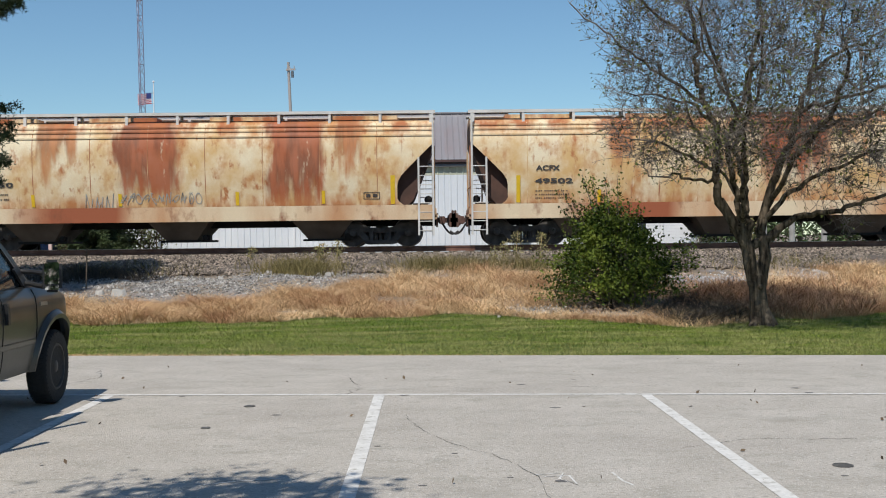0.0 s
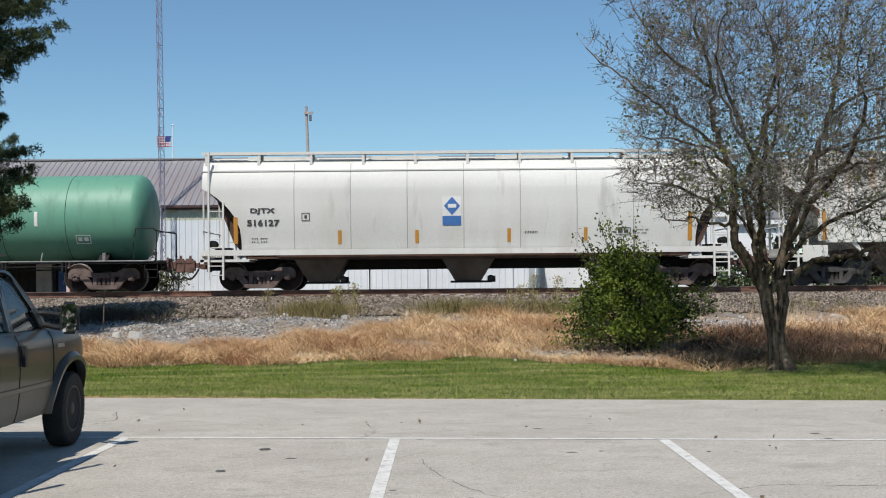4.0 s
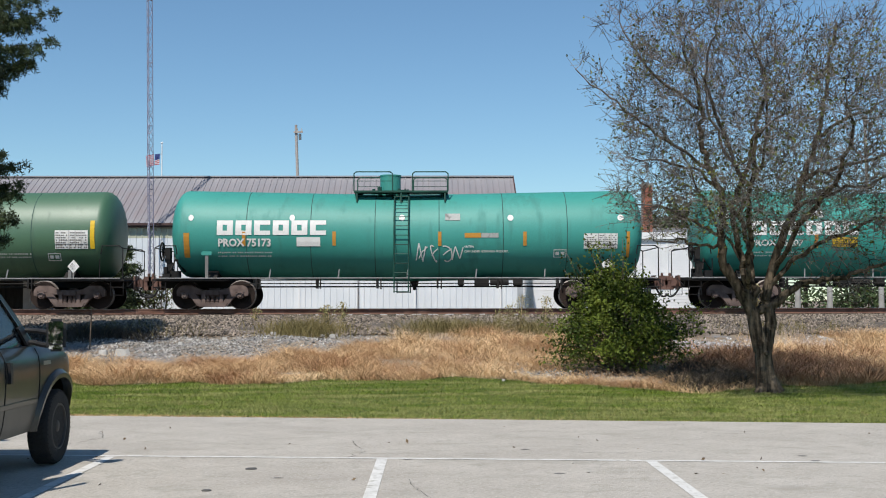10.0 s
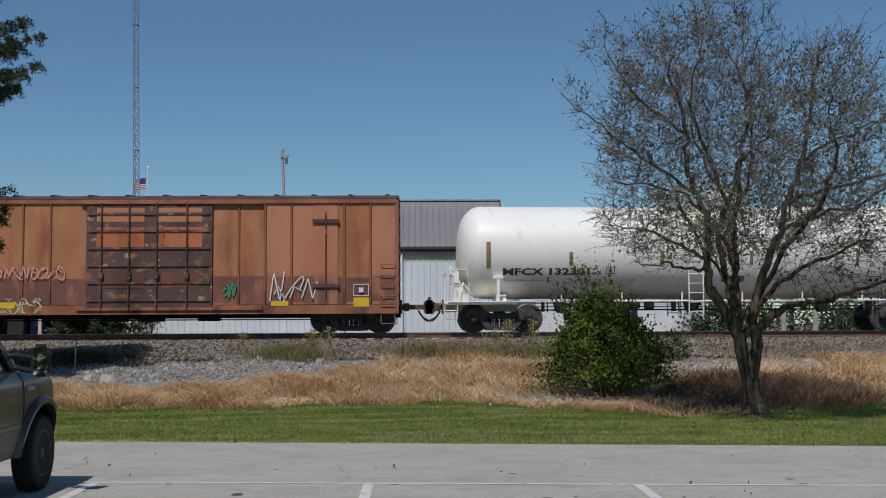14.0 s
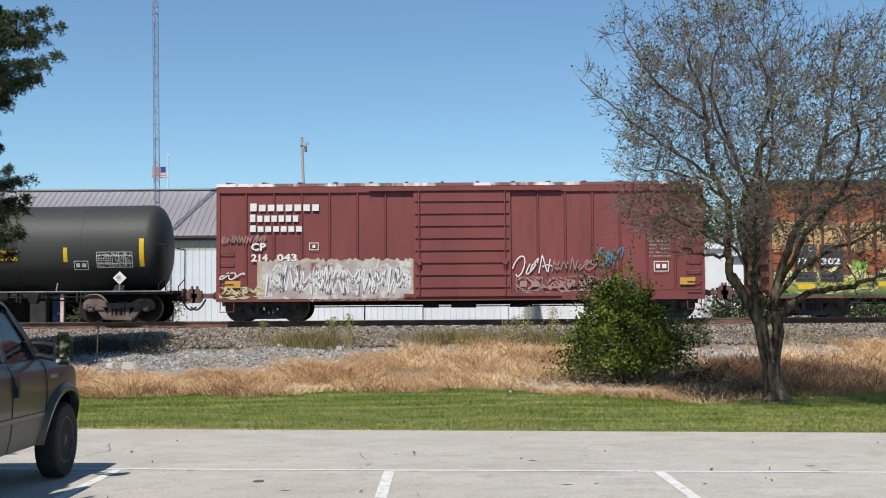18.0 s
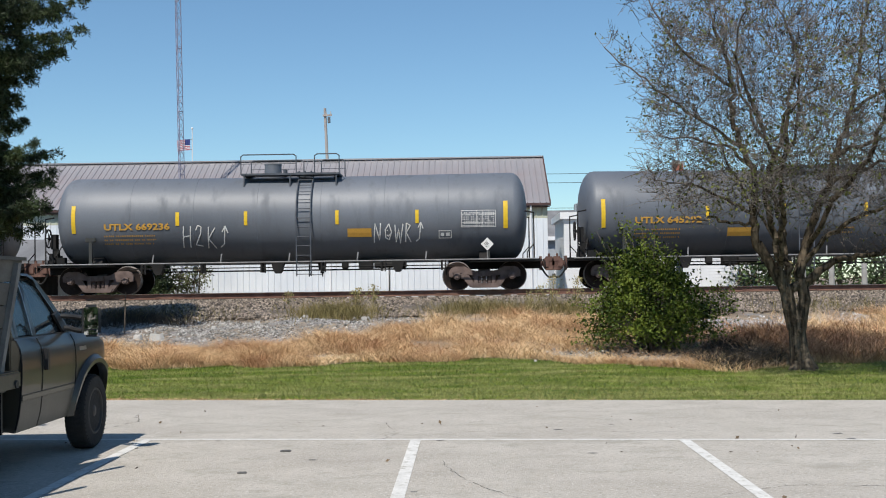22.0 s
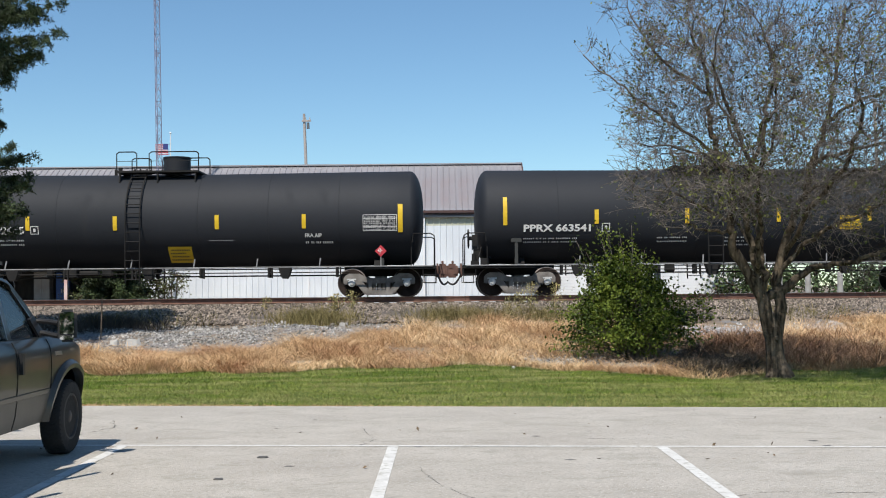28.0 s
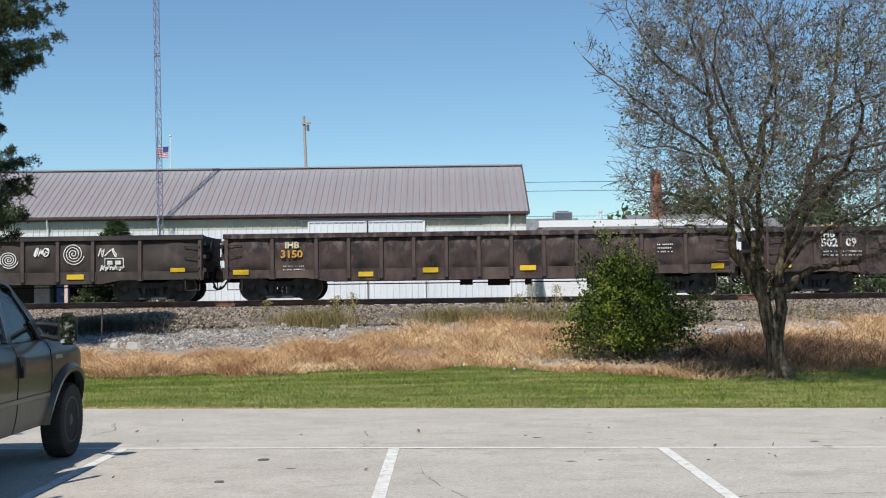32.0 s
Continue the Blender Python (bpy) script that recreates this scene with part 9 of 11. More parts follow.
def bare_tree():
    rng = np.random.default_rng(11)
    t = thing("tree", "small spreading tree with grey twigs and sparse olive leaves", "tree", pose(5.95, 20.6, 0.06))
    trunk = [((0.0, 0, -0.12), (-0.03, 0, 0.12), 0.22, 0.175), ((-0.03, 0, 0.12), (-0.06, 0, 0.50), 0.175, 0.152), ((-0.06, 0, 0.50), (-0.08, 0, 0.85), 0.152, 0.148), ((-0.08, 0, 0.85), (-0.09, 0, 1.10), 0.148, 0.07), ((-0.12, 0, 0.75), (-0.20, 0, 1.12), 0.125, 0.118), ((-0.03, 0.0, 0.75), (0.03, -0.01, 1.10), 0.12, 0.108),
             ((-0.19, 0, 1.06), (-0.24, 0.02, 1.42), 0.12, 0.115), ((-0.24, 0.02, 1.42), (-0.43, 0.0, 1.75), 0.118, 0.098), ((-0.43, 0.0, 1.75), (-0.73, -0.05, 2.24), 0.095, 0.082), ((-0.24, 0.02, 1.44), (-0.40, -0.08, 1.80), 0.085, 0.066), ((-0.27, 0.02, 1.45), (-0.23, -0.06, 1.80), 0.08, 0.062),
             ((0.02, 0.0, 1.05), (0.07, -0.02, 1.25), 0.11, 0.10), ((0.07, -0.02, 1.25), (0.04, 0, 1.50), 0.10, 0.098), ((0.04, 0, 1.50), (-0.02, 0.04, 1.74), 0.095, 0.085), ((-0.02, 0.04, 1.72), (0.18, 0.0, 2.45), 0.085, 0.078), ((0.04, 0, 1.48), (0.30, -0.06, 1.76), 0.08, 0.066), ((0.30, -0.06, 1.76), (0.57, -0.12, 1.94), 0.066, 0.058)]
    wood = part("trunk", limbs(trunk, M_BARK, 14), None, t)
    for p, r in (((-0.06, -0.165, 0.72), 0.05), ((0.08, -0.09, 1.2), 0.05)):
        part("knot", Geo().cyl(p, (p[0], p[1] - 0.03, p[2]), r, r * 0.6, seg=10), M_BARK, wood)
    for a in (-2.6, -1.2, 0.2, 1.9):
        part("root_flare", limbs([((0.02, 0, 0.30), (0.30 * math.cos(a), 0.30 * math.sin(a), -0.06), 0.12, 0.07)], M_BARK, 8), None, wood)
    # main limbs leave the fork; the crown's twigs fill a lopsided dome
    mains = [[(-0.24, 0.02, 1.42), (-0.43, 0.0, 1.75), (-0.73, -0.05, 2.24), (-0.84, -0.1, 2.69), (-0.81, -0.15, 3.14), (-0.86, -0.2, 3.6), (-1.06, -0.25, 3.99), (-1.25, -0.3, 4.45), (-1.22, -0.4, 5.01), (-1.3, -0.4, 5.52), (-1.6, -0.4, 6.2)],
             [(0.04, 0, 1.5), (-0.02, 0.03, 1.74), (0.18, 0.0, 2.45), (0.35, -0.05, 2.91), (0.53, -0.1, 3.3), (0.59, -0.1, 3.75), (0.76, -0.1, 4.15), (0.93, -0.15, 4.54), (1.0, -0.2, 5.16), (1.12, -0.2, 5.84), (1.25, -0.2, 6.6)],
             [(0.10, -0.03, 1.6), (0.57, -0.12, 1.94), (1.0, -0.4, 2.05), (1.31, -0.6, 2.1), (1.6, -0.75, 2.21), (2.25, -1.0, 2.43), (2.9, -1.2, 2.56)],
             [(-0.3, 0.0, 1.6), (-0.40, -0.08, 1.80), (-0.48, -0.2, 2.35), (-0.61, -0.3, 2.8), (-0.71, -0.4, 3.2), (-0.55, -0.5, 3.71), (-0.43, -0.6, 4.16), (-0.31, -0.6, 4.72), (-0.14, -0.7, 5.4), (-0.4, -0.7, 6.2)],
             [(-0.25, 0.02, 1.55), (-0.23, -0.06, 1.80), (-0.22, 0.1, 2.23), (-0.27, 0.25, 2.69), (-0.34, 0.4, 3.2), (-0.1, 0.5, 3.7), (0.14, 0.5, 4.26), (0.2, 0.5, 4.94), (0.15, 0.4, 5.73)],
             [(0.0, 0.02, 1.8), (0.40, -0.2, 2.34), (0.8, -0.4, 2.62), (1.26, -0.7, 2.84), (1.66, -0.9, 3.06), (2.3, -1.2, 3.2)],
             [(0.59, -0.1, 3.75), (1.04, -0.3, 3.97), (1.61, -0.4, 4.08), (2.27, -0.5, 4.24), (2.8, -0.6, 4.45)], [(0.93, -0.15, 4.54), (1.33, -0.3, 4.87), (1.79, -0.4, 5.04), (2.3, -0.4, 5.35)],
             [(-0.84, -0.1, 2.6), (-1.24, -0.3, 2.62), (-1.69, -0.5, 2.70), (-2.15, -0.7, 2.66)], [(-0.84, -0.1, 2.75), (-1.35, -0.1, 3.09), (-1.91, -0.1, 3.3), (-2.5, -0.2, 3.42)], [(-0.86, -0.2, 3.6), (-1.23, -0.3, 3.95), (-1.79, -0.5, 4.05), (-2.5, -0.6, 4.12)],
             [(-1.06, -0.25, 3.99), (-1.62, -0.1, 4.45), (-2.18, 0.0, 4.85), (-2.8, 0.0, 5.3), (-3.4, 0.0, 5.8)], [(-1.22, -0.4, 5.01), (-1.78, -0.4, 5.41), (-2.34, -0.5, 5.85), (-2.7, -0.5, 6.6)],
             [(-0.4, -0.2, 1.9), (-0.5, -0.8, 2.6), (-0.65, -1.3, 3.4), (-0.6, -1.7, 4.3)], [(0.15, -0.1, 2.2), (0.35, -0.9, 2.9), (0.7, -1.6, 3.6), (0.9, -2.0, 4.4)], [(-0.25, 0.2, 2.2), (-0.55, 0.8, 2.9), (-0.9, 1.2, 3.7), (-1.2, 1.5, 4.6)], [(0.1, 0.1, 2.2), (0.5, 0.7, 2.8), (1.0, 1.2, 3.5), (1.4, 1.4, 4.3)],
             [(0.53, -0.1, 3.3), (1.0, -0.7, 3.5), (1.7, -1.2, 3.75), (2.3, -1.5, 4.1)], [(-0.55, -0.5, 3.71), (-0.9, -1.0, 4.3), (-1.3, -1.4, 5.0)], [(-0.1, 0.5, 3.7), (-0.5, 0.9, 4.4), (-0.8, 1.1, 5.3)]]
    stout = [(0.09, 0.02), (0.085, 0.02), (0.06, 0.016), (0.066, 0.014), (0.06, 0.014), (0.05, 0.013), (0.04, 0.013), (0.032, 0.011)] + [(0.03, 0.010)] * 12
    nodes, parents, owner, least = [], [], [], []
    for li, line in enumerate(mains):
        p = np.array(line, float)
        s = np.arange(0, len(p) - 1 + 1e-6, 0.25)
        q = np.stack([np.interp(s, range(len(p)), p[:, i]) for i in range(3)], 1)
        q[1:] += rng.normal(size=(len(q) - 1, 3)) * 0.025
        if not nodes:
            link = -1
        else:
            link = int(np.linalg.norm(np.array(nodes) - q[0], axis=1).argmin())
            q = q[1:] if np.linalg.norm(nodes[link] - q[0]) < 0.5 else q
        for i, v in enumerate(q):
            parents.append(link)
            owner.append(li)
            least.append(stout[li][0] + (stout[li][1] - stout[li][0]) * i / len(q))
            link = len(nodes)
            nodes.append(v)
    dome = ([2.1, 2.6, 3.0, 3.5, 4.2, 5.0, 5.7, 6.4, 6.9, 7.35], [0.9, 1.9, 2.5, 2.75, 2.85, 2.85, 2.75, 2.4, 1.8, 0.8])
    c = rng.uniform((-3.6, -4.0, 2.2), (3.4, 2.6, 7.6), (40000, 3))
    a = np.arctan2(c[:, 1], c[:, 0])
    rim = np.interp(c[:, 2], *dome) * (0.92 + 0.10 * np.sin(3 * a + 1.3 * c[:, 2]) + 0.07 * np.sin(5 * a - 2.1 * c[:, 2])) * (1 + 0.05 * (c[:, 0] < -0.5))
    rho = np.hypot(c[:, 0] + 0.28 * np.clip(c[:, 2] - 5.0, 0, 1.2), c[:, 1] + 0.7)
    top = 7.0 - 0.95 * np.exp(-((c[:, 0] - 0.32) / 0.7) ** 2) - 0.9 * np.clip(c[:, 0] - 1.7, 0, 1) + 0.45 * np.sin(5.1 * c[:, 0] + 0.6) * np.cos(3.0 * c[:, 1])
    inside = (rho < rim) & (c[:, 2] < top) & (rho > 0.35 * (c[:, 2] < 3.0)) & ((c[:, 2] > 2.75) | (c[:, 0] > 0.6))
    puffs = np.sin(2.3 * c[:, 0] + 1.0) * np.sin(2.1 * c[:, 1]) * np.sin(2.6 * c[:, 2] + 0.7) > -0.42
    inside &= (rng.random(len(c)) < np.clip(1.1 - 0.30 * np.clip(c[:, 0] - 0.3, 0, 3) * (c[:, 2] > 4.2) - 0.13 * np.clip(c[:, 2] - 4.3, 0, 3), 0.2, 1))
    tips = [np.array(m[-4:]) for m in (mains[11], mains[12], mains[5], mains[2])]
    far = np.concatenate([p[rng.integers(0, 4, 150)] + rng.normal(size=(150, 3)) * 0.22 for p in tips])
    aims = np.concatenate([c[inside & puffs][:4600], c[inside & (c[:, 2] < 4.1)][-900:], far])
    aims = aims[aims[:, 0] > -2.88 - 0.35 * np.clip(aims[:, 2] - 4.6, 0, 1)]
    N, P = colonise(rng, nodes, parents, aims, 0.15, 1.3, 0.17)
    load = np.zeros(len(N))
    kids = np.bincount(P[P >= 0], minlength=len(N))
    load[kids == 0] = 1.0
    for i in range(len(N) - 1, 0, -1):
        if P[i] >= 0:
            load[P[i]] += load[i]
    r = np.clip(0.0033 * load ** 0.515, 0.004, 0.06)
    r[:len(least)] = np.maximum(r[:len(least)], least)
    rows = [(N[P[i]], N[i], min(r[P[i]], r[i] * 1.35), r[i]) for i in range(len(N)) if P[i] >= 0]
    for i in range(len(owner), len(N)):
        owner.append(owner[P[i]])
    for k in range(len(mains)):
        sel = [(N[P[i]], N[i], min(r[P[i]], r[i] * 1.35), r[i]) for i in range(len(N)) if P[i] >= 0 and owner[i] == k and r[i] > 0.018]
        if sel:
            part("limb", limbs(sel, M_BARK, 7), None, t)
    tagged(part("branchwork", limbs([s for s in rows if 0.0085 < s[3] <= 0.018], M_TWIG, 5), None, t), kind="stuff")
    fine = [s for s in rows if s[3] <= 0.0085]
    spots = []
    outer = np.where(r < 0.012)[0]
    rim_nodes = outer[np.hypot(N[outer, 0], N[outer, 1]) + 0.6 * np.maximum(0, N[outer, 2] - 4.5) > 2.35]
    rim_nodes = rim_nodes[N[rim_nodes, 0] > -2.55]
    for i in rng.choice(rim_nodes, 420):
        d = unit(unit(N[i] - np.array([0, 0, 3.6])) + rng.normal(size=3) * 0.35 + np.array([0, 0, 0.15]))
        p = N[i]
        for k in range(rng.integers(2, 5)):
            e = p + unit(d + rng.normal(size=3) * 0.25) * 0.15
            fine.append((p, e, 0.0055 - 0.0006 * k, 0.005 - 0.0006 * k))
            for _ in range(2):
                f = e + unit(d + rng.normal(size=3) * 0.9) * rng.uniform(0.04, 0.12)
                fine.append((e, f, 0.0035, 0.0025))
                spots.append(f)
            p = e
    for i in rng.choice(outer, 15500):
        d = unit(rng.normal(size=3) + 0.8 * unit(N[i] - np.array([0, 0, 3.2])) + np.array([0, 0, 0.25]))
        e = N[i] + d * rng.uniform(0.12, 0.42)
        fine.append((N[i], e, 0.0042, 0.0028))
        spots += [e, N[i] + (e - N[i]) * rng.uniform(0.3, 0.9)]
    tagged(part("twig_work", limbs(fine, M_TWIG, 3), None, t), kind="stuff")
    q = np.array(spots)
    q = q[rng.random(len(q)) < 0.18 + 0.28 * (np.sin(1.7 * q[:, 0] + 0.5) * np.sin(1.5 * q[:, 2]) > 0.1)]
    part("crown", leaves(q + rng.normal(size=q.shape) * 0.02, 0.06, M_LEAF_THIN, 0.3, 0.6), None, t)


bare_tree()


def bush():
    rng = np.random.default_rng(5)
    p = bank_points(np.array([3.88]), np.array([23.4]))[0]
    t = thing("bush", "dense deep green leafy bush with upright shoots", "bush", pose(*p))
    stems, pts = [], []
    for k in range(230):
        a, s = rng.uniform(0, 6.283), rng.uniform(0.25, 1.0) ** 0.6
        h = rng.uniform(0.12, 1.0)
        wide = np.interp(h, [0, 0.2, 0.45, 0.7, 1.0], [0.80, 1.04, 0.98, 0.68, 0.28])
        tip = np.array([-0.02 + 1.25 * wide * s * math.cos(a) - 0.22 * h, 0.95 * wide * s * math.sin(a), 0.1 + 1.85 * h + 0.12 * rng.normal()])
        mid = tip * 0.5 + np.array([0, 0, 0.1])
        stems += [(np.zeros(3) + rng.normal(size=3) * [0.12, 0.12, 0], mid, 0.018, 0.011), (mid, tip, 0.011, 0.005)]
        out = unit(tip - np.array([0, 0, 0.7]))
        r = rng.uniform(0.09, 0.2)
        n = int(2300 * r * r) + 32
        pts += list(tip + rng.normal(size=(n, 3)) * [r, r, 0.55 * r] - 0.12 * out * rng.random((n, 1)))
    for k in range(26):      # low sprays that reach out over the stones
        x = rng.choice([-1.0, 1.0]) * rng.uniform(0.9, 1.75)
        e = np.array([x, rng.normal() * 0.35, rng.uniform(0.25, 1.15)])
        b = np.array([e[0] * 0.4, e[1] * 0.4, e[2] * 0.8])
        stems.append((b, e, 0.008, 0.004))
        pts += [b + (e - b) * rng.uniform(0.3, 1.05) + rng.normal(size=3) * 0.055 for _ in range(38)]
    for k in range(26):
        x = rng.normal(-0.34, 0.42)
        h = rng.uniform(1.9, 2.9) - 0.4 * abs(x + 0.3)
        b = np.array([x * 0.5, rng.normal() * 0.1, 1.2])
        e = np.array([x + rng.normal() * 0.12, rng.normal() * 0.2, h])
        stems.append((b, e, 0.01, 0.005))
        pts += [b + (e - b) * rng.uniform(0.2, 1.0) + rng.normal(size=3) * 0.065 for _ in range(70)]
    for k in range(14):
        e = np.array([rng.uniform(1.0, 1.75), rng.normal() * 0.3, rng.uniform(0.6, 1.5)])
        stems.append((np.array([0.5, 0, 0.8]), e, 0.01, 0.005))
        pts += [np.array([0.5, 0, 0.8]) + (e - np.array([0.5, 0, 0.8])) * rng.uniform(0.3, 1.0) + rng.normal(size=3) * 0.08 for _ in range(45)]
    pts = np.array(pts)
    pts[:, 2] = np.abs(pts[:, 2]) + 0.05
    tagged(part("stem_work", limbs(stems, M_TWIG, 4), None, t), kind="stuff")
    part("foliage", leaves(pts, 0.070, M_LEAF_BUSH, 0.3, 0.6, 1.1), None, t)


bush()


def spruce(x, y, z, H, seed, length, name="spruce_tree", label="dark spruce with drooping needle-covered branches", dense=1.0, low=1.3, boughs=7):
    rng = np.random.default_rng(seed)
    t = thing(name, label, "tree", pose(x, y, z))
    part("trunk", limbs([((0, 0, -0.1), (0, 0, H * 0.5), 0.02 * H + 0.03, 0.012 * H), ((0, 0, H * 0.5), (0, 0, H), 0.012 * H, 0.01)], M_BARK, 10), None, t)
    segs, pts = [], []
    zz = low
    while zz < H - 0.2:
        for k in range(boughs):
            a = rng.uniform(0, 6.283)
            L = length(zz) * rng.uniform(0.62, 1.05)
            d = np.array([math.cos(a), math.sin(a), 0.0])
            prev = np.array([0, 0, zz])
            n = 7
            for i in range(1, n + 1):
                f = i / n
                cur = np.array([0, 0, zz]) + d * L * f + np.array([0, 0, L * (-0.30 * f + 0.24 * f * f * f)])
                segs.append((prev, cur, 0.022 * (1.1 - f), 0.022 * (1.05 - f)))
                m = max(2, int(dense * 5))
                for s in (-1, 1):
                    for _ in range(m):
                        b = prev + (cur - prev) * rng.random()
                        side = np.array([-d[1], d[0], 0]) * s
                        tl = (0.16 + 0.34 * (1 - f) * min(1, L / 2)) * rng.uniform(0.6, 1.3)
                        e = b + (side * rng.uniform(0.3, 0.9) + d * rng.uniform(0.3, 0.8)) * tl + np.array([0, 0, -tl * rng.uniform(0.3, 1.5)])
                        q = rng.random((int(34 * dense) + 3, 1))
                        pts.append(b + (e - b) * q + rng.normal(size=(len(q), 3)) * 0.018)
                prev = cur
        zz += 0.20 + 0.012 * zz
    tagged(part("bough_work", limbs(segs, M_BARK, 4), None, t), kind="stuff")
    pts = np.concatenate(pts)
    part("needles", leaves(pts, 0.10 if dense > 0.6 else 0.2, M_NEEDLE, 0.1, 0.22), None, t)


spruce(-11.71, 25.38, 0.40, 15.1, 3, lambda z: float(np.interp(z, [3.0, 3.4, 3.9, 4.3, 4.8, 5.05, 5.5, 6.2, 6.75, 7.2, 8.2, 9.66, 15.15], [2.2, 2.6, 2.82, 3.0, 2.85, 2.05, 2.15, 2.5, 2.85, 3.2, 3.2, 2.7, 0.24])), low=2.95, boughs=11)
spruce(-14.3, 50.5, 0.9, 4.2, 8, lambda z: min(1.5, 0.12 + 1.05 * (4.2 - z)), "young_spruce", "young green spruce in front of the long shed", 0.4, 0.4)


M_LEAF_SHRUB = mat("dull green shrub leaves", (0.03, 0.045, 0.012), (0.13, 0.14, 0.04), 0.8, 0.6, bump=0, rand=0.6)
# Lean-to boards take the dimness of its interior as their own colour.
M_SHADEWALL = mat("boards coloured dark as shade", (0.03, 0.028, 0.026), (0.06, 0.055, 0.05), 2.0, 0.9, stretch=(4, 1, 0.5))


def leafy(name, label, x, y, z, crowns, n, size, material, seed, trunk=None):
    """A broadleaf plant: clumps of leaves in uneven puffs on stems."""
    rng = np.random.default_rng(seed)
    t = thing(name, label, "tree" if trunk else "shrub", pose(x, y, z))
    segs, pts = [], []
    for cx, cy, cz, r in crowns:
        base = np.array([0, 0, trunk * 0.6]) if trunk else np.array([cx * 0.6, cy * 0.6, 0.0])
        segs.append((base, np.array([cx, cy, cz]), 0.08 if trunk else 0.03, 0.03))
        m = int(n * r * r)
        for c in rng.normal(size=(14, 3)) * r * 0.55:
            k = max(4, m // 14)
            pts.append(np.array([cx, cy, cz]) + c + rng.normal(size=(k, 3)) * r * 0.27)
            segs.append((np.array([cx, cy, cz]), np.array([cx, cy, cz]) + c, 0.03, 0.01))
    if trunk:
        segs.append((np.array([0, 0, -0.1]), np.array([0, 0, trunk]), 0.22, 0.14))
    tagged(part("stem_work", limbs(segs, M_BARK, 6), None, t), kind="stuff")
    q = np.concatenate(pts)
    q[:, 2] = np.maximum(q[:, 2], 0.03)
    part("foliage", leaves(q, size, material, 0.2, 0.65), None, t)


leafy("shade_tree", "leafy tree whose crown shades the near lot", -6.2, 0.25, 0, [(0.6, 0.6, 6.8, 1.3), (1.9, 1.6, 6.5, 0.6), (2.5, 2.9, 6.4, 0.5), (3.1, 3.2, 6.35, 0.5), (3.6, 3.35, 6.3, 0.5), (4.05, 3.4, 6.3, 0.34), (0, 0, 7.5, 2.0), (-1.5, -1, 7, 1.8), (2, 0, 8, 1.6)], 1900, 0.12, M_LEAF_BUSH, 4, 6.0)
# Added out of view: its crowns cut sky light to deepen the pickup's shadow.
leafy("shade_tree", "unseen leafy tree added to block sky light beside the pickup", -10.8, 7.0, 0, [(0, 0, 6.2, 2.4), (1.6, 1.4, 5.4, 1.7), (1.8, -1.6, 5.6, 1.7), (-1.8, 0.5, 5.8, 2.0), (0.8, 3.2, 5.0, 1.5), (3.8, -1.2, 5.6, 1.0), (4.2, -0.1, 5.5, 0.7), (3.5, -2.6, 5.8, 1.0), (2.9, -1, 6, 1.4), (4.1, -1.9, 5.4, 0.7)], 1100, 0.2, M_LEAF_FAR, 5, 4.6)
for k, (x, y, w, h) in enumerate(((-15.6, 50.6, 0.95, 1.5), (-14.8, 51, 0.95, 1.5), (-13.9, 51.2, 0.9, 1.4), (-13.0, 51.2, 0.9, 1.3), (-12.1, 51.4, 0.85, 1.7))):
    leafy("shrub", "low green shrub by the shed wall", x, y, 0.9, [(0, 0, h * 0.6, w * 0.7), (0.3 * w, 0.1, h * 0.9, w * 0.5), (-0.4 * w, 0, h * 0.5, w * 0.5)], 900, 0.12, M_LEAF_SHRUB, 20 + k)
for k, (x, y) in enumerate(((-3.5, -13), (-1.2, -12.5), (1.0, -13.2), (-6.0, -12.6))):
    leafy("hedge_shrub", "green garden shrub behind the lot", x, y, 0, [(0, 0, 1.1, 1.0), (0.7, 0.2, 1.7, 0.8), (-0.7, 0, 1.3, 0.8)], 900, 0.2, M_LEAF_FAR, 90 + k)
for k in range(9):
    x = 15.0 + 2.1 * k
    leafy("hedge_shrub", "green shrub in the far hedge", x, 60 + 2 * (k % 3), 0.8, [(0, 0, 1.0, 1.0), (0.9, 0.2, 1.4, 0.9), (-0.8, 0, 0.9, 0.8)], 420, 0.22, M_LEAF_FAR, 40 + k)
for k, (x, y, s) in enumerate(((16.5, 92, 1.0), (21, 98, 1.25), (31, 96, 1.3), (38, 90, 1.2), (-44, 96, 1.4), (-36, 104, 1.2))):
    leafy("far_tree", "distant broadleaf tree behind the houses", x, y, 0.8, [(0, 0, 5 * s, 2 * s), (1.8 * s, 0, 4.4 * s, 1.6 * s), (-1.7 * s, 0.5, 4.2 * s, 1.7 * s), (0.4 * s, 0, 6.3 * s, 1.4 * s)], 240, 0.4, M_LEAF_FAR, 60 + k, 3.5 * s)

# ---- long shed behind the track ----
shed = thing("long_shed", "long white metal-sided shed with a mauve-grey roof", "building", pose(0, 0, 0))
XL, XR, YE, YR, ZE, ZR, YW = -28.0, 4.1, 55.0, 59.7, 5.47, 8.17, 55.22


def ribbed_wall(x0, x1, z0, z1, y, pitch=0.3, depth=0.03):
    xs, g = [], Geo()
    x = x0
    pts = []
    while x < x1:
        pts += [(x, y), (min(x + pitch * 0.72, x1), y), (min(x + pitch * 0.80, x1), y - depth), (min(x + pitch * 0.92, x1), y - depth)]
        x += pitch
    pts.append((x1, y))
    n = len(pts)
    g.add([(a, b, z0) for a, b in pts] + [(a, b, z1) for a, b in pts], [(i, i + 1, i + 1 + n, i + n) for i in range(n - 1)])
    return g


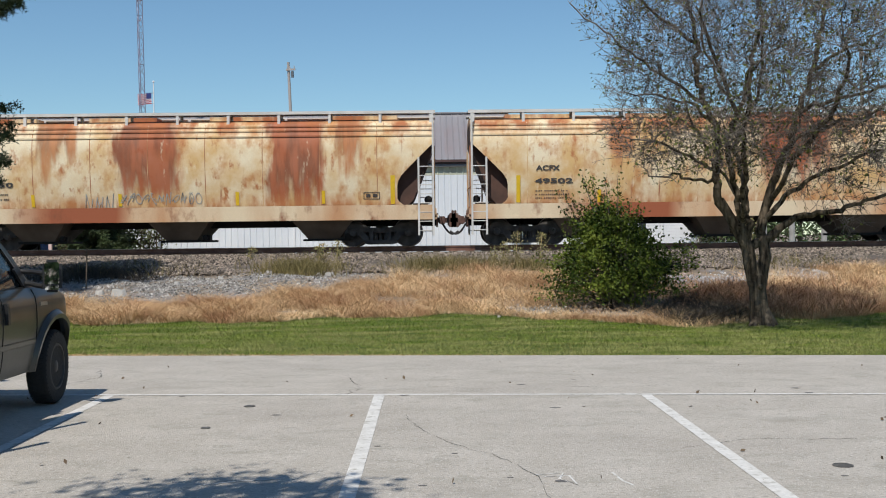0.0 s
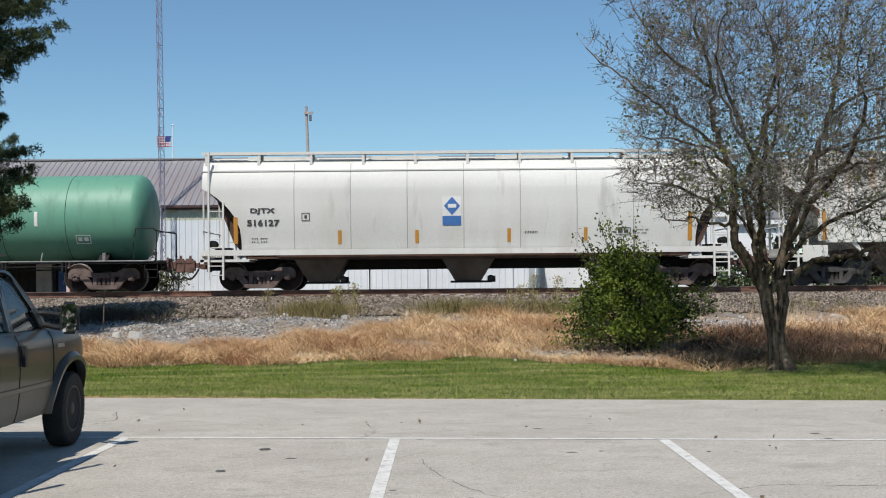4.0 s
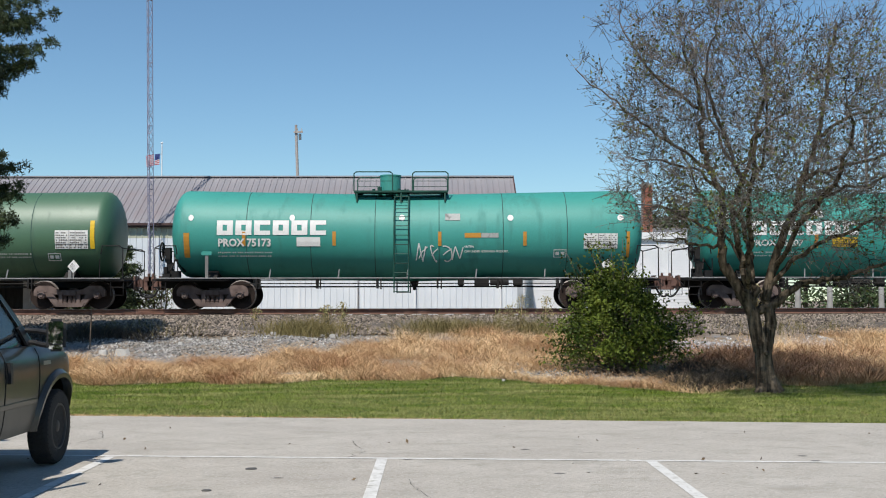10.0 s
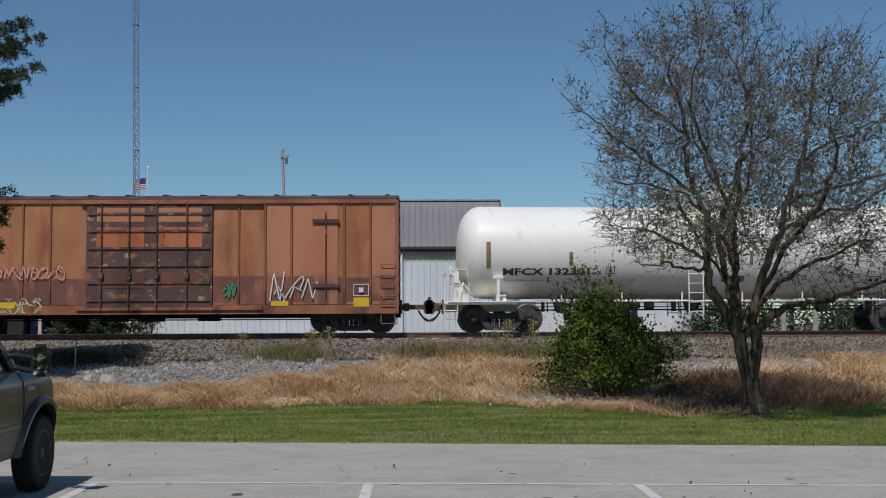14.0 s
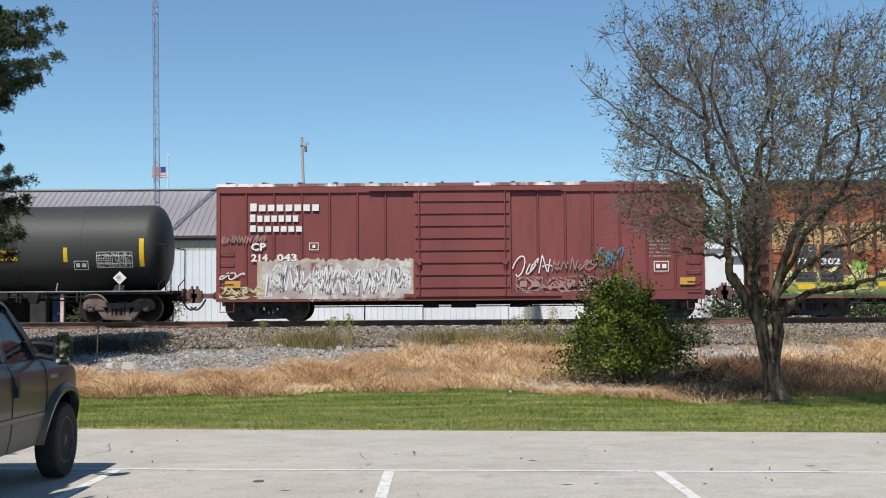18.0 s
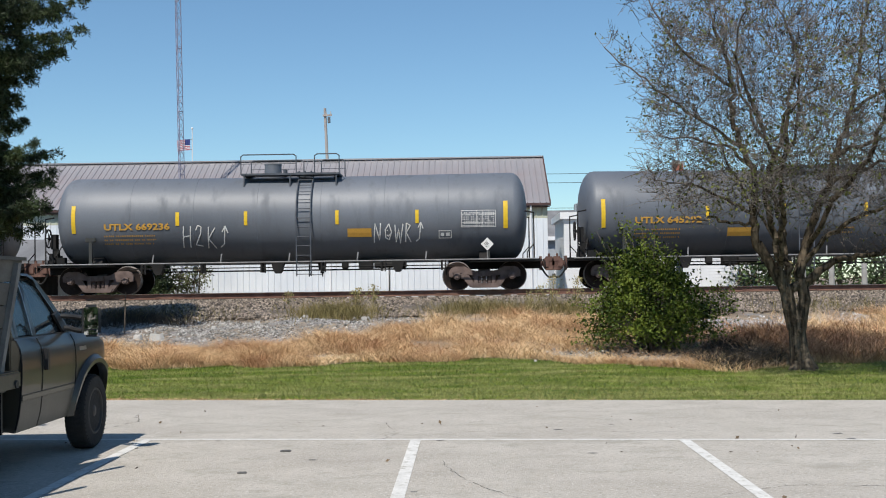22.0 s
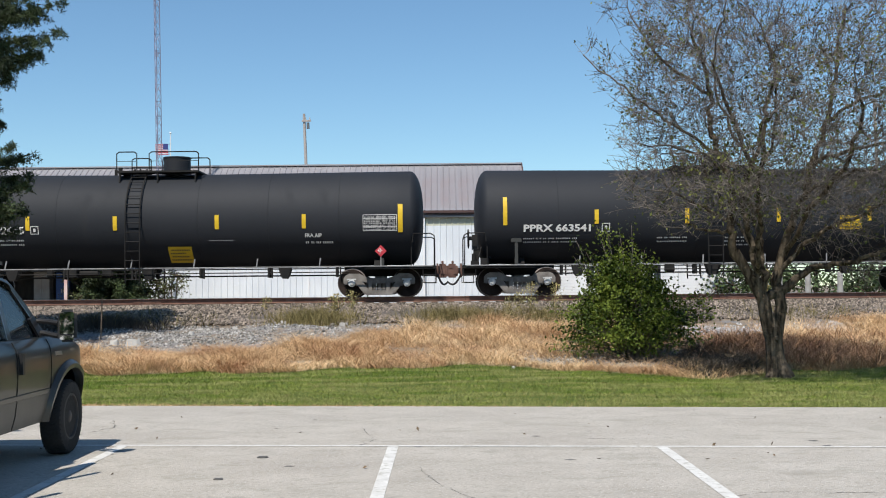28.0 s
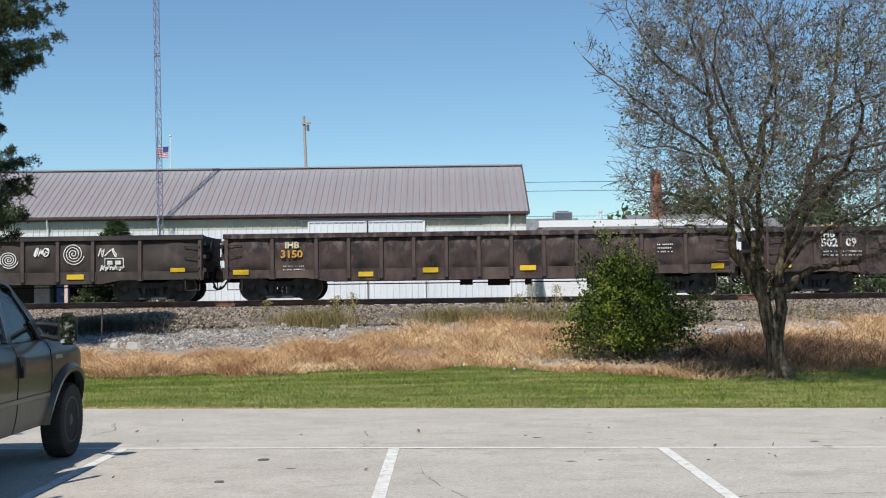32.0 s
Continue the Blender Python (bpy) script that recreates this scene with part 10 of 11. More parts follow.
wall = part("wall", Geo().box(XL, XR - 0.1, YW + 0.02, YW + 0.2, 0.8, ZE).box(XL, XR - 0.1, 63.8, 64.0, 0.8, ZE).box(XR - 0.3, XR - 0.1, YW + 0.2, 63.8, 0.8, ZE).box(XL, XL + 0.2, YW + 0.2, 63.8, 0.8, ZE).prism([(YW, ZE), (63.95, ZE), (YR, ZR - 0.15)], XR - 0.3, XR - 0.1, 0), M_WHITE, shed)
x = XL
while x < XR - 0.2:
    part("wall_sheet", ribbed_wall(x, min(x + 3.0, XR - 0.1), 0.8, 4.75, YW), M_SIDING, wall)
    part("upper_wall_sheet", ribbed_wall(x, min(x + 3.0, XR - 0.1), 4.75, ZE, YW), M_SIDING_BEIGE, wall, "faded beige-green upper wall sheet")
    x += 3.0
for xa, xb in ((-6.4, -3.62), (-3.58, -0.9)):
    d = part("sliding_door", ribbed_wall(xa, xb, 0.95, 5.05, YW - 0.12), M_SIDING, shed)
    part("door_frame", Geo().box(xa - 0.05, xa + 0.03, YW - 0.17, YW - 0.05, 0.95, 5.1).box(xb - 0.03, xb + 0.05, YW - 0.17, YW - 0.05, 0.95, 5.1).box(xa, xb, YW - 0.17, YW - 0.05, 5.05, 5.12), M_WHITE, d)
part("door_track", Geo().box(-6.9, 1.9, YW - 0.2, YW - 0.04, 5.14, 5.26), M_DARKDOOR, shed)
for x in (-18.9, -13.6, 3.2):
    part("downspout", Geo().tube([(x, YE - 0.02, 5.4), (x, YE + 0.02, 5.15), (x, YW - 0.1, 4.9), (x, YW - 0.1, 1.0)], 0.05, 8), M_WHITE, shed)
slope = math.atan2(ZR - ZE, YR - YE)
SL = math.hypot(ZR - ZE, YR - YE)
g = Geo().box(-0.4495, 0.4495, 0, SL, -0.02, 0.0)
for k in (-0.3, 0.0, 0.3):
    g.prism([(k - 0.03, 0.0), (k + 0.03, 0.0), (k + 0.015, 0.035), (k - 0.015, 0.035)], 0, SL, 1)
panel = mesh_of(g, M_ROOF)
roof = part("roof", Geo().prism([(YE + 0.05, ZE - 0.06), (YR, ZR - 0.06), (2 * YR - YE, ZE - 0.06), (2 * YR - YE, ZE - 0.12), (YR, ZR - 0.14), (YE + 0.05, ZE - 0.14)], XL - 0.2, XR, 0), M_ROOF, shed)
k = 0
while XL + 0.45 + 0.9 * k < XR - 0.3:
    part("roof_panel", panel, None, roof, at=Matrix.Translation((XL + 0.45 + 0.9 * k, YE, ZE)) @ Matrix.Rotation(slope, 4, "X"))
    part("ridge_cap", Geo().box(XL + 0.9 * k + 0.005, XL + 0.9 * k + 0.895, YR - 0.2, YR + 0.2, ZR - 0.02, ZR + 0.05), M_ROOF, roof)
    k += 1
xe = XL + 0.9 * k          # narrow last sheet at the gable
if xe < XR - 0.05:
    g = Geo().box(0.0, XR - xe, 0, SL, -0.02, 0.0)
    x = 0.15
    while x < XR - xe:
        g.prism([(x - 0.03, 0.0), (x + 0.03, 0.0), (x + 0.015, 0.035), (x - 0.015, 0.035)], 0, SL, 1)
        x += 0.3
    part("roof_panel", g, M_ROOF, roof, at=Matrix.Translation((xe, YE, ZE)) @ Matrix.Rotation(slope, 4, "X"))
    part("ridge_cap", Geo().box(xe + 0.005, XR, YR - 0.2, YR + 0.2, ZR - 0.02, ZR + 0.05), M_ROOF, roof)
part("gutter", Geo().box(XL - 0.2, XR + 0.05, YE - 0.10, YE + 0.0, ZE - 0.12, ZE - 0.01), M_ROOF_TRIM, shed)
part("soffit", Geo().box(XL - 0.1, XR, YE + 0.02, YW + 0.02, ZE - 0.2, ZE - 0.15), M_ROOF_TRIM, shed)
part("gable_trim", Geo().prism([(YE - 0.05, ZE - 0.15), (YE - 0.05, ZE + 0.04), (YR, ZR + 0.07), (YR, ZR - 0.15)], XR, XR + 0.06, 0), M_ROOF_TRIM, shed)

# open lean-to in front of the shed, with things stored in its shade
lean = thing("lean_to", "low open-fronted lean-to with a weathered shingle roof", "shed", pose(-19.6, 51.5, 0.9))
part("back_wall", Geo().box(-4.2, 4.2, 2.3, 2.4, 0, 3.0), M_SHADEWALL, lean)
for x in (-4.2, 4.12):
    part("end_wall", Geo().prism([(-0.2, 0), (2.3, 0), (2.3, 2.95), (-0.2, 2.3)], x, x + 0.08, 0), M_SHADEWALL, lean)
part("floor_slab", Geo().box(-4.3, 4.3, -1.4, 2.4, -0.08, 0.02), M_CONC, lean)
lr = part("roof", Geo().prism([(-1.7, 2.0), (2.6, 3.1), (2.6, 3.0), (-1.7, 1.90)], -4.5, 4.5, 0), M_SHINGLE, lean)
row = mesh_of(Geo().box(-4.5, 4.5, 0, 0.34, 0, 0.025), M_SHINGLE)
for k in range(16):
    part("shingle_course", row, None, lr, at=Matrix.Translation((0, -1.7 + 0.262 * k, 2.01 + 0.067 * k)) @ Matrix.Rotation(0.25, 4, "X"))
for x in (-3.9, -0.2, 3.25):
    part("porch_post", Geo().box(x - 0.07, x + 0.07, -1.5, -1.36, 0, 1.97), M_POSTPINK, lean, "faded pinkish white porch post")
for x, w, h, m, lab in ((-17.2, 0.30, 1.7, M_BLUE, "tall blue steel cabinet under the lean-to"), (-18.15, 0.36, 1.75, M_CONC, "tall grey steel cabinet under the lean-to")):
    c = thing("storage_cabinet", lab, "cabinet", pose(x, 52.2, 0.92), "stored cabinets")
    part("body", Geo().box(-w, w, 0, 0.5, 0, h), m, c, bevel=0.01)
    for s in (-1, 1):
        d = part("door", Geo().box(min(s * 0.01, s * (w - 0.02)), max(s * 0.01, s * (w - 0.02)), -0.02, 0.0, 0.05, h - 0.05), m, c)
        part("handle", Geo().box(s * 0.04 - 0.012, s * 0.04 + 0.012, -0.045, -0.02, 0.8, 0.95), M_CHROME, d)

# mast in front of the shed
mast = thing("lattice_mast", "tall slender lattice radio mast of rusty steel", "radio mast", pose(-13.24, 54.2, 0.9, 0, -0.85, 0))
legs = [(0.15 * math.cos(a), 0.15 * math.sin(a)) for a in (0.5, 0.5 + 2.094, 0.5 + 4.189)]
for j, (x, y) in enumerate(legs):
    part("leg", Geo().cyl((x, y, 0), (x, y, 27), 0.02, seg=6), M_TOWER, mast)
    g = Geo()
    nx, ny = legs[(j + 1) % 3]
    for k in range(66):
        z = 0.2 + 0.4 * k
        g.cyl((x, y, z), (nx, ny, z + (0.4 if k % 2 else 0.0)), 0.009, seg=4, caps=False).cyl((nx, ny, z), (x, y, z + 0.4), 0.009, seg=4, caps=False)
    part("bracing", g, M_TOWER, mast)
for k in range(9):
    z = 3 * k + 0.1
    part("splice_ring", Geo().tube([(*legs[0], z), (*legs[1], z), (*legs[2], z), (*legs[0], z)], 0.016, 5), M_TOWER, mast)

# flag on its pole behind the roof
flagpole = thing("flagpole", "thin white flagpole beyond the shed roof", "flagpole", pose(-16.05, 68.0, 0.9))
part("pole", Geo().cyl((0, 0, 0), (0, 0, 10.15), 0.05, 0.03, seg=8), M_WHITE, flagpole)
part("finial", Geo().lathe([(-0.07, 0.01), (-0.04, 0.06), (0.04, 0.06), (0.07, 0.01)], 10.2, 10), M_WHITE, flagpole)
flag = thing("flag", "striped red, white and blue flag flying in the wind", "flag", pose(-16.1, 67.95, 0.9))
FLAG_STRIPS = []
for z in (8.93, 9.52):
    part("clip", Geo().box(-0.08, 0.04, 0.02, 0.06, z, z + 0.03), M_CHROME, flag)
for k in range(5):
    x = -0.07 - 0.155 * k
    core = None
    for i in range(13):
        z0, z1 = 8.9 + 0.05 * i, 8.9 + 0.05 * (i + 1)
        colour = "blue" if (k < 2 and i > 5) else ("red" if i % 2 == 0 else "white")
        g = Geo().box(-0.165, 0.0, -0.006, 0.006, z0 - 9.2, z1 - 9.2)
        if core is None:
            core = part("cloth_panel", g, M_FLAG[colour], flag, at=pose(x, 0, 9.2))
        else:
            part("stripe", g, M_FLAG[colour], core)
    FLAG_STRIPS.append((core, x, 9.2))


# poles and wires
def utility_pole(x, y, h, lean, arm):
    t = thing("utility_pole", "weathered wooden utility pole", "utility pole", pose(x, y, 0.85, 0, lean, 0), "utility poles")
    part("pole", Geo().cyl((0, 0, -0.2), (0, 0, h), 0.14, 0.085, seg=10), M_POLE, t)
    if arm:
        part("crossarm", Geo().box(-0.15, 0.45, -0.15, -0.08, h - 0.55, h - 0.43), M_POLE, t)
        for dx in (0.1, 0.38):
            part("insulator", Geo().cyl((dx, -0.11, h - 0.43), (dx, -0.11, h - 0.25), 0.04, 0.02, seg=8), M_CONC, t)
        part("transformer", Geo().cyl((0.25, -0.1, h - 1.0), (0.25, -0.1, h - 0.6), 0.09, seg=10), M_DARKDOOR, t)
    return t


utility_pole(-8.55, 75, 12.4, -2.0, True)
utility_pole(26.6, 70, 12.2, -1.0, True)
utility_pole(62, 82, 10.5, 0, True)
for k, (y, za, zb, sag) in enumerate(((82, 9.6, 9.6, 0.25), (82, 8.95, 9.1, 0.3), (82, 7.35, 7.0, 0.3), (82, 6.85, 6.4, 0.35), (82, 6.35, 6.3, 0.3))):
    pts = [(-30 + 9.2 * i, y, za + (zb - za) * i / 10 - sag * math.sin(math.pi * i / 10)) for i in range(11)]
    tagged(part("overhead_wire", Geo().tube(pts, 0.022, 4), M_WIRE), "thin dark overhead wire", "wire", "overhead wires")


# ---- buildings beyond ----
def window(parent, x0, x1, z0, z1, y):
    w = part("window", Geo().box(x0, x1, y - 0.05, y + 0.01, z0, z0 + 0.06).box(x0, x1, y - 0.05, y + 0.01, z1 - 0.06, z1).box(x0, x0 + 0.06, y - 0.05, y + 0.01, z0 + 0.06, z1 - 0.06).box(x1 - 0.06, x1, y - 0.05, y + 0.01, z0 + 0.06, z1 - 0.06).box((x0 + x1) / 2 - 0.03, (x0 + x1) / 2 + 0.03, y - 0.04, y + 0.01, z0 + 0.06, z1 - 0.06), M_WHITE, parent)
    part("pane", Geo().box(x0 + 0.06, x1 - 0.06, y - 0.02, y - 0.005, z0 + 0.06, z1 - 0.06), M_GLASS, w)
    return w


low = thing("flat_roofed_building", "low white flat-roofed building with clapboard walls", "building", pose(0, 0, 0))
part("wall", Geo().box(5.2, 15.2, 60.2, 66, 0.8, 4.95), M_WHITE, low)
for k in range(26):
    part("clapboard", Geo().box(5.2, 15.2, 60.17, 60.2, 0.85 + 0.158 * k, 0.99 + 0.158 * k), M_WHITE, low)
part("parapet", Geo().box(5.0, 15.4, 60.0, 66.2, 4.95, 5.3), M_WHITE, low)
part("roof", Geo().box(5.3, 15.1, 60.3, 65.9, 5.3, 5.34), M_SHINGLE, low)
window(low, 7.4, 8.4, 1.9, 2.9, 60.17)
window(low, 6.0, 6.6, 3.0, 4.2, 60.17)
window(low, 10.5, 11.4, 1.9, 2.9, 60.17)
for x in (12.2, 13.8, 15.0):
    part("downspout", Geo().cyl((x, 60.1, 0.9), (x, 60.1, 4.9), 0.05, seg=8), M_WHITE, low)
ac = thing("rooftop_unit", "grey rooftop air conditioner", "air conditioner", pose(6.5, 62.5, 5.34))
part("casing", Geo().box(-0.5, 0.5, -0.4, 0.4, 0, 0.55), M_GREYHOUSE, ac, bevel=0.02)
part("fan_grille", Geo().cyl((0, 0, 0.55), (0, 0, 0.6), 0.35, seg=16), M_DARKDOOR, ac)
for k in range(6):
    part("louvre", Geo().box(-0.45, 0.45, -0.43, -0.4, 0.06 + 0.08 * k, 0.10 + 0.08 * k), M_DARKDOOR, ac)
vent = tagged(part("roof_vent", Geo().cyl((0, 0, 0), (0, 0, 0.5), 0.08, seg=10).cyl((0, 0, 0.5), (0, 0, 0.6), 0.12, seg=10), M_WHITE, at=pose(8.5, 62, 5.34)), "small white roof vent pipe", "vent")


def house(name, label, x, y, w, d, h, rise, wall_m, roof_m, wins):
    t = thing(name, label, "house", pose(x, y, 0.85))
    part("wall", Geo().box(-w / 2, w / 2, 0, d, 0, h).prism([(0, h), (d, h), (d / 2, h + rise)], -w / 2, w / 2, 0), wall_m, t)
    part("roof", Geo().prism([(-0.3, h - 0.1), (d / 2, h + rise + 0.1), (d + 0.3, h - 0.1), (d + 0.3, h + 0.05), (d / 2, h + rise + 0.28), (-0.3, h + 0.05)], -w / 2 - 0.3, w / 2 + 0.3, 0), roof_m, t)
    part("eave_board", Geo().box(-w / 2 - 0.3, w / 2 + 0.3, -0.34, -0.3, h - 0.18, h + 0.06), M_WHITE, t)
    for a, b in wins:
        window(t, a, a + 0.8, b, b + 1.2, -0.01)
    return t


house("grey_house", "grey clapboard house with a shingle roof", 6.8, 72, 3.4, 6, 3.6, 1.6, M_GREYHOUSE, M_SHINGLE, ((-1.2, 1.0), (0.3, 1.0)))
house("low_house", "low white house with a dark shingle roof", 16.2, 70, 8.5, 7, 4.35, 0.9, M_WHITE, M_SHINGLE, ((-3, 1.4), (-1, 1.4), (1.2, 1.4)))
chimney = thing("brick_chimney", "tall square red brick chimney", "chimney", pose(12.7, 68.5, 0.85))
part("core", Geo().box(-0.29, 0.29, -0.29, 0.29, 0, 7.7), M_MORTAR, chimney)
b1 = mesh_of(Geo().box(-0.105, 0.105, -0.045, 0.045, 0, 0.075), M_BRICK)
for k in range(36):
    z = 4.6 + 0.088 * k
    for j in (-1, 0, 1):
        o = 0.052 if k % 2 else -0.052
        x = j * 0.2 + o
        x = max(-0.205, min(0.205, x))
        part("brick", b1, None, chimney, at=pose(x, -0.275, z))
part("cap", Geo().box(-0.36, 0.36, -0.36, 0.36, 7.7, 7.85), M_CONC, chimney)
for x in (15.6, 16.9, 18.4, 20.8):
    tagged(part("bollard", Geo().cyl((0, 0, 0), (0, 0, 1.5), 0.14, 0.12, seg=12), M_CONC, at=pose(x, 53.5, 0.85)), "grey concrete post beyond the track", "post", "concrete posts")


# ---- pickup ----
truck = thing("pickup_truck", "dark bronze-grey pickup with a weathered wooden stake bed", "pickup truck", pose(-5.0, 12.28, 0))
FLANK = ([0.36, 0.42, 0.55, 0.70, 0.88, 1.02, 1.13, 1.20, 1.25], [0.90, 0.94, 0.97, 0.988, 1.0, 1.0, 0.99, 0.968, 0.93])   # half width of the body over its height


def flank(y, z):
    """Half width of the body at a station and height; the nose draws in."""
    return float(np.interp(z, *FLANK)) * (1 + 0.035 * max(0.0, min(1.0, (y + 0.6) / 0.6)) - 0.10 * max(0.0, (y - 0.25) / 0.33) ** 2.2)


def lower_edge(y):
    if abs(y) < 0.52:
        return 0.40 + math.sqrt(max(0.0, 0.52 * 0.52 - y * y)) * 0.98
    return 0.40 if y < 0 else 0.46


def upper_edge(y):
    return float(np.interp(y, [-2.0, -0.45, -0.2, 0.1, 0.3, 0.42, 0.51, 0.58], [1.25, 1.25, 1.235, 1.20, 1.145, 1.07, 0.97, 0.82]))


ys = sorted([-1.93, -1.7, -1.4, -1.1, -0.8, -0.6, -0.46, -0.40] + [0.519 * math.cos(math.pi * k / 18) for k in range(19)] + [0.521, 0.55, 0.58, -0.521])
g, m = Geo(), 14
for i, y in enumerate(ys):
    zb, zt = lower_edge(y), upper_edge(y)
    row = [(flank(y, zb) - 0.05, y, zb + 0.01)] + [(flank(y, zb + (zt - zb) * u / 9), y, zb + (zt - zb) * u / 9) for u in range(10)]
    edge = flank(y, zt)
    row += [(edge * f, y, zt + h) for f, h in ((0.85, 0.012), (0.5, 0.045), (0.0, 0.06))] if y > -0.47 else [(edge * 0.94, y, zt - 0.02), (edge * 0.92, y, 0.8), (0.0, y, 0.8)]
    row += [(-a, b, c) for a, b, c in row[-2::-1]]
    g.v += row
n = len(row)
for i in range(len(ys) - 1):
    g.f += [(i * n + k, i * n + k + 1, (i + 1) * n + k + 1, (i + 1) * n + k) for k in range(n - 1)]
g.f += [tuple(range(n)), tuple((len(ys) - 1) * n + k for k in range(n))]
body = part("body", g, M_TRUCK, truck, smooth=True)


def skin(y0, y1, z0, z1, lift, ny=6, nz=4, sides=(1, -1)):
    """A sheet laid on the body's flank."""
    g = Geo()
    for s in sides:
        vs = [(s * (flank(y, z) + d), y, z) for d in (lift, -0.01) for y in np.linspace(y0, y1, ny + 1) for z in np.linspace(z0, z1, nz + 1)]
        a, q = nz + 1, (ny + 1) * (nz + 1)
        fs = [(i * a + k, i * a + k + 1, (i + 1) * a + k + 1, (i + 1) * a + k) for i in range(ny) for k in range(nz)]
        edge = [i * a for i in range(ny + 1)] + [ny * a + k for k in range(1, nz + 1)] + [i * a + nz for i in range(ny - 1, -1, -1)] + [k for k in range(nz - 1, 0, -1)]
        fs += [(edge[i], edge[(i + 1) % len(edge)], edge[(i + 1) % len(edge)] + q, edge[i] + q) for i in range(len(edge))]
        g.add(vs, fs)
    return g


for s in (1, -1):
    part("lower_panel", skin(-1.92, -1.43, 0.41, 0.685, 0.006, sides=(s,)), M_TRUCK_LOW, body, "paler mud-splashed lower panel", smooth=True)
    part("lower_panel", skin(-1.40, -0.53, 0.41, 0.685, 0.006, sides=(s,)), M_TRUCK_LOW, body, "paler mud-splashed lower panel", smooth=True)
    part("side_moulding", skin(-1.92, -0.54, 0.69, 0.735, 0.014, nz=2, sides=(s,)), M_TRUCK, body, smooth=True)
    for y in (-0.50, -1.415, -1.925):
        part("door_gap", skin(y - 0.007, y + 0.007, 0.43, 1.235, 0.004, 1, 10, (s,)), M_GAP, body)
    g = Geo()
    k = 16
    for r, lift in ((0.505, 0.0), (0.51, 0.045), (0.555, 0.05), (0.60, 0.004)):
        g.v += [(s * (flank(r * math.cos(a), max(0.42, 0.40 + r * math.sin(a))) + lift), r * math.cos(a), 0.40 + r * math.sin(a)) for a in (math.pi * j / k for j in range(k + 1))]
    for r in range(3):
        g.f += [(r * (k + 1) + j, r * (k + 1) + j + 1, (r + 1) * (k + 1) + j + 1, (r + 1) * (k + 1) + j) for j in range(k)]
    part("wheel_arch_lip", g, M_TRUCK, body, smooth=True)
    part("door_handle", skin(-1.375, -1.315, 0.93, 1.13, 0.035, 1, 4, (s,)), M_PLASTIC, body, "black upright door handle", smooth=True)
    part("fuel_door", skin(-0.40, -0.22, 1.06, 1.10, 0.006, 2, 1, (s,)), M_CHROME, body, "dull silver fender badge plate")
    part("mud_splash", skin(0.47, 0.57, 0.47, 0.60, 0.012, 2, 2, (s,)), M_PLASTIC, body, "black end of the front bumper")
side_x = lambda z: 0.925 - 0.27 * max(0.0, z - 1.24) - 0.55 * max(0.0, z - 1.70) ** 1.6


def cab_piece(poly, t=0.06, lift=0.0, sides=(-1, 1)):
    """A piece of the cab's flank: polygon (y, z) on the leaning side, cut fine along its edges."""
    g, fine = Geo(), []
    for (a, b), (c, d) in zip(poly, poly[1:] + poly[:1]):
        fine += [(a + (c - a) * k / 4, b + (d - b) * k / 4) for k in range(4)]
    n = len(fine)
    for s in sides:
        g.add([(s * (side_x(z) + lift), y, z) for y, z in fine] + [(s * (side_x(z) + lift - t), y, z) for y, z in fine], [tuple(range(n)), tuple(range(n, 2 * n))] + [(i, (i + 1) % n, (i + 1) % n + n, i + n) for i in range(n)])
    return g


for s in (-1, 1):
    part("a_pillar", cab_piece([(-0.38, 1.24), (-0.52, 1.24), (-0.80, 1.52), (-1.10, 1.79), (-1.04, 1.84), (-0.72, 1.57)], sides=(s,)), M_TRUCK, truck)
    part("b_pillar", cab_piece([(-1.36, 1.24), (-1.455, 1.24), (-1.45, 1.84), (-1.38, 1.84)], sides=(s,)), M_TRUCK, truck)
    part("c_pillar", cab_piece([(-1.80, 1.24), (-1.93, 1.24), (-1.91, 1.84), (-1.76, 1.84)], sides=(s,)), M_TRUCK, truck)
    part("roof_rail", cab_piece([(-1.04, 1.79), (-1.92, 1.79), (-1.90, 1.85), (-1.10, 1.85)], sides=(s,)), M_TRUCK, truck)
    part("door_window", cab_piece([(-0.55, 1.255), (-1.36, 1.255), (-1.38, 1.79), (-1.10, 1.79), (-0.82, 1.52)], 0.008, -0.02, (s,)), M_GLASS, truck)
    part("rear_quarter_window", cab_piece([(-1.455, 1.27), (-1.80, 1.27), (-1.77, 1.77), (-1.45, 1.79)], 0.008, -0.016, (s,)), M_GLASS, truck)
    part("window_seal", cab_piece([(-0.50, 1.235), (-1.93, 1.235), (-1.93, 1.262), (-0.52, 1.262)], 0.05, 0.008, (s,)), M_PLASTIC, truck)
    part("window_trim", cab_piece([(-1.455, 1.265), (-1.475, 1.265), (-1.47, 1.79), (-1.45, 1.79)], 0.02, 0.002, (s,)), M_CHROME, truck, "pale strip beside the rear quarter window")
g = Geo()
roof_rows = [(-1.04, 1.80), (-1.12, 1.855), (-1.28, 1.892), (-1.55, 1.905), (-1.80, 1.89), (-1.90, 1.85), (-1.93, 1.79)]
for y, z in roof_rows:
    g.v += [(f * 0.80, y, z - 0.07 * abs(f) ** 4) for f in (-1, -0.93, -0.8, -0.5, 0, 0.5, 0.8, 0.93, 1)]
g.f += [(9 * i + k, 9 * i + k + 1, 9 * i + k + 10, 9 * i + k + 9) for i in range(6) for k in range(8)]
part("cab_roof", g, M_TRUCK, truck, smooth=True)
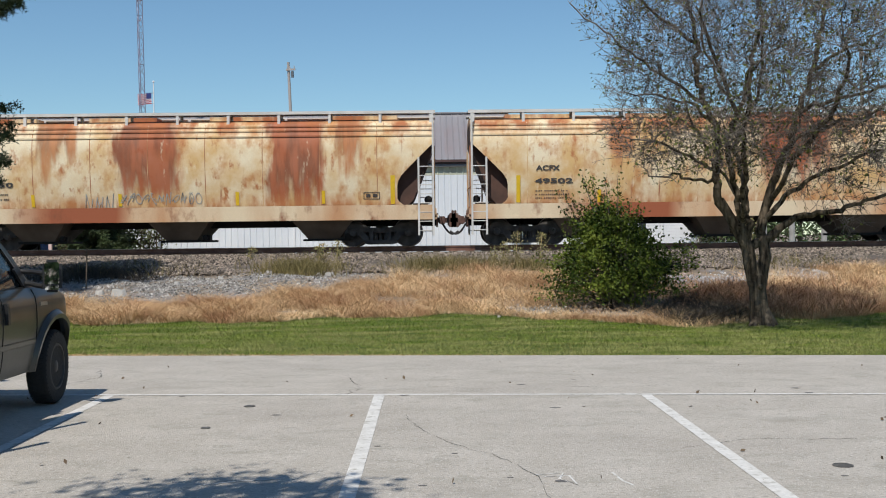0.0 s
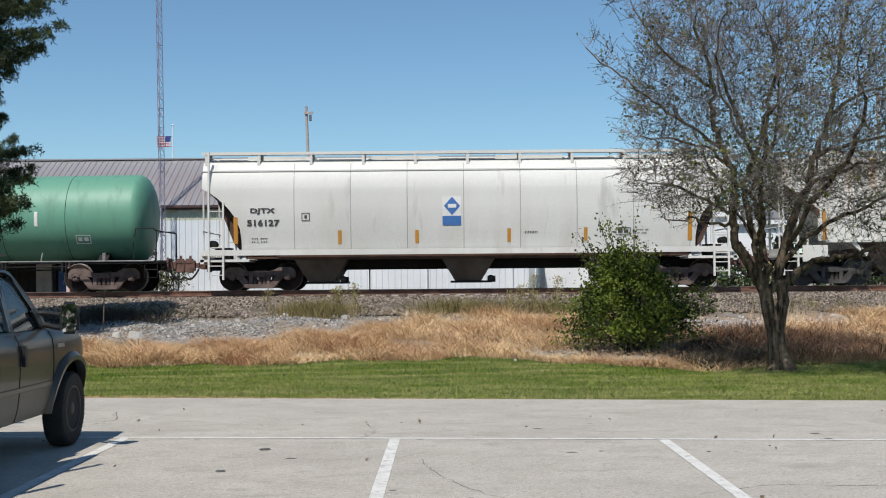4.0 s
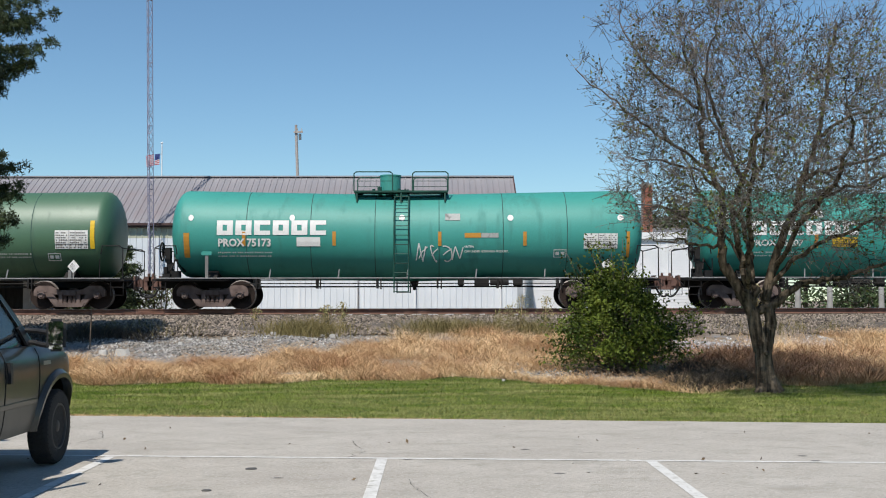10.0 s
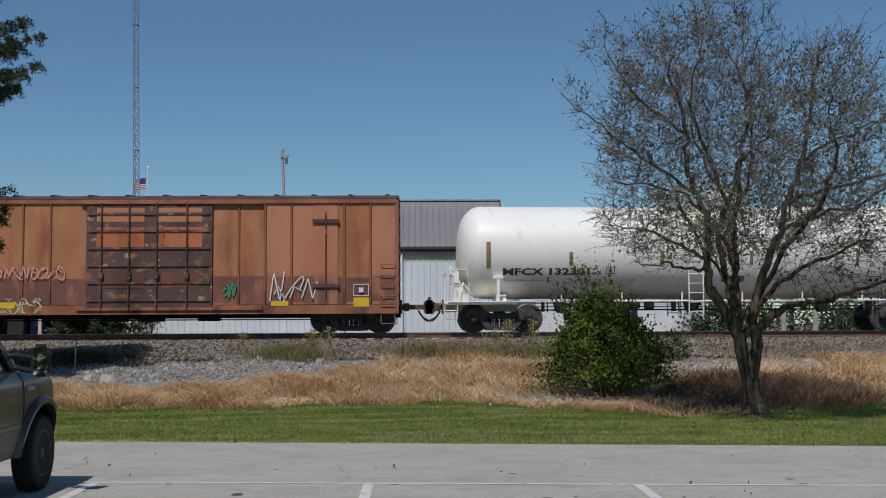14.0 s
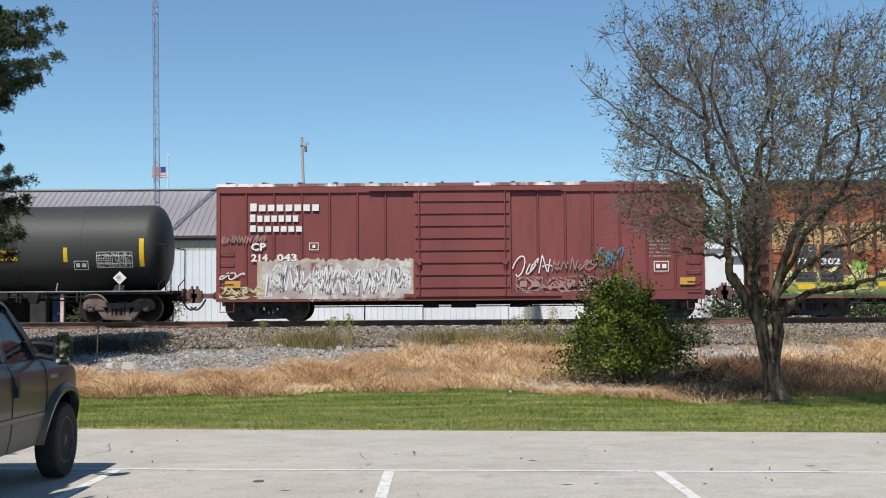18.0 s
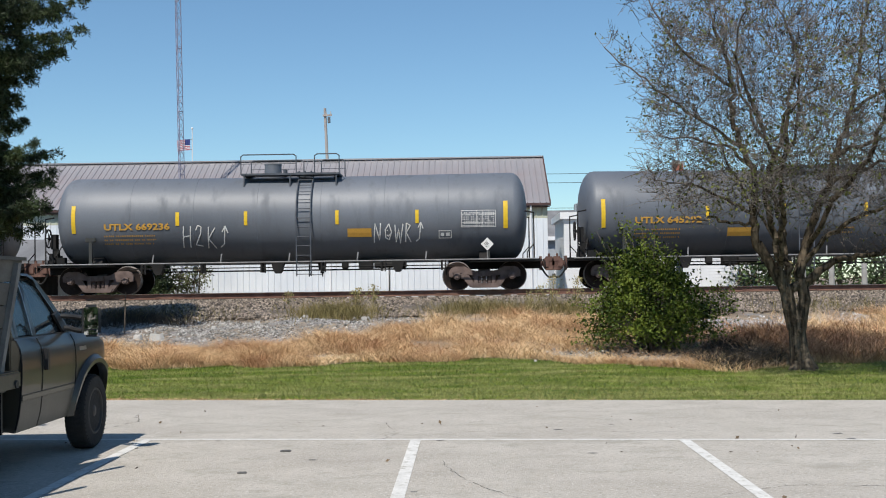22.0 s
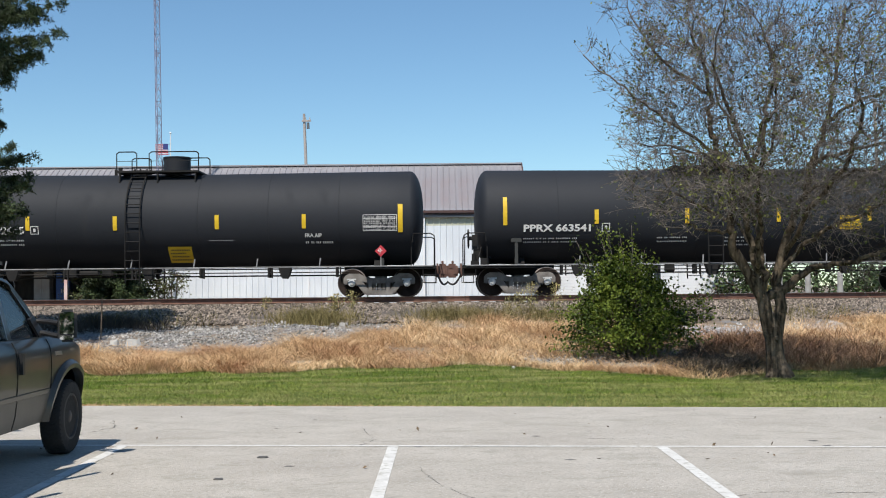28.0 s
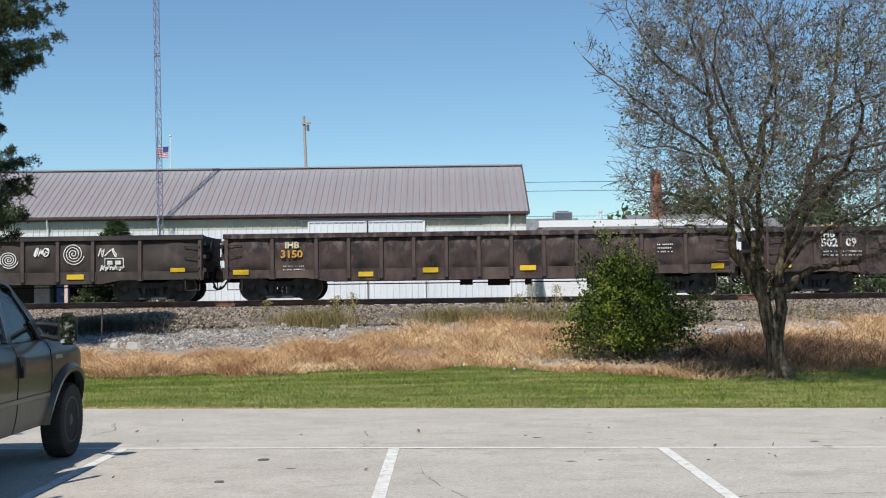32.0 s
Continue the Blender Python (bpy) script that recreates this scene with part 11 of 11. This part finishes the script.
part("windscreen", Geo().add([(-0.86, -0.40, 1.25), (0.86, -0.40, 1.25), (0.74, -1.06, 1.80), (-0.74, -1.06, 1.80), (-0.86, -0.41, 1.245), (0.86, -0.41, 1.245), (0.74, -1.07, 1.795), (-0.74, -1.07, 1.795)], [(0, 1, 2, 3), (4, 7, 6, 5)]), M_GLASS, truck)
part("rear_window", Geo().box(-0.7, 0.7, -1.93, -1.92, 1.3, 1.75), M_GLASS, truck)
part("rear_cab_wall", Geo().box(-0.9, 0.9, -1.94, -1.90, 0.8, 1.29), M_TRUCK, truck)
part("front_bumper", Geo().box(-0.88, 0.88, 0.52, 0.66, 0.45, 0.66), M_CHROME, truck, bevel=0.04)
part("grille", Geo().box(-0.55, 0.55, 0.57, 0.60, 0.68, 0.84), M_PLASTIC, truck)
for s in (-1, 1):
    part("headlamp", Geo().box(min(s * 0.56, s * 0.80), max(s * 0.56, s * 0.80), 0.56, 0.60, 0.68, 0.84), M_GLASS, truck)
    # towing mirrors on a swept arm
    cx = s * 1.235
    swing = Matrix.Translation((cx, -0.71, 0)) @ Matrix.Rotation(radians(13 * s), 4, "Z")
    m = part("door_mirror", Geo().box(-0.092, 0.092, -0.05, 0.05, 1.21, 1.535), M_PLASTIC, truck, "tall black towing mirror", smooth=True, bevel=0.04, at=swing)
    part("mirror_glass", Geo().prism([(-0.07, 1.30), (-0.06, 1.29), (0.06, 1.29), (0.07, 1.30), (0.07, 1.49), (0.06, 1.51), (-0.06, 1.51), (-0.07, 1.49)], -0.058, -0.051, 1), M_MIRROR, m)
    part("spot_mirror", Geo().box(-0.065, 0.065, -0.057, -0.051, 1.235, 1.278), M_MIRROR, m)
    for z0, z1 in ((1.30, 1.27), (1.42, 1.40)):
        part("mirror_arm", Geo().tube([(s * 0.89, -0.58, z0), (s * 0.98, -0.60, z0 - 0.005), (s * 1.06, -0.66, z1 + 0.01), (s * 1.15, -0.71, z1)], 0.027, 8), M_PLASTIC, truck, smooth=True)
    part("mirror_foot", cab_piece([(-0.50, 1.26), (-0.66, 1.26), (-0.80, 1.44), (-0.68, 1.47)], 0.03, 0.02, (s,)), M_PLASTIC, truck)
part("dashboard", Geo().box(-0.80, 0.80, -0.80, -0.50, 1.0, 1.24), M_SEAT, truck, bevel=0.03)
for x in (-0.42, 0.42):
    seat = part("seat", Geo().box(x - 0.3, x + 0.3, -1.65, -1.15, 0.8, 1.0).box(x - 0.28, x + 0.28, -1.70, -1.54, 1.0, 1.45).box(x - 0.14, x + 0.14, -1.69, -1.58, 1.47, 1.65), M_SEAT, truck, bevel=0.02)
g = Geo().tube([(-0.42 + 0.19 * math.cos(0.4488 * k), -0.95 + 0.07 * math.sin(0.4488 * k), 1.26 + 0.17 * math.sin(0.4488 * k)) for k in range(15)], 0.016, 6)
part("steering_wheel", g, M_PLASTIC, truck)


def turned(x, y, s, prof, seg=36):
    """A profile of (outwards, radius) turned round a wheel's axle."""
    g = Geo().lathe(prof, 0, seg)
    g.v = [(x + s * a, y + b, 0.395 + c) for a, b, c in g.v]
    return g


def pickup_wheel(x, y, s):
    w = part("wheel", turned(x, y, s, [(-0.215, 0.24), (-0.22, 0.30), (-0.21, 0.372), (-0.19, 0.39), (-0.03, 0.39), (-0.005, 0.372), (0.008, 0.31), (0.0, 0.252), (-0.02, 0.24)]), M_TYRE, truck, smooth=True)
    part("rim", turned(x, y, s, [(-0.03, 0.243), (-0.002, 0.243), (0.0, 0.225), (-0.03, 0.215), (-0.10, 0.20), (-0.11, 0.10), (-0.11, 0.0)]), M_RIM, w, smooth=True)
    part("hub", turned(x, y, s, [(-0.12, 0.085), (-0.03, 0.075), (-0.015, 0.055), (-0.012, 0.0)], 16), M_PLASTIC, w, smooth=True)
    for k in range(8):
        a = 0.785 * k
        part("spoke", Geo().cyl((x - s * 0.05, y + 0.08 * math.cos(a), 0.395 + 0.08 * math.sin(a)), (x - s * 0.035, y + 0.205 * math.cos(a), 0.395 + 0.205 * math.sin(a)), 0.024, 0.018, seg=6), M_RIM, w)
    tread = Geo()
    for k in range(46):
        a = 2 * math.pi * k / 46
        for c0, c1, da in ((-0.205, -0.125, 0.05), (-0.115, -0.035, -0.05)):
            tread.cyl((x + s * c0, y + 0.384 * math.cos(a), 0.395 + 0.384 * math.sin(a)), (x + s * c1, y + 0.384 * math.cos(a + da), 0.395 + 0.384 * math.sin(a + da)), 0.009, seg=4)
        tread.cyl((x - s * 0.03, y + 0.380 * math.cos(a), 0.395 + 0.380 * math.sin(a)), (x + s * 0.0, y + 0.36 * math.cos(a), 0.395 + 0.36 * math.sin(a)), 0.010, seg=4)
    tagged(part("tread", tread, M_TYRE, w), kind="stuff")


for x, y, s in ((1.05, 0.0, 1), (-1.05, 0.0, -1), (0.98, -3.7, 1), (-0.98, -3.7, -1)):
    pickup_wheel(x, y, s)
for s in (-1, 1):
    part("frame_rail", Geo().box(s * 0.43 - 0.07, s * 0.43 + 0.07, -5.2, 0.5, 0.45, 0.62), M_BLACKIRON, truck)
for y in (0.0, -3.7):
    part("axle", Geo().box(-0.72, 0.72, y - 0.06, y + 0.06, 0.34, 0.46), M_BLACKIRON, truck)
part("inner_arch", Geo().box(-0.68, 0.68, -0.5, 0.5, 0.45, 0.95), M_PLASTIC, truck)
part("floor_pan", Geo().box(-0.86, 0.86, -1.92, -0.54, 0.42, 0.50), M_BLACKIRON, truck)
part("bed_deck", Geo().box(-0.88, 0.88, -5.3, -2.0, 0.78, 0.90), M_STAKE, truck)
M_STAKE_PALE = mat("galvanised stake post", (0.12, 0.12, 0.118), (0.19, 0.19, 0.185), 2.0, 0.7, stretch=(4, 4, 1))
lean_out = lambda z: 0.90 + 0.135 * (z - 0.95)      # the slatted sides flare outwards
for s in (-1, 1):
    for y in (-2.16, -3.0, -4.1, -5.2):
        part("stake", Geo().add([(s * (lean_out(z) + a), y + b - 0.10 * (z < 1), z) for z in (0.80, 2.55 if y in (-3.0, -4.1) else 1.93) for a, b in ((0.0, -0.035), (0.045, -0.035), (0.045, 0.035), (0.0, 0.035))], [(0, 1, 2, 3), (4, 5, 6, 7), (0, 1, 5, 4), (1, 2, 6, 5), (2, 3, 7, 6), (3, 0, 4, 7)]), M_STAKE_PALE, truck, "pale galvanised stake post")
    for k in range(5):
        z, e = 0.955 + 0.203 * k, -2.0 - 0.03 * (4 - k)
        g = Geo().add([(s * (lean_out(q) + d), y, q) for y in (-5.28, e - 0.008 * (k % 2)) for q in (z, z + 0.192) for d in (-0.03, -0.002)], [(0, 1, 3, 2), (4, 6, 7, 5), (0, 4, 5, 1), (2, 3, 7, 6), (0, 2, 6, 4), (1, 5, 7, 3)])
        part("side_board", g, M_STAKE, truck, bevel=0.006)
    part("top_rail", Geo().box(s * 1.04 - 0.03, s * 1.04 + 0.03, -5.28, -1.99, 1.955, 1.985), M_STAKE, truck)
for k in range(5):
    z = 0.93 + 0.208 * k
    part("headboard", Geo().box(-0.87, 0.87, -2.01, -1.98, z, z + 0.195), M_STAKE, truck, bevel=0.006)
part("bed_bracket", Geo().box(0.80, 1.02, -5.28, -2.0, 0.82, 0.97), M_TRUCK_LOW, truck, bevel=0.015)
part("bed_marker_lamp", Geo().cyl((1.02, -2.12, 0.86), (1.035, -2.12, 0.86), 0.035, seg=12), M_RIM, truck)
part("mud_flap", Geo().box(0.62, 0.92, -2.2, -2.17, 0.42, 0.79), M_PLASTIC, truck)


# ---- everything that moves ----
def motions():
    for car, x0 in CARS:
        walk(car, [(t, pose(x0 + SPEED * t, TRACK_Y, RAIL_Z)) for t in range(0, 33, 2)])
    where = {car.name: x0 for car, x0 in CARS}
    for wheel, dx, bx, car in WHEELSETS:
        x0 = where[car.name] + bx + dx
        a, b = (-17.0 - x0) / SPEED, (17.0 - x0) / SPEED
        a, b = max(0.0, a), min(32.0, b)
        if b <= a:
            a, b = 0.0, 0.2
        first, last = int(a * FPS), int(b * FPS) + 1
        turn = lambda k: math.degrees(SPEED * (k - first) / FPS / WHEEL_R)
        rows = [(k / FPS, pose(dx, 0, WHEEL_R, 0, turn(k), 0)) for k in range(first, last + 1)]
        if first > 0:
            rows.insert(0, (0.0, rows[0][1]))
        if last < 32 * FPS:
            rows.append((32.0, rows[-1][1]))
        walk(wheel, rows)
    for k, (strip, x, z) in enumerate(FLAG_STRIPS):
        rows = []
        for i in range(65):
            t = i * 0.5
            gust = 18 * math.sin(2.1 * t + 0.9) + 10 * math.sin(3.7 * t)
            rows.append((t, pose(x, 0.10 * k * math.sin(0.9 * k + 5.3 * t) * 0.4, z - 0.02 * k * (1 + math.sin(1.3 * t)), 0, 4 * math.sin(2 * t + k), gust + 22 * math.sin(1.1 * k - 5.3 * t))))
        walk(strip, rows)


motions()
